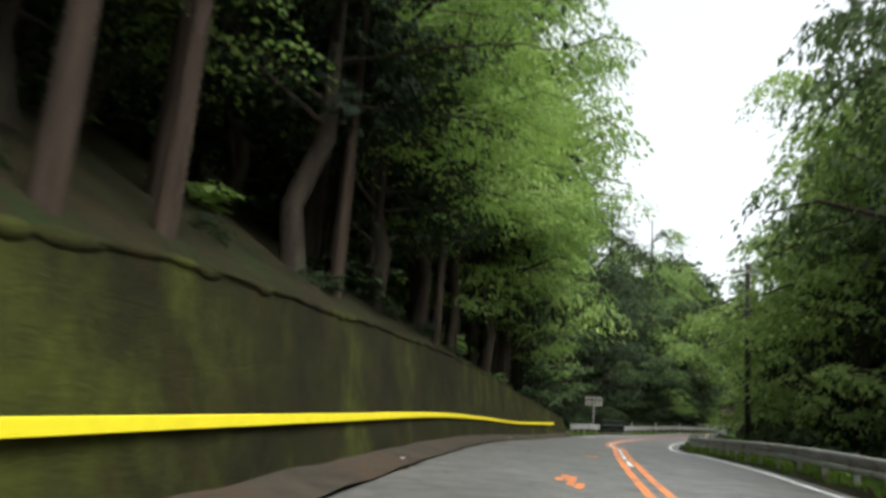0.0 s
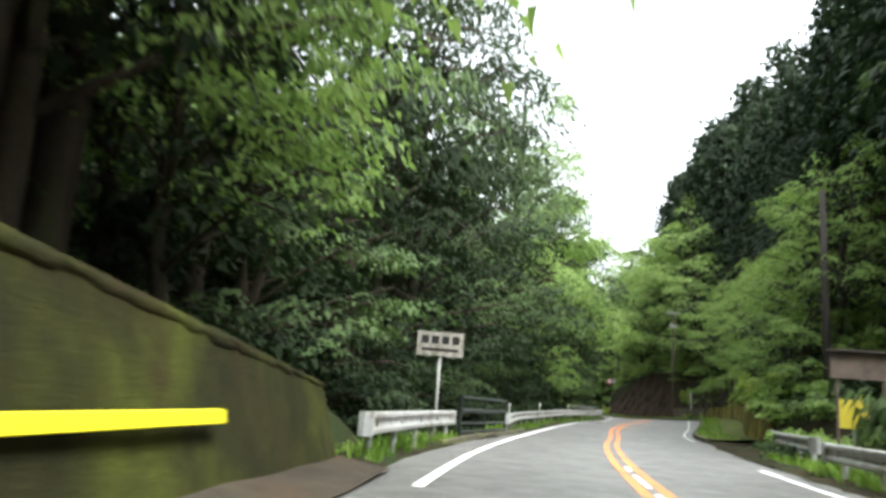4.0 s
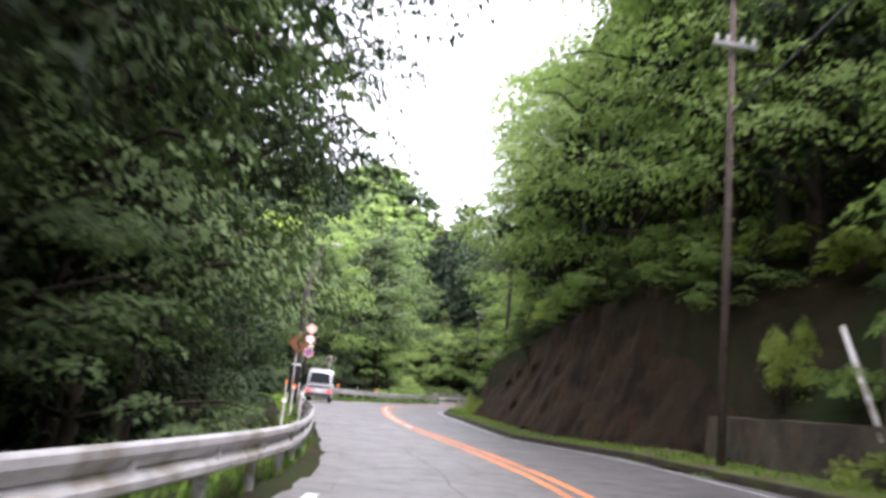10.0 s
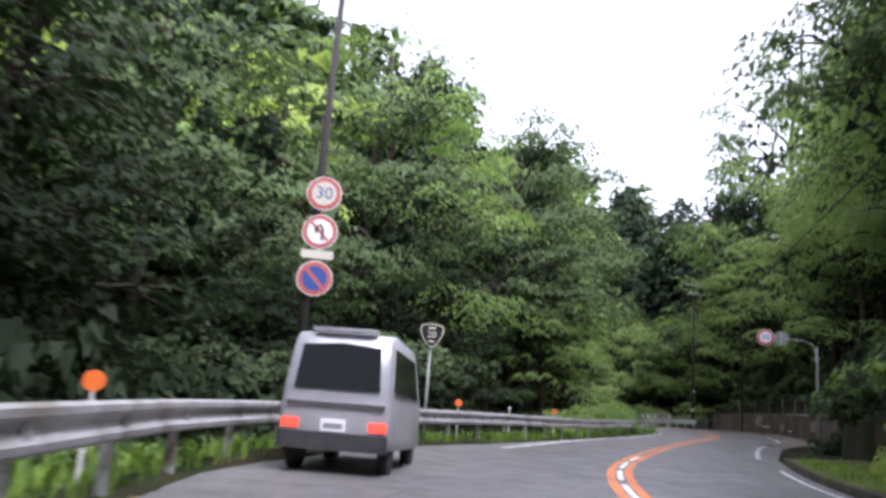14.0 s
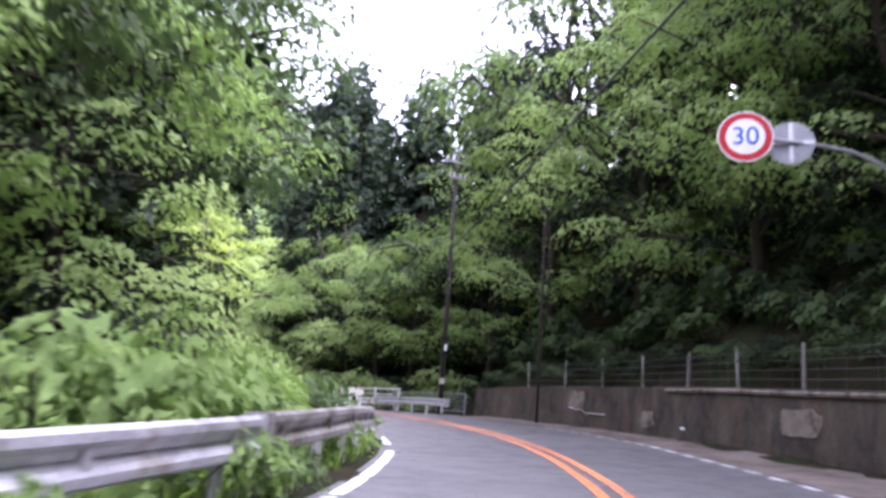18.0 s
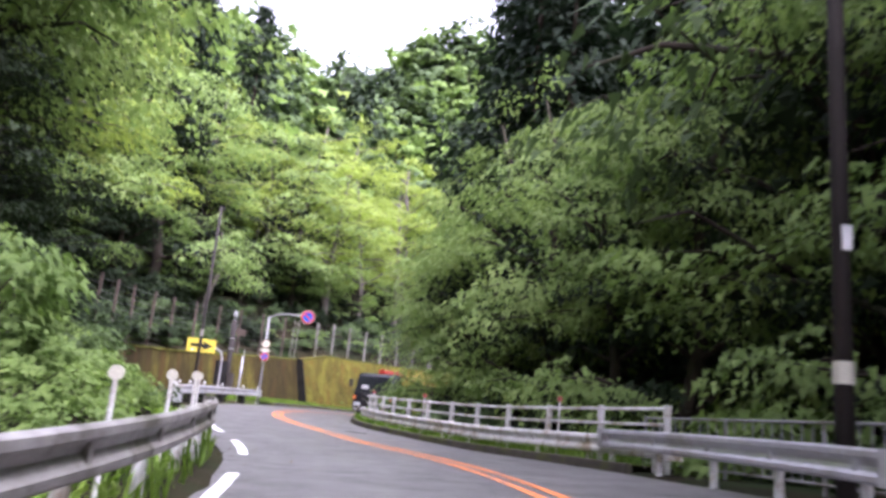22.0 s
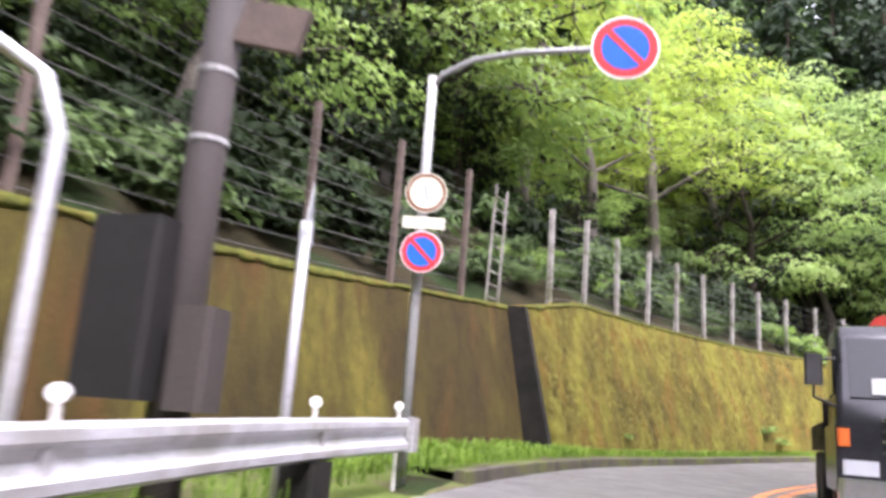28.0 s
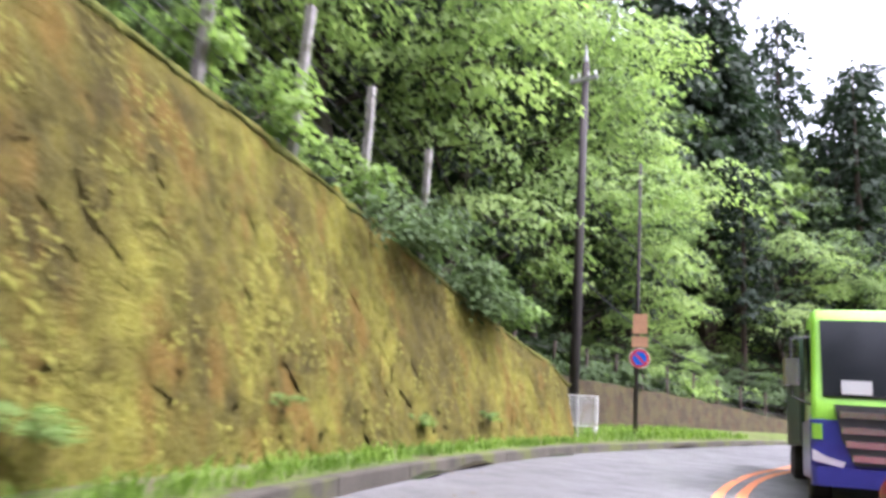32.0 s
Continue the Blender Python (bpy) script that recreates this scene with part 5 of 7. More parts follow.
for k in range(90):
    s = slope_rng.uniform(236, 263)
    m = on_land(s, float(table(LAND_L, s)) + slope_rng.uniform(0.7, 5.5), 1.0, 1.0, 0.1)
    THICKET[("mid", "dark", "green", "dark")[k % 4]].append(m @ Matrix.Scale(slope_rng.uniform(0.4, 0.75), 4))
for k in range(22):
    s = slope_rng.uniform(219, 232.5)
    m = on_land(s, slope_rng.uniform(3.6, 5.2), 1.0, 1.0, 0.1)
    THICKET[("green", "green", "mid")[k % 3]].append(m @ Matrix.Scale(slope_rng.uniform(0.45, 0.8), 4))
for k in range(60):
    m = on_land(slope_rng.uniform(296, 334), slope_rng.uniform(6.6, 12), slope_rng.uniform(0.9, 1.6), 1.0, 0.1)
    THICKET[("green", "mid", "dark")[k % 3]].append(m)
tagged(joined("thicket", [(THICK[k], THICKET[k]) for k in SHRUBS], "dense thicket of mixed green shrubs under the roadside trees"), category="thicket")


def undergrowth():
    """Low leafy cover over the forest floor on both banks."""
    rng = np.random.default_rng(91)
    lots = {k: [] for k in ("dark", "mid", "green")}
    for k in range(480):
        side = 1 if k % 2 else -1
        s = rng.uniform(-10, 306)
        foot = float(table(LAND_L if side > 0 else LAND_R, s))
        sc = rng.uniform(0.7, 1.5)
        lots[("dark", "dark", "mid", "green")[int(rng.integers(4))]].append(on_land(s, side * (foot + rng.uniform(2.2, 15)), sc, rng.uniform(0.5, 0.9)))
    thin = {"dark": shrub_mesh(61, 170, 0.3, LEAF_SHADE_DARK), "mid": shrub_mesh(63, 170, 0.3, LEAF_MID), "green": shrub_mesh(65, 170, 0.3, LEAF_FRESH)}
    ob = joined("undergrowth", [(thin[k], lots[k]) for k in thin], "low leafy undergrowth covering the forest floor")
    tagged(ob, category="undergrowth")


undergrowth()
for kind, s, off, scale in (("canopy", 76, 8.4, 1.35), ("arch", 82, 8.8, 1.25), ("canopy", 89, 9.2, 1.35), ("overhang", 97, 8.8, 1.35), ("shade", 98, 9.8, 1.3), ("shade", 72, 7.4, 0.85), ("shade", 78, 8.8, 0.9), ("shade", 84, 8.8, 0.9),
                            ("dark", 177, 9.6, 1.2), ("mid", 185, 10.0, 1.3), ("fresh", 192, 10.2, 1.35), ("shade", 174, 8.2, 0.8), ("shade", 180, 9.0, 0.9),
                            ("mid", 178, -11.6, 1.45), ("maple", 185, -11.8, 1.4), ("fresh", 192, -12.2, 1.5), ("maple", 199, -12.0, 1.4), ("fresh", 206, -12.2, 1.5),
                            ("fresh", 215, -12.0, 1.55), ("mid", 220, -13.2, 1.6)):
    plant(kind, s, off, scale, None, 1.08 if s < 188 or off > 0 else 1.42, None, True)
for kind, s, off in (("canopy", 113, 8.4), ("arch", 121, 8.4), ("canopy", 130, 8.4)):
    plant(kind, s, off, 1.35, None, 1.35, None, True)
for kind, s, off, scale, tall in (("fresh", 45, 7.0, 1.55, 1.35), ("maple", 51, 7.4, 1.6, 1.5), ("canopy", 71, 7.8, 1.35, 1.75), ("canopy", 80, 8.0, 1.35, 1.75), 
                                  ("maple", 48, -14.2, 1.4, 1.3),
                                  ("fresh", 186.5, 7.0, 0.75, 1.0), ("maple", 193, 7.2, 0.75, 1.0), ("mid", 117, 5.8, 0.55, 1.0), ("mid", 122, 5.6, 0.5, 1.0), ("maple", 246, 9.8, 0.85, 1.1), ("fresh", 251.5, 9.8, 0.9, 1.1), ("maple", 258, 9.2, 0.85, 1.1), ("arch", 226, 8.4, 1.15, 1.2), ("canopy", 232, 9.2, 1.2, 1.2), ("overhang", 289, 8.4, 1.05, 1.0), ("maple", 294, 8.0, 0.95, 1.1), ("overhang", 299.5, 8.4, 1.0, 1.0), ("maple", 284, 8.2, 0.95, 1.1), ("arch", 162, 10.4, 1.0, 0.95), ("arch", 168.5, 9.8, 1.1, 1.05), ("overhang", 175, 9.8, 1.15, 1.2),
                                  ("overhang", -4, 6.6, 1.6, 1.5), ("overhang", 7, 6.4, 1.55, 1.4), ("overhang", 15, 5.2, 1.0, 0.8), ("overhang", 22, 5.4, 1.05, 0.85), ("overhang", 29, 5.6, 1.1, 1.0), ("overhang", 36, 5.6, 1.1, 1.05), ("overhang", 43, 5.6, 1.15, 1.1), ("overhang", 49.5, 6.2, 1.2, 1.25), ("overhang", 54, 8.0, 1.5, 1.75), ("arch", 61, 8.6, 1.5, 1.75), ("mid", 16, -12.6, 1.3, 1.35), ("mid", 23, -12.8, 1.3, 1.35),
                                  ("arch", 92, 8.8, 1.35, 1.7), ("overhang", 99, 9.0, 1.35, 1.6), ("overhang", 112, 7.8, 1.25, 1.4), ("arch", 119, 7.0, 1.3, 1.6), ("canopy", 126, 6.8, 1.35, 1.7), ("canopy", 132.5, 7.2, 1.25, 1.5),
                                  ("maple", 197, -9.8, 0.95, 1.0), ("maple", 203, -9.8, 1.0, 1.1), ("maple", 209, -9.6, 1.05, 1.1), ("maple", 214.5, -9.4, 1.0, 1.0),
                                  ("maple", 100, -9.4, 0.72, 1.0), ("maple", 106, -9.4, 0.75, 1.0), ("maple", 112, -9.2, 0.72, 1.0), ("maple", 118, -9.2, 0.78, 1.0)):
    plant(kind, s, off, scale, None, tall, None, True)


def vines():
    """Leafy creepers hanging along the top of the fence over the mossy wall."""
    rng = np.random.default_rng(33)
    c, r = [], []
    for s in np.arange(95, 120.5, 0.42):
        h = float(table([(94, 3.55), (106, 3.4), (113, 2.9), (121, 2.7)], s))
        p = at(s, -float(table(LAND_R, s)) + 0.25 + rng.normal() * 0.15, h + rng.normal() * 0.12)
        c.append(p)
        r.append((rng.uniform(0.4, 0.7), rng.uniform(0.4, 0.7), rng.uniform(0.15, 0.3)))
    me = leaf_mesh("fence_vines", c, r, 6500, 0.13, LEAF_MAPLE, rng, 0.55, False)
    tagged(new("fence_vines", me), "light green creepers hanging over the top of the net fence", "vines", "", "stuff")


vines()


def grass(name, runs, label):
    """Blades of grass and small weeds along the verges: runs of s0, s1, inner and outer offset, height, blades a metre."""
    rng = np.random.default_rng(95)
    vs, fs = [], []
    for s0, s1, o0, o1, h, high, dense in runs:
        for k in range(int((s1 - s0) * dense)):
            s = rng.uniform(s0, s1)
            a, b = (f(s) if callable(f) else f for f in (o0, o1))
            p = at(s, a + (b - a) * rng.random(), h)
            ang, l = rng.uniform(0, 6.28), high * rng.uniform(0.5, 1.4)
            w = Vector((math.cos(ang), math.sin(ang), 0))
            q = w.cross(Vector((0, 0, 1))) * l * 0.055
            mid, tip = p + Vector((0, 0, l * 0.65)) + w * l * 0.2, p + Vector((0, 0, l * 0.85)) + w * l * 0.6
            n = len(vs)
            vs += [p - q, p + q, mid + q * 0.9, mid - q * 0.9, tip]
            fs += [(n, n + 1, n + 2, n + 3), (n + 3, n + 2, n + 4)]
    me = bpy.data.meshes.new(name)
    me.from_pydata(vs, [], fs)
    me.materials.append(GRASS)
    return tagged(new(name, me), label, "grass", "", "stuff")


re, le = (lambda s: float(table(RIGHT_EDGE, s))), (lambda s: float(table(LEFT_EDGE, s)))
grass("verge_grass", [
    (222, 262, lambda s: re(s) - 0.2, lambda s: re(s) - 1.5, 0.12, 0.2, 150), (256.5, 292, lambda s: le(s) + 0.25, lambda s: le(s) + 0.55 + 0.5 * noise.noise(Vector((s * 0.9, 3, 1))), 0.18, 0.13, 90), (256.5, 292, 2.3, 2.9, 0.18, 0.15, 60), (231, 257, lambda s: le(s) + 0.2, 4.8, 0.16, 0.16, 150),
    (253, 263, 2.3, 4.0, 0.22, 0.17, 240), (292, 306, lambda s: le(s) + 0.2, 5.5, 0.2, 0.22, 200), (293, 308, 5.5, 7.5, 0.85, 0.25, 160), (222, 231, 1.9, 4.4, 0.1, 0.24, 420), (70, 136, lambda s: le(s) + 0.25, lambda s: le(s) + 1.1, 0.0, 0.25, 40), (138, 222, lambda s: le(s) + 0.15, lambda s: le(s) + 1.1, 0.02, 0.26, 60),
    (76, 168, lambda s: re(s) - 0.2, lambda s: re(s) - 1.3, 0.15, 0.16, 50), (0, 64, lambda s: re(s) - 0.3, lambda s: re(s) - 1.1, 0.0, 0.26, 60), (54, 64, lambda s: le(s) + 0.2, lambda s: le(s) + 1.0, 0.0, 0.25, 60),
], "rough green grass and weeds along the verges")


# ---- guard rails ----
BEAM = [(0.0, 0.0), (0.045, 0.03), (0.05, 0.085), (0.012, 0.125), (-0.012, 0.175), (0.012, 0.225), (0.05, 0.265), (0.045, 0.32), (0.0, 0.35)]


def guard_rail(s0, s1, rows, side, steel, posts, label, top=0.75, lean_top=None, post_gap=2.0, seg=4.0, base=0.0, group="guard rails", stub=False):
    """A two-wave steel beam on posts; side +1 stands on the left of the road."""
    off = lambda s: float(table(rows, s))
    high = lambda s: float(table(lean_top, s)) if lean_top else top
    m0 = at((s0 + s1) / 2, off((s0 + s1) / 2), base)
    ob = thing("guard_rail", Matrix.Translation(m0), label, "guard rail", group)
    s = s0
    while s < s1 - 0.2:
        e = min(s + seg, s1)
        rings = []
        for q in np.linspace(s, e, 6):
            t, lap = high(q), 0.004 if q == s else 0.0
            front = [at(q, off(q) - side * (d + lap), t - 0.35 + z) - m0 for d, z in BEAM]
            back = [at(q, off(q) - side * (d - 0.012), t - 0.35 + z) - m0 for d, z in BEAM[::-1]]
            rings.append(front + back)
        part("beam", Build().loft(rings), steel, ob)
        s = e
    for s, way in ((s0, -1), (s1, 1)):
        b = Build()
        rings = []
        for k, d in ((0, 0.0), (1, 0.16), (2, 0.28)):
            q = s + way * d
            o, t = off(s) + side * (0.0 if k < 2 else 0.10), high(s)
            rings.append([at(q, o - side * 0.055, t - 0.355) - m0, at(q, o - side * 0.055, t + 0.005) - m0, at(q, o + side * 0.03, t + 0.005) - m0, at(q, o + side * 0.03, t - 0.355) - m0])
        part("end_cap", b.loft(rings), steel, ob)
    s = s0 + 0.4
    while s < s1:
        b = Build()
        p, t = at(s, off(s) + side * 0.11, 0) - m0, high(s)
        if stub:
            b.box((-0.16, 0.16), (-0.2, 0.2), (-0.15, t - 0.36), Matrix.Translation(p) @ pose(0, 0, 0, 0, 0, heading(s)), 0.03)
        else:
            b.tube([p + Vector((0, 0, -0.5)), p + Vector((0, 0, t - 0.03))], 0.06, 9)
        post = part("post", b, posts, ob)
        part("bracket", Build().box((-0.05, 0.05), (-0.035, 0.035), (0, 0.16), Matrix.Translation(p + Vector((0, 0, t - 0.27))) @ pose(0, 0, 0, 0, 0, heading(s)) @ pose(-side * -0.09, 0, 0)), steel, post)
        s += post_gap
    return ob


L_RAIL = [(54, 2.65), (63.6, 2.35), (69.6, 1.4), (78, 1.78), (90, 2.3), (98, 2.6), (110, 2.45), (120, 2.05), (130, 2.0), (136, 2.25), (144, 2.5), (150, 3.2), (154, 3.85), (158, 4.12), (164, 3.7), (170, 3.05), (176, 2.65), (186, 2.4), (200, 2.08), (210, 1.95), (218, 1.98), (223.6, 1.9), (230.6, 2.12), (256, 2.2)]
guard_rail(54.6, 63.4, L_RAIL, 1, RAIL, POST_STEEL, "white steel guard rail at the end of the shaded wall")
guard_rail(70.0, 135.6, L_RAIL, 1, RAIL, POST_STEEL, "long weathered white steel guard rail along the valley side", 0.72)
guard_rail(136.1, 187.0, L_RAIL, 1, RAIL, POST_STEEL, "weathered steel guard rail round the outside of the bend", 0.75, [(136, 0.72), (150, 0.84), (170, 0.84), (180, 0.76), (187, 0.74)])
guard_rail(187.3, 223.6, L_RAIL, 1, RAIL_OLD, WHITE_PAINT, "grimy grey steel guard rail on white posts beside shrubs", 0.76)
guard_rail(230.8, 254.9, L_RAIL, 1, RAIL_NEW, DARK_JOINT, "clean galvanised steel guard rail on dark stub posts in the grass", 0.80, None, 3.1, 4.0, 0.0, "guard rails", True)
R_RAIL = [(-30, -5.45), (33, -5.6), (50, -4.9), (59, -5.4), (62, -5.9), (71, -7.1)]
guard_rail(-8, 59.2, R_RAIL, -1, RAIL, POST_STEEL, "weathered steel guard rail on the wooded side of the road", 0.66)
guard_rail(61.5, 70.5, R_RAIL, -1, RAIL, POST_STEEL, "short weathered steel guard rail beyond a gap", 0.72)
B_RAIL = [(221, -5.45), (228, -5.3), (238, -5.15), (245, -5.0)]
guard_rail(221.0, 244.5, B_RAIL, -1, WHITE_PAINT, WHITE_PAINT, "white painted steel guard rail below a white pipe railing", 0.64)
W_RAIL = [(215, -4.62), (223, -5.35)]
guard_rail(215.7, 222.6, W_RAIL, -1, RAIL_NEW, WHITE_PAINT, "short bright white steel guard rail with square ends", 0.74, None, 1.6)


def pipe_railing(name, s0, s1, rows, heights, material, label, category, post_top, gap, r=0.03, post_r=0.045, square=False, bars=0):
    off = lambda s: float(table(rows, s))
    m0 = at((s0 + s1) / 2, off((s0 + s1) / 2))
    ob = thing(name, Matrix.Translation(m0), label, category)
    for h in heights:
        part("rail", Build().tube([at(s, off(s), h) - m0 for s in np.linspace(s0, s1, max(2, int((s1 - s0) / 0.8)))], r if isinstance(h, float) else r, 8), material, ob)
    s = s0
    while s < s1 + 0.05:
        p = at(min(s, s1), off(min(s, s1))) - m0
        b = Build()
        if square:
            b.box((-post_r, post_r), (-post_r, post_r), (-0.3, post_top), Matrix.Translation(p) @ pose(0, 0, 0, 0, 0, heading(s)), 0.012)
        else:
            b.tube([p + Vector((0, 0, -0.3)), p + Vector((0, 0, post_top))], post_r, 8)
        part("post", b, material, ob)
        s += gap
    if bars:
        for s in np.arange(s0 + bars, s1, bars):
            p = at(s, off(s)) - m0
            part("bar", Build().tube([p + Vector((0, 0, heights[-1])), p + Vector((0, 0, heights[0]))], 0.011, 5), material, ob)
    return ob


pipe_railing("pipe_railing", 221.2, 244.5, [(221, -5.62), (228, -5.47), (238, -5.32), (245, -5.17)], [1.14, 0.86], WHITE_PAINT, "white pipe railing on square posts along the stream side", "railing", 1.2, 1.95, 0.03, 0.055, True)
pipe_railing("mesh_railing", 216.4, 222.4, [(214, -6.25), (216.8, -6.2), (222.4, -6.05)], [1.0, 0.18], RAIL, "low grey railing of thin upright bars", "railing", 1.03, 2.0, 0.022, 0.03, False, 0.2)
bf = pipe_railing("bridge_railing", 64.1, 69.7, [(64, 2.25), (69.7, 1.52)], [1.12, 0.42, 0.2], BLACK_STEEL, "black steel bridge railing of four pipes", "railing", 1.1, 2.8, 0.035, 0.03)
m0 = bf.matrix_basis.translation
part("hand_rail", Build().tube([at(s, float(table([(64, 2.25), (69.7, 1.52)], s)), 0.76) - m0 for s in np.linspace(64.1, 69.7, 8)], 0.06, 9), BLACK_STEEL, bf)
p = stand(293.3, 3.35, 0.42, 8)
gate = thing("gate_panel", p, "small white railing panel beside the end of the mossy wall", "gate")
for h in (0.05, 0.8):
    part("rail", Build().tube([(-0.5, 0, h), (0.5, 0, h)], 0.02, 6), WHITE_PAINT, gate)
for x in np.linspace(-0.5, 0.5, 21):
    part("bar", Build().tube([(x, 0, -0.3 if abs(x) > 0.45 or abs(x) < 0.01 else 0.05), (x, 0, 0.8)], 0.024 if abs(x) > 0.45 or abs(x) < 0.01 else 0.011, 5), WHITE_PAINT, gate)


# ---- fences ----
def wire_fence(s0, s1, gap, off, low, high, material, wires, label, name="wire_fence", post=0.055, mesh_step=0.0):
    m0 = at((s0 + s1) / 2, off((s0 + s1) / 2))
    ob = thing(name, Matrix.Translation(m0), label, "fence")
    for n, s in enumerate(np.arange(s0, s1 + 0.01, gap)):
        j = 0.03 * math.sin(n * 2.3)
        b = Build()
        a, t = at(s, off(s), low(s) - 0.3) - m0, at(s, off(s) + j, high(s)) - m0
        mm = Matrix.Translation(a) @ pose(0, 0, 0, math.degrees(j), math.degrees(j), heading(s))
        b.box((-post, post), (-post, post), (0, (t - a).length), mm, 0.012)
        part("post", b, material, ob)
    for k in range(wires):
        f = (k + 0.5) / wires
        part("wire", Build().tube([at(s, off(s), low(s) + (high(s) - 0.05 - low(s)) * f) - m0 for s in np.arange(s0, s1 + 0.01, gap)], 0.008, 4), WIRE, ob)
    if mesh_step:
        b = Build()
        for s in np.arange(s0, s1, mesh_step):
            b.tube([at(s, off(s), low(s) + 0.05) - m0, at(s, off(s), high(s) - 0.1) - m0], 0.004, 3, False)
        tagged(part("mesh", b, WIRE, ob), kind="stuff")
    return ob


c_off = lambda s: float(table(C_BASE, s)) + float(table(C_LEAN, s)) + 0.25
wire_fence(235.1, 261.5, 2.15, c_off, lambda s: float(table(C_TOP, s)), lambda s: float(table(C_TOP, s)) + 2.65, RUST_POST, 10, "tall wire fence on brown posts along the top of the wall")
d_off = lambda s: 2.84 + 0.25 * float(table(D_TOP, s)) + 0.3
wire_fence(264.2, 286.5, 2.0, d_off, lambda s: float(table(D_TOP, s)), lambda s: float(table(D_TOP, s)) + 2.3, CONC_POST, 9, "tall wire fence on pale concrete posts along the mossy wall", "wire_fence", 0.06)
wire_fence(94.0, 120.6, 2.66, lambda s: -float(table(LAND_R, s)) + 0.25, lambda s: float(table([(94, 1.6), (106, 1.6), (113, 1.2), (121, 1.1)], s)), lambda s: float(table([(94, 3.6), (106, 3.45), (113, 3.0), (121, 2.9)], s)), RUST_POST, 5, "brown post and net fence above the low mossy wall", "net_fence", 0.07, 0.35)
wire_fence(186.5, 213.6, 2.6, lambda s: -6.9, lambda s: 1.4, lambda s: 2.5, CONC_POST, 5, "thin grey post and net fence on the low concrete wall", "net_fence", 0.035, 0.9)
wire_fence(294.5, 332, 2.4, lambda s: 6.0, lambda s: float(table([(294, 1.2), (308, 1.1), (322, 0.3)], s)), lambda s: float(table([(294, 2.9), (308, 2.7), (322, 1.9)], s)), RUST_POST, 4, "low brown post and net fence on the bank beyond the wall", "net_fence", 0.045, 0.5)
b = Build()
b.tube([at(120.7, -6.75, 0.9), at(122.3, -7.2, 2.85)], 0.05, 8)
tagged(new("leaning_post", b.mesh("leaning_post", WHITE_PAINT, True)), "white post leaning against the net fence", "post")
lad = thing("ladder", stand(261.9, 4.22, 2.97, 0), "narrow steel ladder standing behind the top of the wall", "ladder")
for y in (-0.28, 0.28):
    part("stile", Build().tube([(0, y, -0.2), (0.1, y, 2.6)], 0.03, 6), CONC_POST, lad)
for k in range(9):
    part("rung", Build().tube([(0.01 * k, -0.28, 0.2 + 0.27 * k), (0.01 * k, 0.28, 0.2 + 0.27 * k)], 0.016, 6), CONC_POST, lad)


b = Build()
b.tube([at(s, 7.3, h) for s, h in ((256.0, 2.4), (256.1, 4.2), (256.5, 6.1), (257.1, 7.3), (258.0, 8.7), (257.4, 9.4), (256.9, 10.2))], [0.17, 0.16, 0.15, 0.15, 0.13, 0.11, 0.06], 9)
tagged(new("dead_trunk", b.mesh("dead_trunk", PALE_BARK, True)), "bent bare brown trunk behind the fence", "tree")


# ---- signs ----
def words(text, size, material, parent, m, label=""):
    c = bpy.data.curves.new("lettering", "FONT")
    c.body, c.size, c.align_x, c.align_y, c.extrude = text, size, "CENTER", "CENTER", 0.002
    tmp = bpy.data.objects.new("lettering", c)
    me = bpy.data.meshes.new_from_object(tmp)
    bpy.data.objects.remove(tmp)
    me.materials.clear()
    me.materials.append(material)
    ob = new("lettering", me)
    ob.parent = parent
    ob.matrix_basis = m @ pose(0, 0, 0, 90, 0, 0)
    return tagged(ob, label)


def bar_in(w, h, y, ang, cx=0.0, cz=0.0):
    c, s = math.cos(radians(ang)), math.sin(radians(ang))
    return Build().plate([(cx + x * c - z * s, cz + x * s + z * c) for x, z in ((-w / 2, -h / 2), (w / 2, -h / 2), (w / 2, h / 2), (-w / 2, h / 2))], y, y + 0.003)


def round_sign(parent, r, m, kind, red=None, blue=None, label=""):
    """A round plate facing -y: rim, ring, field and its mark, each on the other."""
    red, blue = red or SIGN_RED, blue or SIGN_BLUE
    p = part("sign_plate", Build().disc(r, -0.006, 0.006), SIGN_WHITE if kind != "faded" else SIGN_DULL, parent, label, m)
    if kind == "faded":
        part("ring", Build().loft([[Vector((q * math.cos(a), -0.009, q * math.sin(a))) for a in np.linspace(0, 6.283, 28, False)] for q in (r * 0.94, r * 0.78)], False), SIGN_AMBER, p)
        part("mark", bar_in(r * 0.16, r * 0.8, -0.01, 12), SIGN_BACK, p)
        return p
    part("ring", Build().disc(r * 0.95, -0.010, -0.006), red, p)
    if kind == "noparking":
        part("field", Build().disc(r * 0.70, -0.014, -0.010), blue, p)
        part("slash", bar_in(r * 1.45, r * 0.2, -0.018, -45), red, p)
    elif kind == "limit":
        part("field", Build().disc(r * 0.70, -0.014, -0.010), SIGN_WHITE if red is SIGN_RED else SIGN_DULL, p)
        words("30", r * 1.0, blue, p, pose(0, -0.018, -0.01 * r))
    elif kind == "turn":
        part("field", Build().disc(r * 0.72, -0.014, -0.010), SIGN_WHITE, p)
        part("arrow", Build().tube([(0.16 * r, -0.018, -0.5 * r), (0.16 * r, -0.018, 0.15 * r), (0.0, -0.018, 0.4 * r), (-0.2 * r, -0.018, 0.15 * r), (-0.2 * r, -0.018, -0.1 * r)], 0.07 * r, 6), SIGN_BLACK, p)
        part("slash", bar_in(r * 1.4, r * 0.14, -0.02, -45), red, p)
    return p


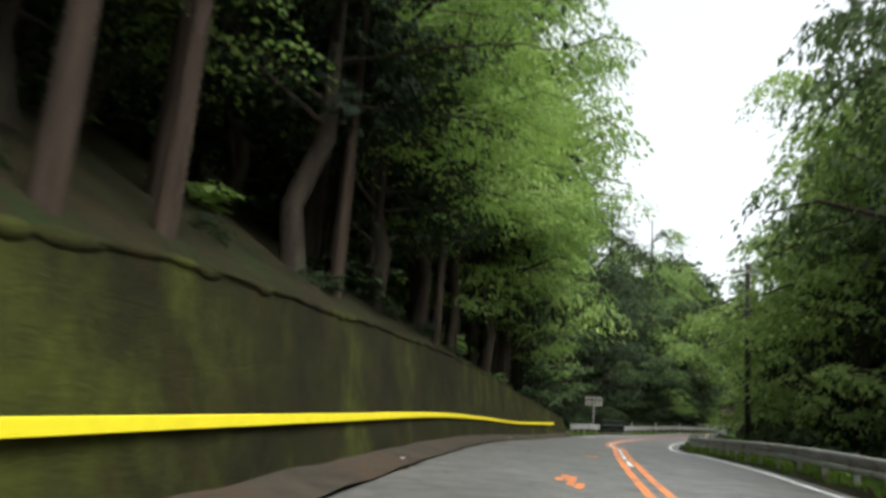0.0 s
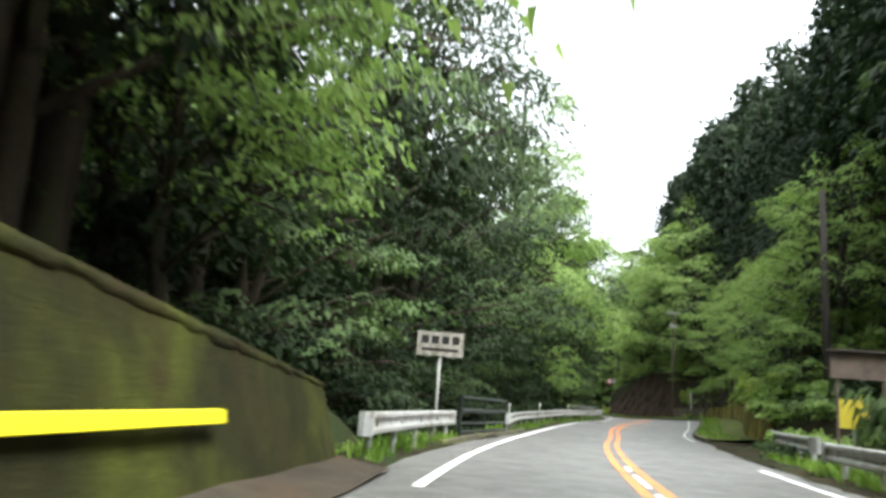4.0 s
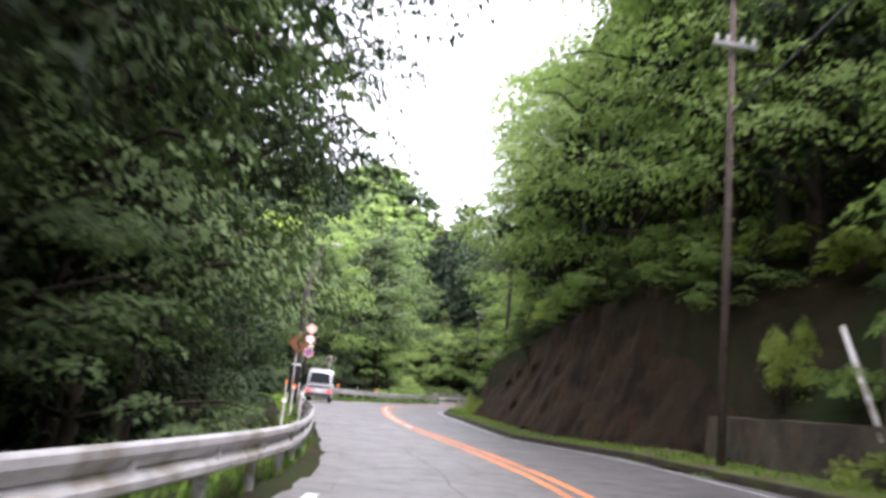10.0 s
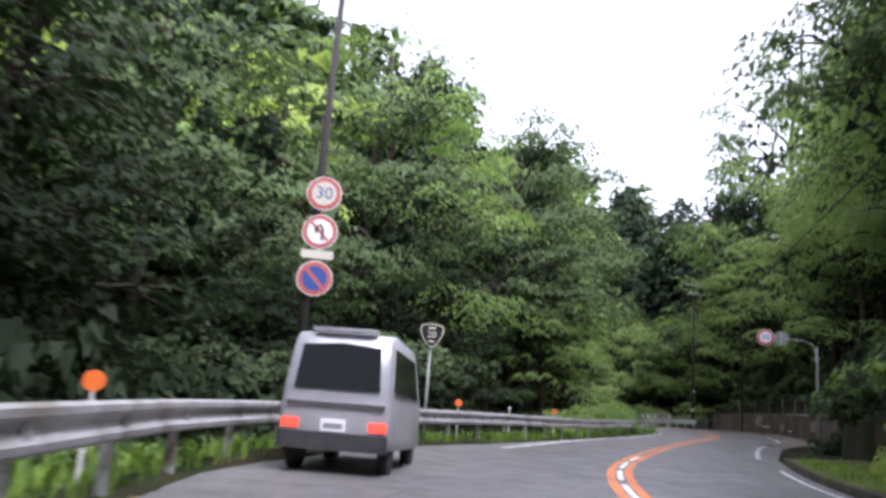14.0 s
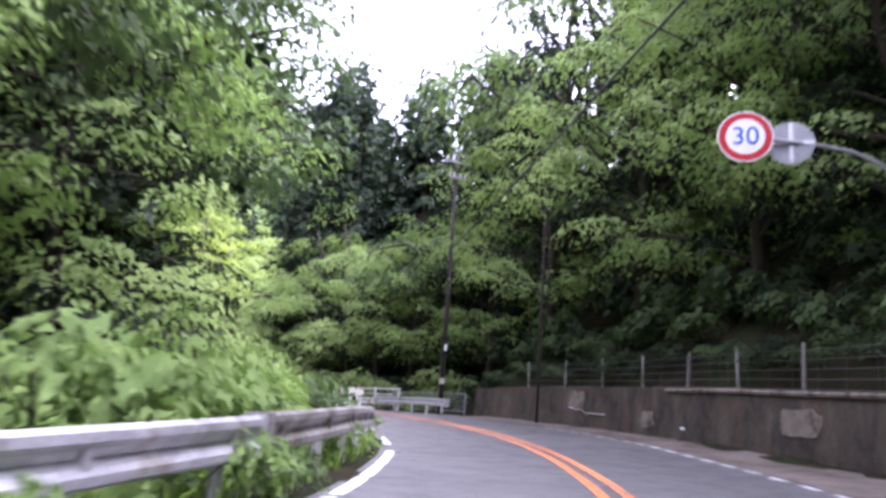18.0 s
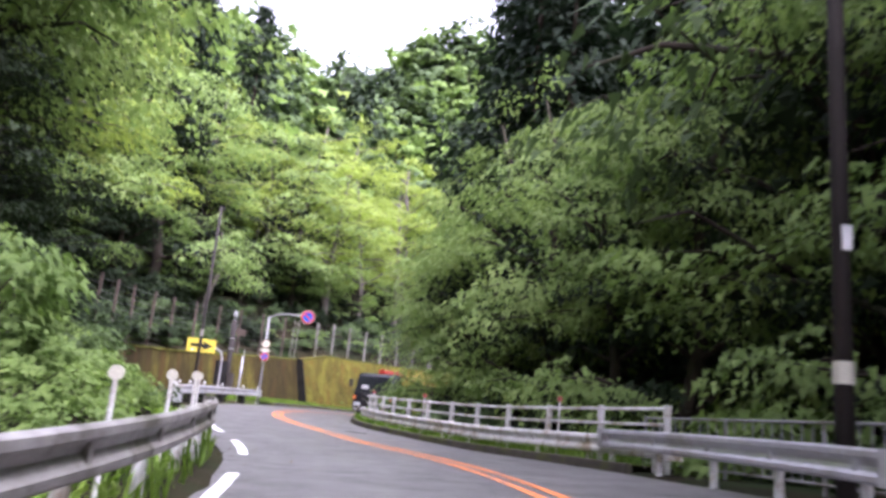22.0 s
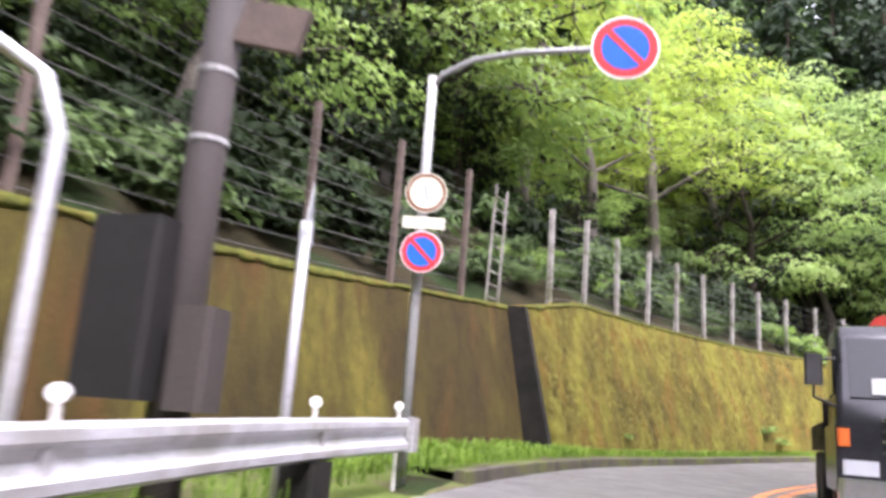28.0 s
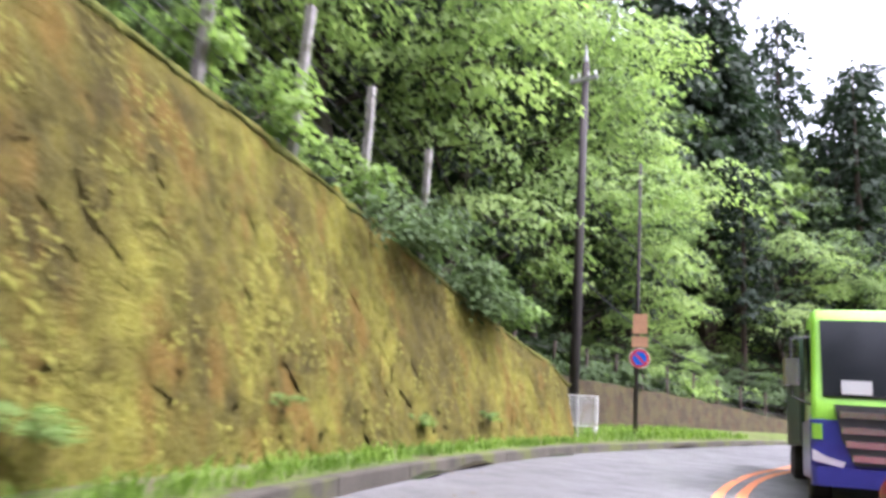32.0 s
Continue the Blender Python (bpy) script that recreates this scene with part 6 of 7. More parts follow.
def facing(s, off, h, towards_s, towards_off):
    """A pose at s, off, h whose -y looks at another place on the road."""
    a, b = at(s, off, h), at(towards_s, towards_off, 1.0)
    d = b - a
    return pose(a.x, a.y, a.z, 0, 0, math.degrees(math.atan2(d.x, -d.y)))


def local(ob, m):
    return ob.matrix_basis.inverted() @ m


def post_thing(name, s, off, height, r, material, label, category, base_h=0.0, lean=0.0, top_r=None):
    ob = thing(name, stand(s, off, base_h), label, category)
    part("pole", Build().tube([(0, 0, -0.6), (0, 0, height * 0.5), (lean, 0, height)], [r, (r + (top_r or r)) / 2, top_r or r], 12), material, ob, "", None, True)
    return ob


# overhead limit sign on the right
ob = post_thing("limit_sign", 193.0, -6.3, 5.05, 0.065, GREY_POLE, "grey pole with a curved arm holding a round 30 sign", "road sign", 0.05)
pm = ob.matrix_basis
arm = [pm.inverted() @ at(193.0, o, h) for o, h in ((-6.3, 5.0), (-6.05, 5.25), (-5.6, 5.42), (-5.1, 5.5), (-3.9, 5.57))]
part("arm", Build().tube(arm, 0.04, 8), GREY_POLE, ob, "", None, True)
round_sign(ob, 0.45, local(ob, facing(193.0, -3.75, 5.57, 172, 0)), "limit", label="round red-rimmed 30 limit sign")
back = part("sign_back", Build().disc(0.38, -0.008, 0.008), SIGN_BACK, ob, "bare grey back of a round sign", local(ob, facing(193.05, -4.55, 5.53, 172, 0)))
part("bracket", Build().box((-0.36, 0.36), (-0.03, -0.008), (-0.03, 0.03)), RAIL_NEW, back)
part("bracket", Build().box((-0.03, 0.03), (-0.034, -0.012), (-0.35, 0.35)), RAIL_NEW, back)

# overhead no-parking sign on the left
ob = post_thing("no_parking_sign", 255.3, 2.42, 4.9, 0.06, GREY_POLE, "grey pole with a curved arm holding a no-parking disc", "road sign", 0.1)
pm = ob.matrix_basis
arm = [pm.inverted() @ at(255.3, o, h) for o, h in ((2.42, 4.85), (2.3, 5.02), (1.9, 5.2), (1.3, 5.26), (0.3, 5.24))]
part("arm", Build().tube(arm, 0.04, 8), GREY_POLE, ob, "", None, True)
round_sign(ob, 0.39, local(ob, facing(255.2, 0.03, 5.19, 236, 0.6)), "noparking", label="large blue and red no-parking disc")
round_sign(ob, 0.25, local(ob, facing(255.1, 2.3, 3.42, 240, 0.6)), "faded", label="faded cream round sign")
part("small_plate", Build().box((-0.25, 0.25), (-0.006, 0.006), (-0.07, 0.07)), SIGN_DULL, ob, "cream plate with unreadable lettering", local(ob, facing(255.1, 2.3, 3.05, 240, 0.6)))
round_sign(ob, 0.25, local(ob, facing(255.1, 2.3, 2.7, 240, 0.6)), "noparking", label="small blue and red no-parking disc")

# street lamp with three signs at the outside of the bend
ob = post_thing("street_lamp", 157.9, 3.75, 9.3, 0.085, POLE, "dark brown street lamp pole with three round signs", "street lamp", 0.0, 0.0, 0.05)
pm = ob.matrix_basis
part("arm", Build().tube([pm.inverted() @ at(157.9, o, h) for o, h in ((3.75, 9.25), (3.6, 9.5), (3.1, 9.62))], 0.03, 7), POLE, ob)
head = part("lamp_head", Build().loft([[Vector((x * w, y * 0.13, z * 0.07)) for y, z in ((-1, 0), (-0.6, 0.8), (0.6, 0.8), (1, 0), (0.7, -0.6), (-0.7, -0.6))] for x, w in ((0.0, 1), (0.3, 1), (0.75, 1))]), GREY_POLE, ob, "grey lamp head", local(ob, stand(157.9, 3.15, 9.62, 0)))
for h, k, red, blue in ((4.25, "limit", SIGN_RED_DULL, SIGN_NAVY), (3.6, "turn", SIGN_RED_DULL, None), (2.82, "noparking", SIGN_RED_DULL, SIGN_NAVY)):
    round_sign(ob, 0.29, local(ob, facing(157.8, 3.62, h, 140, 0)), k, red, blue)
part("small_plate", Build().box((-0.26, 0.26), (-0.006, 0.006), (-0.07, 0.07)), SIGN_DULL, ob, "small plate with unreadable lettering", local(ob, facing(157.8, 3.62, 3.22, 140, 0)))

# winding-road warning diamond
ob = post_thing("warning_sign", 141.0, 2.85, 2.9, 0.04, GREY_POLE, "faded amber diamond warning sign, darkened for shade, with a black winding arrow", "road sign", 0.0)
m = local(ob, facing(140.9, 2.8, 2.62, 128, 0))
d = 0.45
pl = part("sign_plate", Build().plate([(0, -d), (d, 0), (0, d), (-d, 0)], -0.006, 0.006), SIGN_AMBER, ob, "faded amber plate, darkened for shade", m)
part("border", Build().loft([[Vector((x, -0.009, z)) for x, z in ((0, -q), (q, 0), (0, q), (-q, 0))] for q in (d * 0.93, d * 0.88)], False), SIGN_BLACK, pl)
part("arrow", Build().tube([(0.02, -0.012, -0.24), (0.06, -0.012, -0.12), (-0.06, -0.012, -0.02), (-0.02, -0.012, 0.08), (0.05, -0.012, 0.16)], 0.035, 6), SIGN_BLACK, pl)
part("arrow_head", Build().plate([(-0.03, 0.14), (0.12, 0.12), (0.08, 0.27)], -0.014, -0.008), SIGN_BLACK, pl)

# route shield
ob = post_thing("route_sign", 165.5, 3.85, 2.6, 0.035, GREY_POLE, "dark shield-shaped route sign with a pale border and number 20", "road sign", 0.0)
m = local(ob, facing(165.4, 3.8, 2.72, 156, 0))
sh = [(-0.27, 0.27), (0.0, 0.31), (0.27, 0.27), (0.31, 0.18), (0.28, 0.0), (0.16, -0.2), (0.05, -0.3), (-0.05, -0.3), (-0.16, -0.2), (-0.28, 0.0), (-0.31, 0.18)]
pl = part("sign_plate", Build().plate(sh, -0.006, 0.006), SIGN_DULL, ob, "pale border plate", m)
part("field", Build().plate([(x * 0.91, z * 0.91) for x, z in sh], -0.010, -0.006), SIGN_BLACK, pl)
words("20", 0.24, SIGN_DULL, pl, pose(0, -0.014, 0.02))
part("lettering_bar", Build().box((-0.1, 0.1), (-0.014, -0.010), (0.17, 0.215)), SIGN_DULL, pl)
part("lettering_bar", Build().box((-0.08, 0.08), (-0.014, -0.010), (-0.17, -0.135)), SIGN_DULL, pl)

# arrow board on its bent pole
ob = thing("arrow_board", stand(249.7, 2.75, 0.1), "yellow board with a black arrow on a bent white pole", "road sign")
pm = ob.matrix_basis.inverted()
part("pole", Build().tube([pm @ at(249.9, 2.5, h) for h in (-0.3, 1.2, 2.2)] + [pm @ at(249.85, 2.6, 2.5), pm @ at(249.75, 2.85, 2.66), pm @ at(249.6, 3.2, 2.68)], 0.045, 9), RAIL_NEW, ob, "", None, True)
m = local(ob, facing(249.25, 3.4, 2.68, 236, 0.4))
pl = part("sign_plate", Build().box((-0.69, 0.69), (-0.008, 0.008), (-0.33, 0.33)), SIGN_YELLOW, ob, "dirty yellow plate", m)
part("arrow", Build().plate([(-0.53, -0.08), (0.08, -0.08), (0.08, -0.21), (0.56, 0.0), (0.08, 0.21), (0.08, 0.08), (-0.53, 0.08)], -0.014, -0.008), SIGN_BLACK, pl)

# signs beyond the wall, on a pole of their own
ob = post_thing("sign_pole", 297.6, 3.55, 8.6, 0.07, POLE, "thin brown pole with faded orange plates and a no-parking disc", "road sign", 0.15, 0.0, 0.05)
for h, w, q in ((3.55, 0.22, 0.3), (3.0, 0.24, 0.16)):
    part("sign_plate", Build().box((-w, w), (-0.006, 0.006), (-q, q)), SIGN_PEACH, ob, "faded orange plate with unreadable lettering", local(ob, facing(297.5, 3.42, h, 280, 0)))
round_sign(ob, 0.3, local(ob, facing(297.5, 3.42, 2.5, 280, 0)), "noparking")

# name board before the bridge
ob = post_thing("name_board", 64.3, 2.95, 2.3, 0.04, GREY_POLE, "weathered grey board with a row of dark unreadable characters", "sign board", -0.1)
m = local(ob, facing(64.2, 2.95, 2.5, 40, 0.5))
pl = part("sign_plate", Build().box((-0.64, 0.64), (-0.01, 0.01), (-0.33, 0.33), None), CONC_POST, ob, "weathered grey plate", m)
for k in range(4):
    part("lettering_bar", Build().box((-0.52 + 0.28 * k, -0.32 + 0.28 * k), (-0.014, -0.010), (0.0, 0.22)), SIGN_BLACK, pl)
part("lettering_bar", Build().box((-0.5, 0.5), (-0.014, -0.010), (-0.2, -0.12)), SIGN_BLACK, pl)


# notice board and yellow panel by the far rail
ob = thing("notice_board", stand(61.8, -7.0, -0.2), "dark brown notice board on two thin posts behind the rail", "notice board")
for x in (-0.5, 0.5):
    part("post", Build().tube([(x, 0.03, -0.6), (x, 0.03, 2.85)], 0.035, 7), RUST_POST, ob)
part("board", Build().box((-0.65, 0.65), (-0.03, 0.0), (2.25, 2.85), None, 0.01), RUST_POST, ob)
part("roof", Build().box((-0.72, 0.72), (-0.14, 0.1), (2.86, 2.9)), POLE, ob)
ob = thing("yellow_panel", stand(63.8, -7.5, -0.2), "small yellow panel on a low post among the weeds", "sign board")
part("post", Build().tube([(0, 0.02, -0.6), (0, 0.02, 1.8)], 0.03, 7), GREY_POLE, ob)
part("panel", Build().box((-0.4, 0.4), (-0.012, 0.0), (1.15, 1.85)), SIGN_YELLOW, ob)


# ---- reflectors on posts ----
def reflector(s, off, h, colour, r=0.075, label="", post=WHITE_PAINT, face=None):
    ob = thing("delineator", stand(s, off, 0.0), label, "reflector", "road delineators")
    part("post", Build().tube([(0, 0, -0.2), (0, 0, h - r * 0.6)], 0.022, 7), post, ob)
    part("reflector", Build().disc(r, -0.02, 0.02, 18), colour, ob, "", local(ob, facing(s, off, h, s - 14, 0)))
    return ob


for s, o, h in ((147.8, 3.2, 0.98), (152.8, 4.1, 0.98), (167.4, 3.6, 1.06), (176.0, 2.95, 1.0), (140.8, 2.75, 0.95)):
    reflector(s, o, h, ORANGE, 0.10, "large round orange reflector on a post behind the rail")
for s, o, h in ((145.8, 2.9, 1.02), (150.6, 3.8, 1.02), (164.5, 4.1, 1.02), (171.6, 3.3, 1.02), (75.5, 2.0, 1.0), (84.5, 2.4, 1.0), (93, 2.8, 1.0), (122.6, 2.4, 1.0), (131.0, 2.35, 1.0), (137.1, 2.65, 0.98)):
    reflector(s, o, h, SIGN_WHITE, 0.045, "small round white reflector on a post behind the rail")
for s in np.arange(199.5, 223, 2.6):
    reflector(s, float(table(L_RAIL, s)) + 0.28, 1.08, SIGN_DULL, 0.06, "cream round reflector on a white post behind the grimy rail")
for s in (231.6, 235.5, 238.5, 241.2, 244.0, 247.0, 250.0, 253.0, 254.9):
    reflector(s, float(table(L_RAIL, s)) + 0.13, 0.92, SIGN_WHITE, 0.05, "round white reflector on top of the clean rail")
for s in (224.5, 233.0, 240.5):
    reflector(s, float(table(B_RAIL, s)) - 0.05, 1.32, SIGN_RED_DULL, 0.06, "dull red reflector above the white railing")

# ---- poles and cables ----
def crossarm(ob, z, w, turn=0.0):
    a = part("crossarm", Build().box((-w, w), (-0.045, 0.045), (-0.05, 0.05), pose(0, -0.12, z, 0, 0, turn)), GREY_POLE, ob)
    for x in (-w * 0.85, -w * 0.35, w * 0.35, w * 0.85):
        part("insulator", Build().loft([[Vector((q * math.cos(t), q * math.sin(t), h)) for t in np.linspace(0, 6.283, 8, False)] for q, h in ((0.03, 0), (0.05, 0.04), (0.03, 0.08), (0.05, 0.12), (0.02, 0.17))]), WHITE_PAINT, a, "white insulator", pose(0, -0.12, z + 0.05, 0, 0, turn) @ pose(x, 0, 0))


poles = {}
ob = post_thing("utility_pole", 124.4, -6.1, 10.4, 0.09, RUST_POST, "slim brown utility pole with a crossarm beside the rock cut", "utility pole", 0.3, 0, 0.07)
crossarm(ob, 10.2, 0.7)
crossarm(ob, 8.9, 0.5)
ob = post_thing("utility_pole", 143.8, 2.95, 6.4, 0.17, POLE, "dark brown utility pole with a black cabinet and a white label", "utility pole", -0.2, 0, 0.14)
cab = part("cabinet", Build().box((-0.24, 0.2), (-0.42, -0.16), (0.9, 1.95), None, 0.03), SIGN_BLACK, ob, "black steel cabinet")
part("label_plate", Build().box((-0.18, 0.18), (-0.425, -0.42), (1.98, 2.04)), SIGN_WHITE, cab, "white label with unreadable lettering")
part("brace", Build().tube([(-0.1, -0.1, 4.5), (-0.75, -0.1, 5.15)], 0.05, 6), POLE, ob)
part("brace", Build().tube([(-0.1, -0.1, 5.2), (-0.75, -0.1, 5.2)], 0.04, 6), POLE, ob)
part("cap", Build().tube([(0, 0, 6.38), (0, 0, 6.55)], [0.15, 0.11], 12), SIGN_BLACK, ob)
ob = post_thing("utility_pole", 216.8, -5.15, 12.7, 0.11, POLE, "dark brown utility pole with pale labels behind the bright rail", "utility pole", 0.0, 0, 0.085)
part("band", Build().tube([(0, 0, 1.4), (0, 0, 1.66)], 0.118, 12, False), SIGN_DULL, ob, "cream band")
part("label_plate", Build().box((-0.06, 0.06), (-0.13, -0.105), (2.95, 3.25)), SIGN_WHITE, ob, "white label with unreadable lettering")
crossarm(ob, 12.3, 0.75)
crossarm(ob, 11.5, 0.5)
post_thing("utility_pole", 210.9, -6.35, 9.6, 0.06, POLE, "thin dark pole at the foot of the stained wall", "utility pole", 0.0, 0, 0.05)
ob = post_thing("utility_pole", 245.8, 2.5, 9.0, 0.072, POLE, "slim brown pole with a pale band behind the clean rail", "utility pole", 0.0, 0, 0.062)
part("band", Build().tube([(0, 0, 2.95), (0, 0, 3.25)], 0.076, 12, False), CONC_POST, ob, "pale band")
part("spotlight", Build().tube([(-0.3, -0.2, 2.3), (-0.2, -0.14, 2.33)], [0.045, 0.02], 10), SIGN_WHITE, ob, "small white lamp")
ob = post_thing("utility_pole", 251.6, 2.75, 4.3, 0.16, POLE, "thick brown pole with a black cabinet and a silver dome", "utility pole", 0.0, 0, 0.14)
part("dome", Build().loft([[Vector((q * math.cos(t), q * math.sin(t), h)) for t in np.linspace(0, 6.283, 14, False)] for q, h in ((0.07, 4.28), (0.07, 4.45), (0.11, 4.47), (0.11, 4.56), (0.085, 4.62), (0.10, 4.64), (0.09, 4.72), (0.04, 4.78))]), RAIL_NEW, ob, "silver dome cap", None, True)
part("cabinet", Build().box((-0.55, 0.0), (-0.42, -0.14), (0.85, 2.1), None, 0.03), SIGN_BLACK, ob, "black steel cabinet")
part("meter_box", Build().box((0.1, 0.4), (-0.3, 0.0), (0.8, 1.5), None, 0.03), POLE, ob, "rusty brown box")
part("board", Build().box((-0.75, -0.2), (-0.06, 0.02), (3.5, 3.85), pose(0, 0, 0, 0, 14, 0)), RUST_POST, ob, "brown weathered board")
part("strap", Build().tube([(0, 0, 2.75), (0, 0, 2.79)], 0.158, 12, False), GREY_POLE, ob)
part("strap", Build().tube([(0, 0, 3.3), (0, 0, 3.34)], 0.153, 12, False), GREY_POLE, ob)
ob = post_thing("mirror_pole", 252.9, 2.55, 2.45, 0.05, RAIL_NEW, "white pole with the dark back of a triangular sign", "road sign", 0.05)
part("sign_back", Build().plate([(-0.3, -0.2), (0.3, -0.2), (0.0, 0.34)], -0.01, 0.0), SIGN_BACK, ob, "dark grey sign back", pose(0, 0.06, 2.5, 0, 0, 109))
ob = post_thing("utility_pole", 294.6, 4.1, 11.0, 0.15, POLE, "brown utility pole with insulators beside the wall's end", "utility pole", 0.1, 0, 0.11)
crossarm(ob, 10.4, 0.45)
part("arrester", Build().tube([(0, 0, 10.9), (0, 0, 11.6)], [0.1, 0.02], 8), GREY_POLE, ob, "pale spike at the top")
ob = post_thing("utility_pole", 72.5, -9.3, 8.8, 0.15, POLE, "dark utility pole among shrubs on the far side", "utility pole", 0.6, 0, 0.11)
part("board", Build().box((-1.0, -0.15), (-0.05, 0.0), (0.5, 1.15)), SIGN_BLACK, ob, "dark notice board", pose(0, 0, 0.3, 0, 0, -10))
ob = post_thing("utility_pole", 38.5, -7.6, 9.0, 0.14, POLE, "dark utility pole with a pale band among the trees", "utility pole", -0.3, 0, 0.11)
crossarm(ob, 8.6, 0.7)


def cable(a, b, sag, r=0.014, label="black overhead cable between the poles"):
    pts = [a.lerp(b, f) - Vector((0, 0, sag * 4 * f * (1 - f))) for f in np.linspace(0, 1, 14)]
    me = Build().tube(pts, r, 5).mesh("overhead_cable", CABLE, True)
    return tagged(new("overhead_cable", me), label, "cable", "overhead cables")


for d in (-0.5, 0.0, 0.5):
    cable(at(124.4, -6.1 + d, 10.55), at(72.5, -9.3 + d, 9.4), 0.5)
    cable(at(124.4, -6.1 + d, 10.55), at(170, -8.0 + d, 10.5), 0.6)
    cable(at(216.8, -5.15 + d * 0.8, 12.5), at(170, -8.0 + d, 10.5), 0.5)
cable(at(216.8, -5.05, 7.8), at(170, -7.9, 9.0), 0.35, 0.03, "thick black overhead cable between the poles")
cable(at(124.4, -6.1, 7.6), at(72.5, -9.3, 5.6), 0.5, 0.025, "thick black overhead cable between the poles")
cable(at(294.6, 4.1, 7.0), at(309, 5, 5.2), 0.3, 0.02)
cable(at(294.6, 4.1, 4.6), at(309, 5.5, 3.0), 0.4, 0.02)
cable(at(294.6, 4.1, 10.5), at(245.8, 2.6, 9.0), 0.5)
tagged(post_thing("utility_pole", 170, -8.0, 10.8, 0.14, POLE, "dark utility pole deep among the trees", "utility pole", 0.6), category="utility pole")


# ---- vehicles standing on the road ----
VAN_PAINT = surface("silver_van_paint", (0.36, 0.36, 0.37), (0.46, 0.46, 0.47), 1.5, 50, 0.3, 0.35, 0.03, 0.002)
BLACK_PAINT = surface("black_truck_paint", (0.012, 0.012, 0.014), (0.03, 0.03, 0.034), 1.5, 50, 0.22, 0.1, 0.03, 0.002)
RED_PAINT = surface("dark_red_car_paint", (0.20, 0.015, 0.02), (0.28, 0.025, 0.03), 1.5, 50, 0.22, 0.2, 0.03, 0.002)
LIME_PAINT = surface("lime_green_truck_paint", (0.20, 0.46, 0.03), (0.28, 0.58, 0.05), 1.5, 50, 0.28, 0.1, 0.03, 0.002)
NAVY_PAINT = surface("navy_blue_truck_paint", (0.03, 0.035, 0.20), (0.045, 0.05, 0.27), 1.5, 50, 0.28, 0.1, 0.03, 0.002)
BED_PAINT = surface("dark_green_dump_body", (0.03, 0.06, 0.035), (0.06, 0.10, 0.06), 1.5, 40, 0.5, 0.1, 0.1, 0.004, None, (0.10, 0.09, 0.07), 1.2)
CHROME = flat("dull_chrome", (0.6, 0.6, 0.6), 0.2, 0.9, 0.15)
GLASS = flat("dark_car_glass", (0.018, 0.02, 0.022), 0.06, 0.0, 0.1)
TYRE = surface("tyre_rubber", (0.012, 0.012, 0.012), (0.03, 0.03, 0.03), 6, 60, 0.85)
PLASTIC = surface("black_plastic", (0.02, 0.02, 0.02), (0.04, 0.04, 0.04), 4, 60, 0.6)
CRANE_RED = flat("crane_red", (0.6, 0.06, 0.04), 0.4, 0, 0.2)
TAIL = glowing("lit_tail_lamp", (0.9, 0.06, 0.03), 0.8)
LAMP = flat("headlamp_glass", (0.75, 0.77, 0.8), 0.1, 0.3, 0.1)


def hull(profile, half, tumble=0.0, knee=1.0, inset=0.05):
    """A body skinned across from a side outline of (y, z), narrowing above the knee."""
    cy = sum(p[0] for p in profile) / len(profile)
    cz = sum(p[1] for p in profile) / len(profile)
    rings = []
    for x, k in ((-half, 0.955), (-half + inset, 0.99), (-half * 0.5, 1.0), (half * 0.5, 1.0), (half - inset, 0.99), (half, 0.955)):
        rings.append([Vector((x * (1 - tumble * max(0.0, z - knee)), cy + (y - cy) * k, cz + (z - cz) * k)) for y, z in profile])
    return Build().loft(rings)


def wheel(parent, x, y, r, w):
    ob = part("wheel", Build().loft([[Vector((x + dx, y + q * math.cos(a), r + q * math.sin(a))) for a in np.linspace(0, 6.283, 20, False)] for dx, q in ((-w / 2, r * 0.62), (-w / 2, r * 0.95), (-w * 0.35, r), (w * 0.35, r), (w / 2, r * 0.95), (w / 2, r * 0.62))]), TYRE, parent, "", None, True)
    part("rim", Build().loft([[Vector((x + dx, y + q * math.cos(a), r + q * math.sin(a))) for a in np.linspace(0, 6.283, 14, False)] for dx, q in ((-w * 0.47, r * 0.6), (w * 0.47, r * 0.6))]), CHROME, ob)


def plate_at(parent, x, y, z, w=0.33, h=0.165, front=True):
    ob = part("number_plate", Build().box((x - w / 2, x + w / 2), (y - 0.012, y), (z - h / 2, z + h / 2)), SIGN_WHITE, parent, "white number plate")
    part("lettering_bar", Build().box((x - w * 0.38, x + w * 0.38), (y - 0.015, y - 0.012), (z - h * 0.3, z + h * 0.12)), SIGN_BACK, ob)


van = thing("van", stand(156.0, 2.55, 0.0, 1.0), "silver compact box van with lit tail lamps seen from behind", "van")
part("body", hull([(0.05, 0.32), (0.0, 0.5), (0.0, 0.98), (0.05, 1.35), (0.13, 1.72), (0.24, 1.84), (0.6, 1.89), (2.3, 1.88), (2.65, 1.8), (3.12, 1.12), (3.33, 0.95), (3.38, 0.6), (3.34, 0.32)], 0.735, 0.11), VAN_PAINT, van, "", None, True)
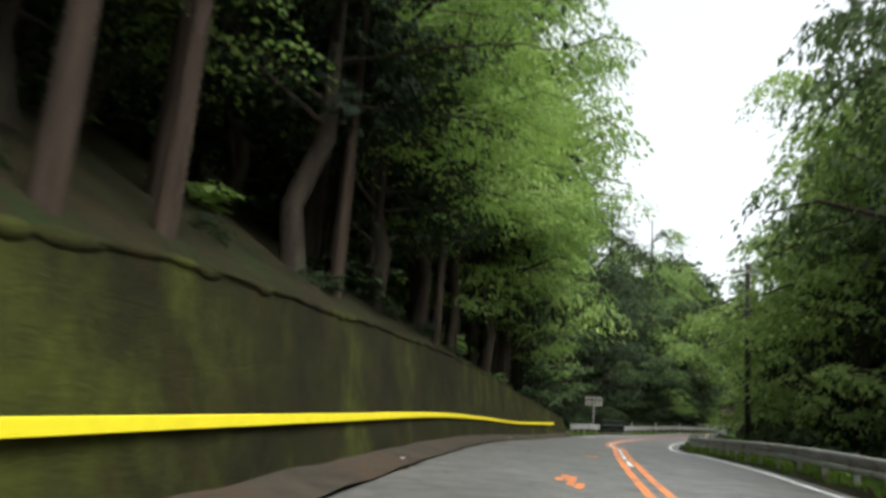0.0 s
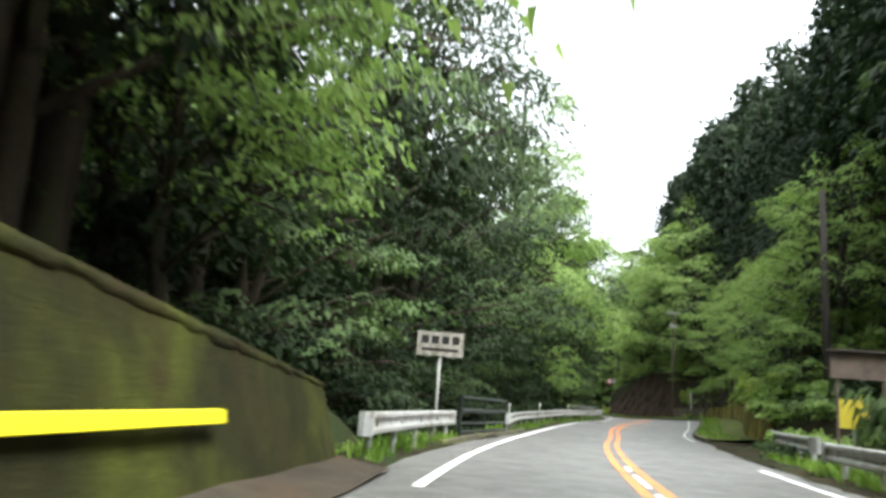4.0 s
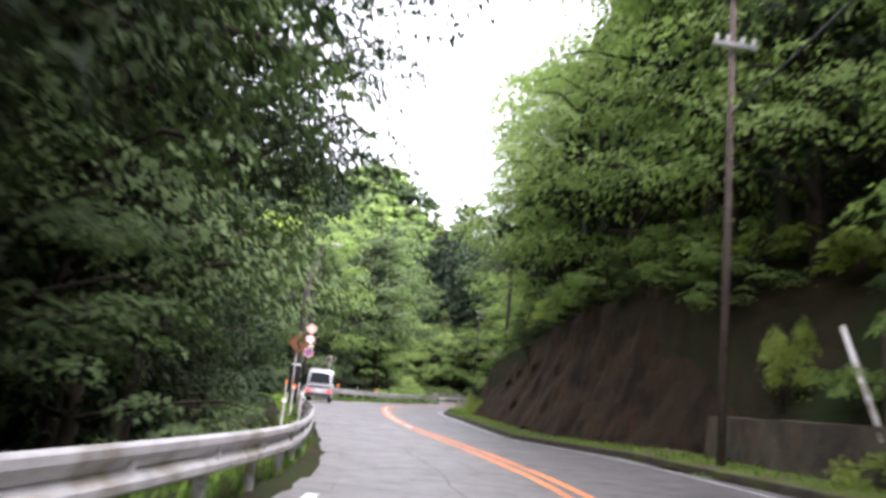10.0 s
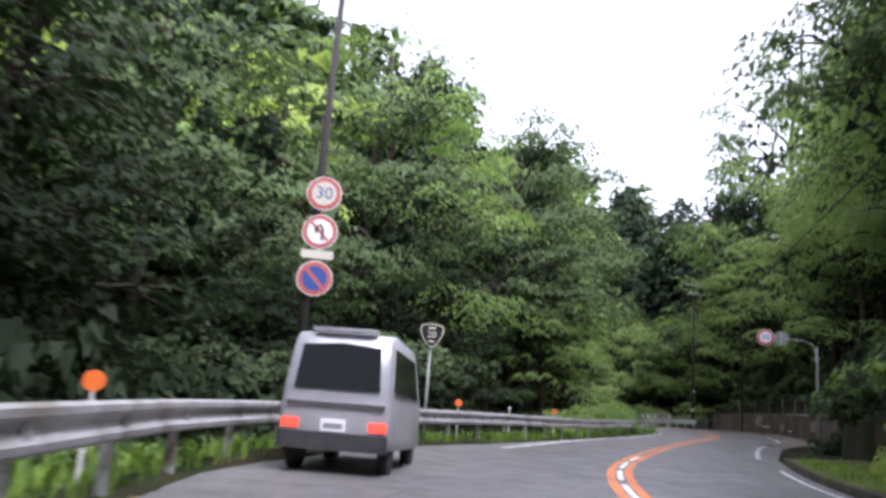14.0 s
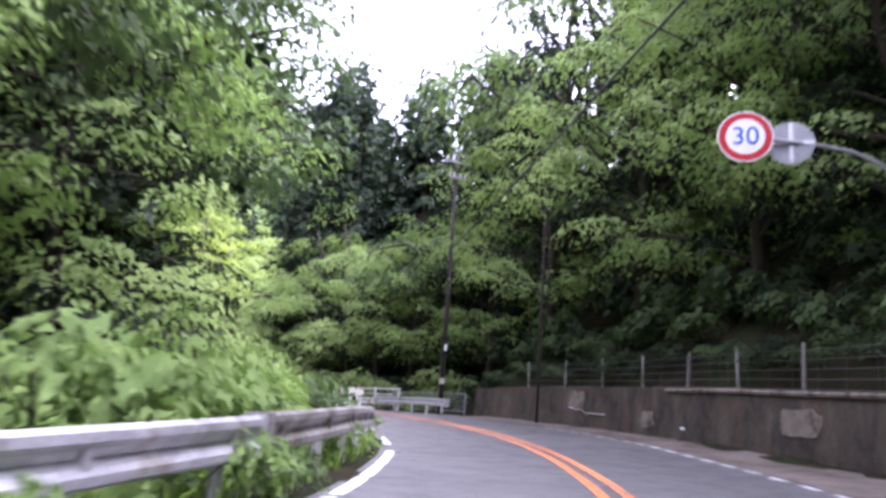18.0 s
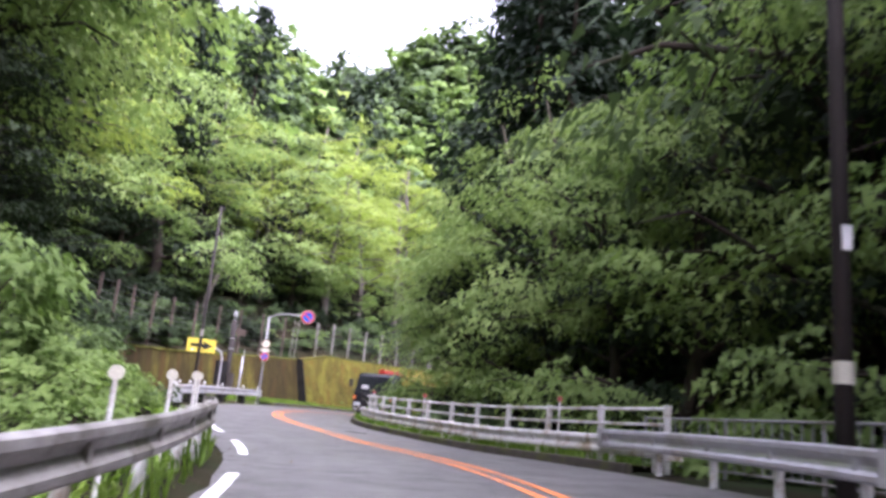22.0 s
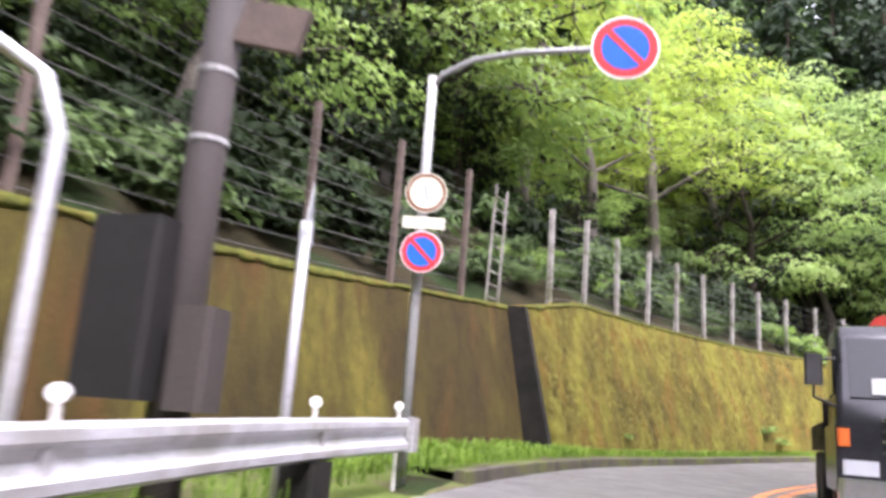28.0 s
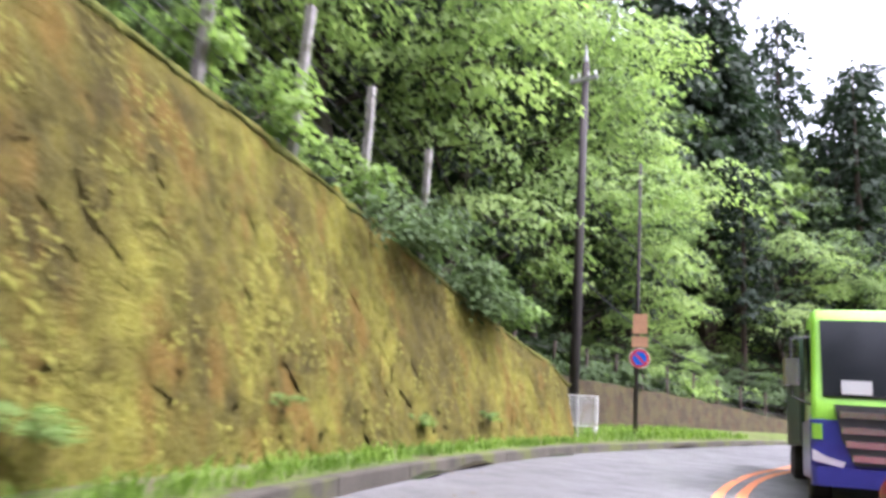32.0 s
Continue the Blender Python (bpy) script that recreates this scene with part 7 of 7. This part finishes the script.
part("rear_window", Build().add([Vector((-0.58, -0.015, 1.08)), Vector((0.58, -0.015, 1.08)), Vector((0.53, 0.085, 1.66)), Vector((0.0, 0.09, 1.70)), Vector((-0.53, 0.085, 1.66)), Vector((-0.56, 0.06, 1.12)), Vector((0.56, 0.06, 1.12)), Vector((0.52, 0.155, 1.66)), Vector((0.0, 0.165, 1.70)), Vector((-0.52, 0.155, 1.66))], [(0, 1, 2, 3, 4), (9, 8, 7, 6, 5), (0, 5, 6, 1), (1, 6, 7, 2), (2, 7, 8, 3), (3, 8, 9, 4), (4, 9, 5, 0)]), GLASS, van, "dark rear window")
for x in (-1, 1):
    part("side_window", Build().add([Vector((x * 0.742, 0.35, 1.12)), Vector((x * 0.742, 2.75, 1.1)), Vector((x * 0.70, 2.35, 1.68)), Vector((x * 0.70, 0.4, 1.68)), Vector((x * 0.70, 0.35, 1.12)), Vector((x * 0.70, 2.75, 1.1)), Vector((x * 0.66, 2.35, 1.68)), Vector((x * 0.66, 0.4, 1.68))], [(0, 1, 2, 3), (7, 6, 5, 4), (0, 4, 5, 1), (1, 5, 6, 2), (2, 6, 7, 3), (3, 7, 4, 0)]), GLASS, van)
    part("tail_lamp", Build().box((x * 0.58 - 0.12, x * 0.58 + 0.12), (-0.02, 0.06), (0.56, 0.68), None, 0.02), TAIL, van, "lit red tail lamp")
    wheel(van, x * 0.62, 0.62, 0.27, 0.15)
    wheel(van, x * 0.62, 2.85, 0.27, 0.15)
part("trim_strip", Build().box((-0.66, 0.66), (-0.02, 0.03), (0.84, 0.91), None, 0.01), CHROME, van, "pale strip under the window")
part("bumper", Build().box((-0.72, 0.72), (-0.05, 0.14), (0.30, 0.52), None, 0.04), PLASTIC, van, "dark bumper")
plate_at(van, 0.0, -0.02, 0.62)
part("roof_lip", Build().box((-0.45, 0.45), (0.12, 0.3), (1.87, 1.91), None, 0.03), VAN_PAINT, van)
part("antenna", Build().tube([(-0.25, 0.6, 1.87), (-0.28, 0.35, 2.12)], 0.008, 5), PLASTIC, van)
part("wiper", Build().tube([(0.0, 0.005, 1.1), (-0.3, 0.02, 1.2)], 0.01, 5), PLASTIC, van)
part("mirror", Build().box((-0.88, -0.74), (2.55, 2.65), (1.15, 1.32), None, 0.03), PLASTIC, van)


def truck(name, m, label, paint, low_paint, chassis, height, bed_paint, bed_top, length, plate_z):
    ob = thing(name, m, label, "truck")
    h = height
    cab = part("cab", hull([(0.10, 0.75), (0.0, 1.0), (0.02, 1.45), (0.12, 1.62), (0.34, h - 0.25), (0.48, h - 0.06), (0.7, h), (1.9, h), (2.0, h - 0.1), (2.0, 0.75)], 1.16, 0.035, 1.4, 0.08), paint, ob, "", None, True)
    lower = part("lower_cab", hull([(0.10, 0.42), (-0.03, 0.5), (-0.05, 0.95), (-0.03, 1.28), (0.1, 1.3), (1.9, 1.3), (1.95, 0.42)], 1.19, 0, 9, 0.06), low_paint, cab)
    part("windscreen", Build().add([Vector((-1.0, 0.085, 1.62)), Vector((1.0, 0.085, 1.62)), Vector((1.0, 0.32, h - 0.22)), Vector((-1.0, 0.32, h - 0.22)), Vector((-1.0, 0.15, 1.62)), Vector((1.0, 0.15, 1.62)), Vector((1.0, 0.39, h - 0.22)), Vector((-1.0, 0.39, h - 0.22))], [(0, 1, 2, 3), (7, 6, 5, 4), (0, 4, 5, 1), (1, 5, 6, 2), (2, 6, 7, 3), (3, 7, 4, 0)]), GLASS, cab, "dark windscreen")
    part("card", Build().box((-0.75, -0.35), (0.10, 0.12), (1.66, 1.86), pose(0, -0.03, 0)), SIGN_WHITE, cab, "white card behind the glass")
    for x in (-1, 1):
        part("side_window", Build().box((x * 1.15 - 0.02, x * 1.15 + 0.02), (0.5, 1.4), (1.68, h - 0.35), None), GLASS, cab)
        if low_paint is paint:
            part("headlamp", Build().box((x * 0.92 - 0.2, x * 0.92 + 0.2), (-0.075, 0.02), (0.66, 0.84), None, 0.03), LAMP, cab, "clear headlamp")
        else:
            edge = [(x * 1.17, 0.86), (x * 1.17, 0.70), (x * 0.78, 0.62), (x * 0.74, 0.70), (x * 0.98, 0.76)]
            edge = edge if x < 0 else edge[::-1]
            part("headlamp", Build().loft([[Vector((a, y, z)) for a, z in edge] for y in (-0.085, 0.0)]), LAMP, cab, "slanted bright headlamp")
        part("indicator", Build().box((x * 1.1 - 0.07, x * 1.1 + 0.07), (-0.06, 0.06), (1.0, 1.22), None, 0.02), ORANGE if low_paint is paint else paint, cab, "amber indicator" if low_paint is paint else "")
        arm = part("mirror_arm", Build().tube([(x * 1.15, 0.2, h - 0.5), (x * 1.42, 0.08, h - 0.55), (x * 1.42, 0.08, 1.6), (x * 1.16, 0.2, 1.5)], 0.02, 6), PLASTIC, cab)
        part("mirror", Build().box((x * 1.42 - 0.11, x * 1.42 + 0.11), (0.0, 0.1), (1.75, 2.15), None, 0.03), CHROME if low_paint is not paint else PLASTIC, arm)
        wheel(ob, x * 1.0, 1.15, 0.47, 0.28)
        wheel(ob, x * 1.0, length - 2.0, 0.47, 0.34)
        wheel(ob, x * 1.0, length - 0.95, 0.47, 0.34)
    if low_paint is paint:
        for k in range(4):
            part("grille_bar", Build().box((-0.68, 0.68), (-0.09, -0.04), (0.93 + 0.13 * k, 0.97 + 0.13 * k), None, 0.01), CHROME if k % 2 else PLASTIC, cab, "chrome grille bar" if k % 2 else "")
    else:
        shape = [(-0.62, 0.66), (0.62, 0.66), (0.78, 1.02), (0.86, 1.5), (-0.86, 1.5), (-0.78, 1.02)]
        part("grille", Build().loft([[Vector((a, y, z)) for a, z in shape] for y in (-0.075, 0.02)]), PLASTIC, cab, "black tapering grille")
        for k, (half, z) in enumerate(((0.66, 0.76), (0.74, 0.95), (0.78, 1.14), (0.80, 1.36))):
            part("grille_bar", Build().box((-half, half), (-0.105, -0.06), (z - 0.045, z + 0.045), None, 0.015), CHROME, cab, "chrome grille bar")
    part("badge", Build().box((-0.14, 0.14), (-0.11, -0.05), (1.18, 1.34), None, 0.03), CHROME, cab, "plain chrome badge")
    part("bumper", Build().box((-1.18, 1.18), (-0.14, 0.2), (0.36, 0.62), None, 0.06), low_paint if low_paint is not paint else CHROME, cab)
    plate_at(cab, 0.25, -0.145, plate_z, 0.44, 0.22)
    part("chassis", Build().box((-0.5, 0.5), (0.8, length - 0.1), (0.55, 0.85)), PLASTIC, ob)
    part("wiper", Build().tube([(0.1, 0.07, 1.6), (-0.7, 0.12, 1.68)], 0.015, 5), PLASTIC, cab)
    bed = part("bed", Build().box((-1.19, 1.19), (2.25, length), (0.95, 1.1)), bed_paint, ob)
    for x in (-1.19, 1.13):
        part("side_board", Build().box((x, x + 0.06), (2.25, length), (1.1, bed_top)), bed_paint, bed)
        for y in np.linspace(2.5, length - 0.2, 6):
            part("rib", Build().box((x - 0.02, x + 0.08), (y - 0.05, y + 0.05), (0.96, bed_top + 0.02)), bed_paint, bed)
    part("front_board", Build().box((-1.19, 1.19), (2.25, 2.32), (1.1, bed_top + 0.35)), bed_paint, bed)
    part("tail_board", Build().box((-1.19, 1.19), (length - 0.06, length), (1.1, bed_top)), bed_paint, bed)
    return ob


tb = truck("crane_truck", stand(258.2, -3.4, 0.0, 2.0), "black flatbed truck with chrome grille and a red crane", BLACK_PAINT, BLACK_PAINT, PLASTIC, 2.62, BLACK_PAINT, 1.35, 5.4, 0.55)
cr = part("crane", Build().box((-0.35, 0.35), (2.35, 2.75), (1.1, 2.7), None, 0.06), CRANE_RED, tb, "red loading crane")
part("boom", Build().tube([(-0.1, 2.5, 2.8), (0.9, 2.55, 2.78)], 0.16, 8), CRANE_RED, cr)
part("boom_head", Build().tube([(-0.3, 2.3, 2.82), (-0.3, 2.75, 2.82)], 0.2, 12), CRANE_RED, cr)
truck("dump_truck", stand(286.5, -3.6, 0.0, 2.0), "lime green and navy dump truck with a dark green body", LIME_PAINT, NAVY_PAINT, PLASTIC, 3.0, BED_PAINT, 2.4, 7.8, 0.5)

car = thing("car", stand(277.5, -3.65, 0.0, 2.0), "dark red hatchback car facing down the road", "car")
part("body", hull([(0.12, 0.28), (0.0, 0.42), (0.02, 0.72), (0.2, 0.86), (0.85, 0.98), (1.0, 1.0), (3.3, 1.0), (3.6, 0.85), (3.68, 0.5), (3.6, 0.28)], 0.82, 0.0, 9, 0.08), RED_PAINT, car, "", None, True)
cabn = part("cabin", hull([(0.85, 0.95), (1.55, 1.40), (1.8, 1.46), (2.9, 1.44), (3.3, 1.2), (3.45, 0.95)], 0.72, 0.2, 0.95, 0.06), RED_PAINT, car, "", None, True)
part("windscreen", Build().add([Vector((-0.64, 0.86, 0.99)), Vector((0.64, 0.86, 0.99)), Vector((0.55, 1.5, 1.40)), Vector((-0.55, 1.5, 1.40)), Vector((-0.64, 0.95, 0.97)), Vector((0.64, 0.95, 0.97)), Vector((0.55, 1.58, 1.37)), Vector((-0.55, 1.58, 1.37))], [(0, 1, 2, 3), (7, 6, 5, 4), (0, 4, 5, 1), (1, 5, 6, 2), (2, 6, 7, 3), (3, 7, 4, 0)]), GLASS, cabn, "windscreen")
for x in (-1, 1):
    part("headlamp", Build().box((x * 0.64 - 0.14, x * 0.64 + 0.14), (0.0, 0.14), (0.62, 0.78), None, 0.05), LAMP, car, "clear headlamp")
    part("side_window", Build().box((x * 0.69 - 0.015, x * 0.69 + 0.015), (1.5, 3.0), (1.02, 1.32)), GLASS, cabn)
    part("mirror", Build().box((x * 0.9 - 0.09, x * 0.9 + 0.09), (1.05, 1.15), (0.92, 1.04), None, 0.03), RED_PAINT, car)
    wheel(car, x * 0.72, 0.7, 0.29, 0.18)
    wheel(car, x * 0.72, 2.95, 0.29, 0.18)
part("grille", Build().box((-0.42, 0.42), (-0.015, 0.05), (0.52, 0.60), None, 0.02), PLASTIC, car)
part("bumper", Build().box((-0.78, 0.78), (-0.03, 0.15), (0.28, 0.42), None, 0.05), RED_PAINT, car)
plate_at(car, 0.0, -0.03, 0.46)


# ---- small things by the road ----
def litter_bits():
    """Leaves, chips and scraps on the gutter and road edge."""
    rng = np.random.default_rng(5)
    b = Build()
    for k in range(900):
        s = rng.uniform(0, 300)
        l, r = edges(s)
        o = (l - abs(rng.normal()) * 0.45) if k % 3 else (r + abs(rng.normal()) * 0.4)
        p, a, q = at(s, o, 0.012), rng.uniform(0, 6.28), rng.uniform(0.02, 0.06)
        c, d = Vector((math.cos(a), math.sin(a), 0.15)) * q, Vector((-math.sin(a), math.cos(a), 0)) * q * 0.5
        b.add([p - c, p + d, p + c, p - d], [(0, 1, 2, 3)])
    me = b.mesh("fallen_leaves", surface("dry_leaf", (0.10, 0.065, 0.03), (0.25, 0.17, 0.08), 6, 40, 0.9))
    tagged(new("fallen_leaves", me), "scattered dry leaves and scraps along the road edge", "leaves", "", "stuff")


litter_bits()


def scrap(s, off, h, size, label, material=SIGN_WHITE):
    rng = np.random.default_rng(int(s * 10))
    b, n = Build(), 7
    rings = [[Vector((size * q * math.cos(t) * rng.uniform(0.7, 1.2), size * q * math.sin(t) * rng.uniform(0.7, 1.2), z)) for t in np.linspace(0, 6.283, n, False)] for q, z in ((0.5, 0), (0.6, size * 0.3), (0.35, size * 0.6))]
    ob = new("litter", b.loft(rings).mesh("litter", material))
    ob.matrix_basis = stand(s, off, h)
    tagged(ob, label, "litter", "roadside litter")


scrap(13.6, 2.35, 0.03, 0.12, "crumpled white scrap in the gutter")
scrap(33.5, 2.3, 0.03, 0.12, "crumpled white scrap in the gutter")
scrap(35.2, 2.45, 0.05, 0.10, "crumpled white scrap in the gutter")
scrap(17.2, 2.3, 0.03, 0.08, "pale stone in the gutter")
scrap(201.5, -6.45, 0.35, 0.12, "white scrap caught at the wall")
scrap(278.0, 1.9, 0.01, 0.09, "pale scrap at the kerb")

# manhole lid and sealed cracks
b = Build()
b.loft([[at(92.1, 0.87, 0.0) + Vector((0.32 * math.cos(t), 0.32 * math.sin(t), z)) for t in np.linspace(0, 6.283, 24, False)] for z in (0.0, 0.012)])
tagged(new("manhole_lid", b.mesh("manhole_lid", CRACK)), "dark iron manhole lid in the asphalt", "manhole", "", "structure")
b = Build()
b.loft([[at(233.0, -3.2, 0.0) + Vector((0.32 * math.cos(t), 0.32 * math.sin(t), z)) for t in np.linspace(0, 6.283, 24, False)] for z in (0.0, 0.012)])
tagged(new("manhole_lid", b.mesh("manhole_lid", CRACK)), "dark iron manhole lid in the asphalt", "manhole", "", "structure")
rng = np.random.default_rng(15)
b = Build()
for s0, s1, o0, o1 in ((98, 112, 0.3, 0.1), (106, 128, -0.4, -0.2), (144, 156, 2.4, 1.0), (70, 76, -3.5, -3.2), (196, 216, -1.2, -1.0), (20, 40, 0.6, 0.5), (240, 256, 0.8, 0.4), (264, 280, 0.4, 0.6)):
    q = np.linspace(s0, s1, int((s1 - s0) * 2))
    o = o0 + (o1 - o0) * (q - s0) / (s1 - s0) + np.cumsum(rng.normal(size=len(q))) * 0.035
    b.sheet([[at(s, w + d, 0.004) for d in (0.018, -0.018)] for s, w in zip(q, o)])
tagged(new("sealed_cracks", b.mesh("sealed_cracks", CRACK)), "thin dark sealed cracks running along the asphalt", "road crack", "", "structure")
# old orange dabs of paint beside the centre line
b = Build()
for s, o in ((12.5, -0.5), (13.2, -0.35), (14.0, -0.55), (21, -0.9), (179, -1.75), (86.5, -1.9)):
    for k in range(3):
        a, c = rng.uniform(-0.3, 0.3), rng.uniform(-0.2, 0.2)
        b.sheet([[at(s + a + d, o + c + e, 0.005) for e in (0.06, -0.06)] for d in (-0.22, 0.0, 0.22)])
tagged(new("paint_dabs", b.mesh("paint_dabs", YELLOW)), "worn orange dabs of paint on the asphalt", "road marking", "", "structure")


# cushions of moss hanging over the wall tops
def moss_edge(name, s0, s1, off, top, label, width=0.2, material=None):
    rng = np.random.default_rng(int(s0) + 100)
    b, s = Build(), s0
    while s < s1:
        n, w, drop = rng.uniform(0.4, 1.1), width * rng.uniform(0.5, 1.1), rng.uniform(0.03, 0.13)
        rings = []
        for f, k in ((0, 0.3), (0.3, 1.0), (0.7, 0.9), (1, 0.3)):
            q = s + n * f
            o, h = off(q), top(q)
            rings.append([at(q, o + w, h + 0.0), at(q, o + w * 0.3, h + 0.035 * k), at(q, o - 0.02 * k, h + 0.02 * k), at(q, o - 0.05 * k, h - drop * k * 0.5), at(q, o - 0.03, h - drop * k), at(q, o + 0.05, h - 0.1)])
        b.loft(rings)
        s += n * rng.uniform(0.45, 0.9)
    me = b.mesh(name, material or MOSS, True)
    tagged(new(name, me), label, "moss", "", "stuff")


moss_edge("wall_moss", 231.6, 262.0, lambda s: float(table(C_BASE, s)) + float(table(C_LEAN, s)), lambda s: float(table(C_TOP, s)), "cushions of green moss hanging over the top of the brown wall")
moss_edge("wall_moss_yellow", 262.4, 292.0, lambda s: 2.84 + 0.25 * float(table(D_TOP, s)), lambda s: float(table(D_TOP, s)) - 0.02, "cushions of yellow moss along the top of the stone wall", 0.15)
# this edge takes the wall's shade-darkened colour instead of MOSS
moss_edge("wall_moss_shaded", -6, 53.2, lambda s: 3.15, lambda s: float(table(A_TOP, s)), "thin moss along the top of the shaded wall, colour darkened for shade", 0.12, WALL_A)


# repairs, a pale crack and the coping of the low stained wall
PLASTER = surface("pale_plaster", (0.15, 0.13, 0.10), (0.27, 0.235, 0.19), 2.5, 30, 0.9, 0, 0.5, 0.01, None, (0.09, 0.07, 0.05), 1.8, 0.15)


def wall_patch(s0, s1, h0, h1, seed):
    rng = np.random.default_rng(seed)
    n = 16
    pts = []
    for k in range(n):
        a = 2 * math.pi * k / n
        q = 1 + rng.uniform(-0.18, 0.12)
        pts.append((0.5 * (s0 + s1) + 0.5 * (s1 - s0) * max(-1, min(1, 1.25 * math.cos(a))) * q, 0.5 * (h0 + h1) + 0.5 * (h1 - h0) * max(-1, min(1, 1.25 * math.sin(a))) * q))
    b = Build()
    lay = lambda d: [at(s, -6.62 - 0.07 * (h + 0.25) + d, h) for s, h in pts]
    b.loft([lay(-0.01), lay(0.035)])
    part("wall_repair", b, PLASTER, stained_wall, "pale plaster repair")


wall_patch(208.1, 209.2, 0.72, 1.34, 3)
wall_patch(203.6, 204.3, 0.3, 0.8, 5)
wall_patch(196.0, 197.4, 0.5, 1.1, 7)
b = Build()
b.tube([at(s, -6.585 - 0.07 * (h + 0.25), h) for s, h in ((209.1, 0.74), (208.6, 0.66), (208.45, 0.69), (208.2, 0.66), (207.9, 0.52), (207.7, 0.57), (207.2, 0.56), (206.7, 0.56))], 0.018, 5)
part("crack_filling", b, WHITE_PAINT, stained_wall, "crooked white line of filling")
s = 185.0
while s < 203.0:
    e = min(s + 1.8, 203.0) - 0.02
    part("coping_stone", Build().loft([[at(q, -6.66, 1.36), at(q, -6.64, 1.42), at(q, -6.68, 1.47), at(q, -7.06, 1.48), at(q, -7.08, 1.36)] for q in np.linspace(s, e, 3)]), PLASTER, stained_wall)
    s += 1.8

# ---- the stones of the yellow mossy wall ----
def stones():
    rng = np.random.default_rng(23)
    shapes = []
    for k in range(6):
        b = Build()
        j = lambda: rng.uniform(-0.04, 0.04)
        q, t, up = 0.29, 0.15, rng.uniform(0.003, 0.012)
        low = [(0 + j(), -q + j(), -0.007), (q + j(), j(), -0.007), (j(), q + j(), -0.007), (-q + j(), j(), -0.007)]
        top = [(j(), -t + j(), up), (t + j(), j(), up), (j(), t + j(), up), (-t + j(), j(), up)]
        b.add([Vector(p) for p in low + top] + [Vector((j(), j(), up + 0.012))], [(4, 5, 8), (5, 6, 8), (6, 7, 8), (7, 4, 8), (0, 1, 5, 4), (1, 2, 6, 5), (2, 3, 7, 6), (3, 0, 4, 7)])
        shapes.append(b.mesh("stone", WALL_D))
    cells, step = [], 0.25
    for i, s in enumerate(np.arange(262.7, 291.6, step)):
        top = float(table(D_TOP, s))
        for k, h in enumerate(np.arange(0.2, top - 0.14, step)):
            if (i + k) % 2 == 0:
                cells.append((s, h))
    rest = Build()
    made = 0
    for s, h in cells:
        o = 2.84 + 0.25 * h
        s, h = s + rng.normal() * 0.03, h + rng.normal() * 0.03
        p = at(s, o, h)
        along = (at(s + 0.2, o, h) - at(s - 0.2, o, h)).normalized()
        upw = (at(s, o + 0.05, h + 0.2) - at(s, o - 0.05, h - 0.2)).normalized()
        out = upw.cross(along).normalized()
        out = -out if out.dot(at(s, 0, h) - p) < 0 else out
        m = Matrix((along, upw, out)).transposed().to_4x4() @ pose(0, 0, 0, rng.normal() * 1.2, rng.normal() * 1.2, rng.normal() * 16) @ Matrix.Scale(rng.uniform(0.85, 1.12), 4)
        m.translation = p
        me = shapes[int(rng.integers(6))]
        if 268.5 < s < 279.0 and h < 2.6 and made < 300:
            ob = new("stone", me)
            ob.parent = d_wall
            ob.matrix_basis = m
            made += 1
        else:
            rest.add([m @ v.co for v in me.vertices], [tuple(f.vertices) for f in me.polygons])
    joined_ob = part("stones", rest, WALL_D, d_wall)
    tagged(joined_ob, kind="stuff")



stones()


def wall_tufts():
    """Ragged moss hanging on the stone wall."""
    rng = np.random.default_rng(29)
    vs, fs = [], []
    for k in range(15000):
        s = rng.uniform(262.6, 291.8)
        h = float(table(D_TOP, s)) * rng.random() ** 0.8
        o = 2.84 + 0.25 * h
        p = at(s, o - 0.015, h)
        if noise.noise(p * 1.3) + 0.5 * noise.noise(p * 3.1) < 0.06:
            continue
        q = rng.uniform(0.02, 0.065)
        along = Vector((LINE_T[int((s - S0) * 2)][0], LINE_T[int((s - S0) * 2)][1], rng.normal() * 0.3)) * q * 0.5
        out = Vector((-LINE_N[int((s - S0) * 2)][0], -LINE_N[int((s - S0) * 2)][1], 0)) * q * rng.uniform(0.2, 0.7)
        n = len(vs)
        vs += [p - along, p + along, p + out + Vector((0, 0, -q * rng.uniform(0.6, 1.5)))]
        fs.append((n, n + 1, n + 2))
    me = bpy.data.meshes.new("moss_tufts")
    me.from_pydata(vs, [], fs)
    me.materials.append(leaf_material("moss_tuft", (0.11, 0.10, 0.018), (0.24, 0.23, 0.04), (1.0, 1.1, 0.5), 0.6, 0.2))
    tagged(new("moss_tufts", me), "ragged tufts of yellow moss hanging on the stone wall", "moss", "", "stuff")


wall_tufts()
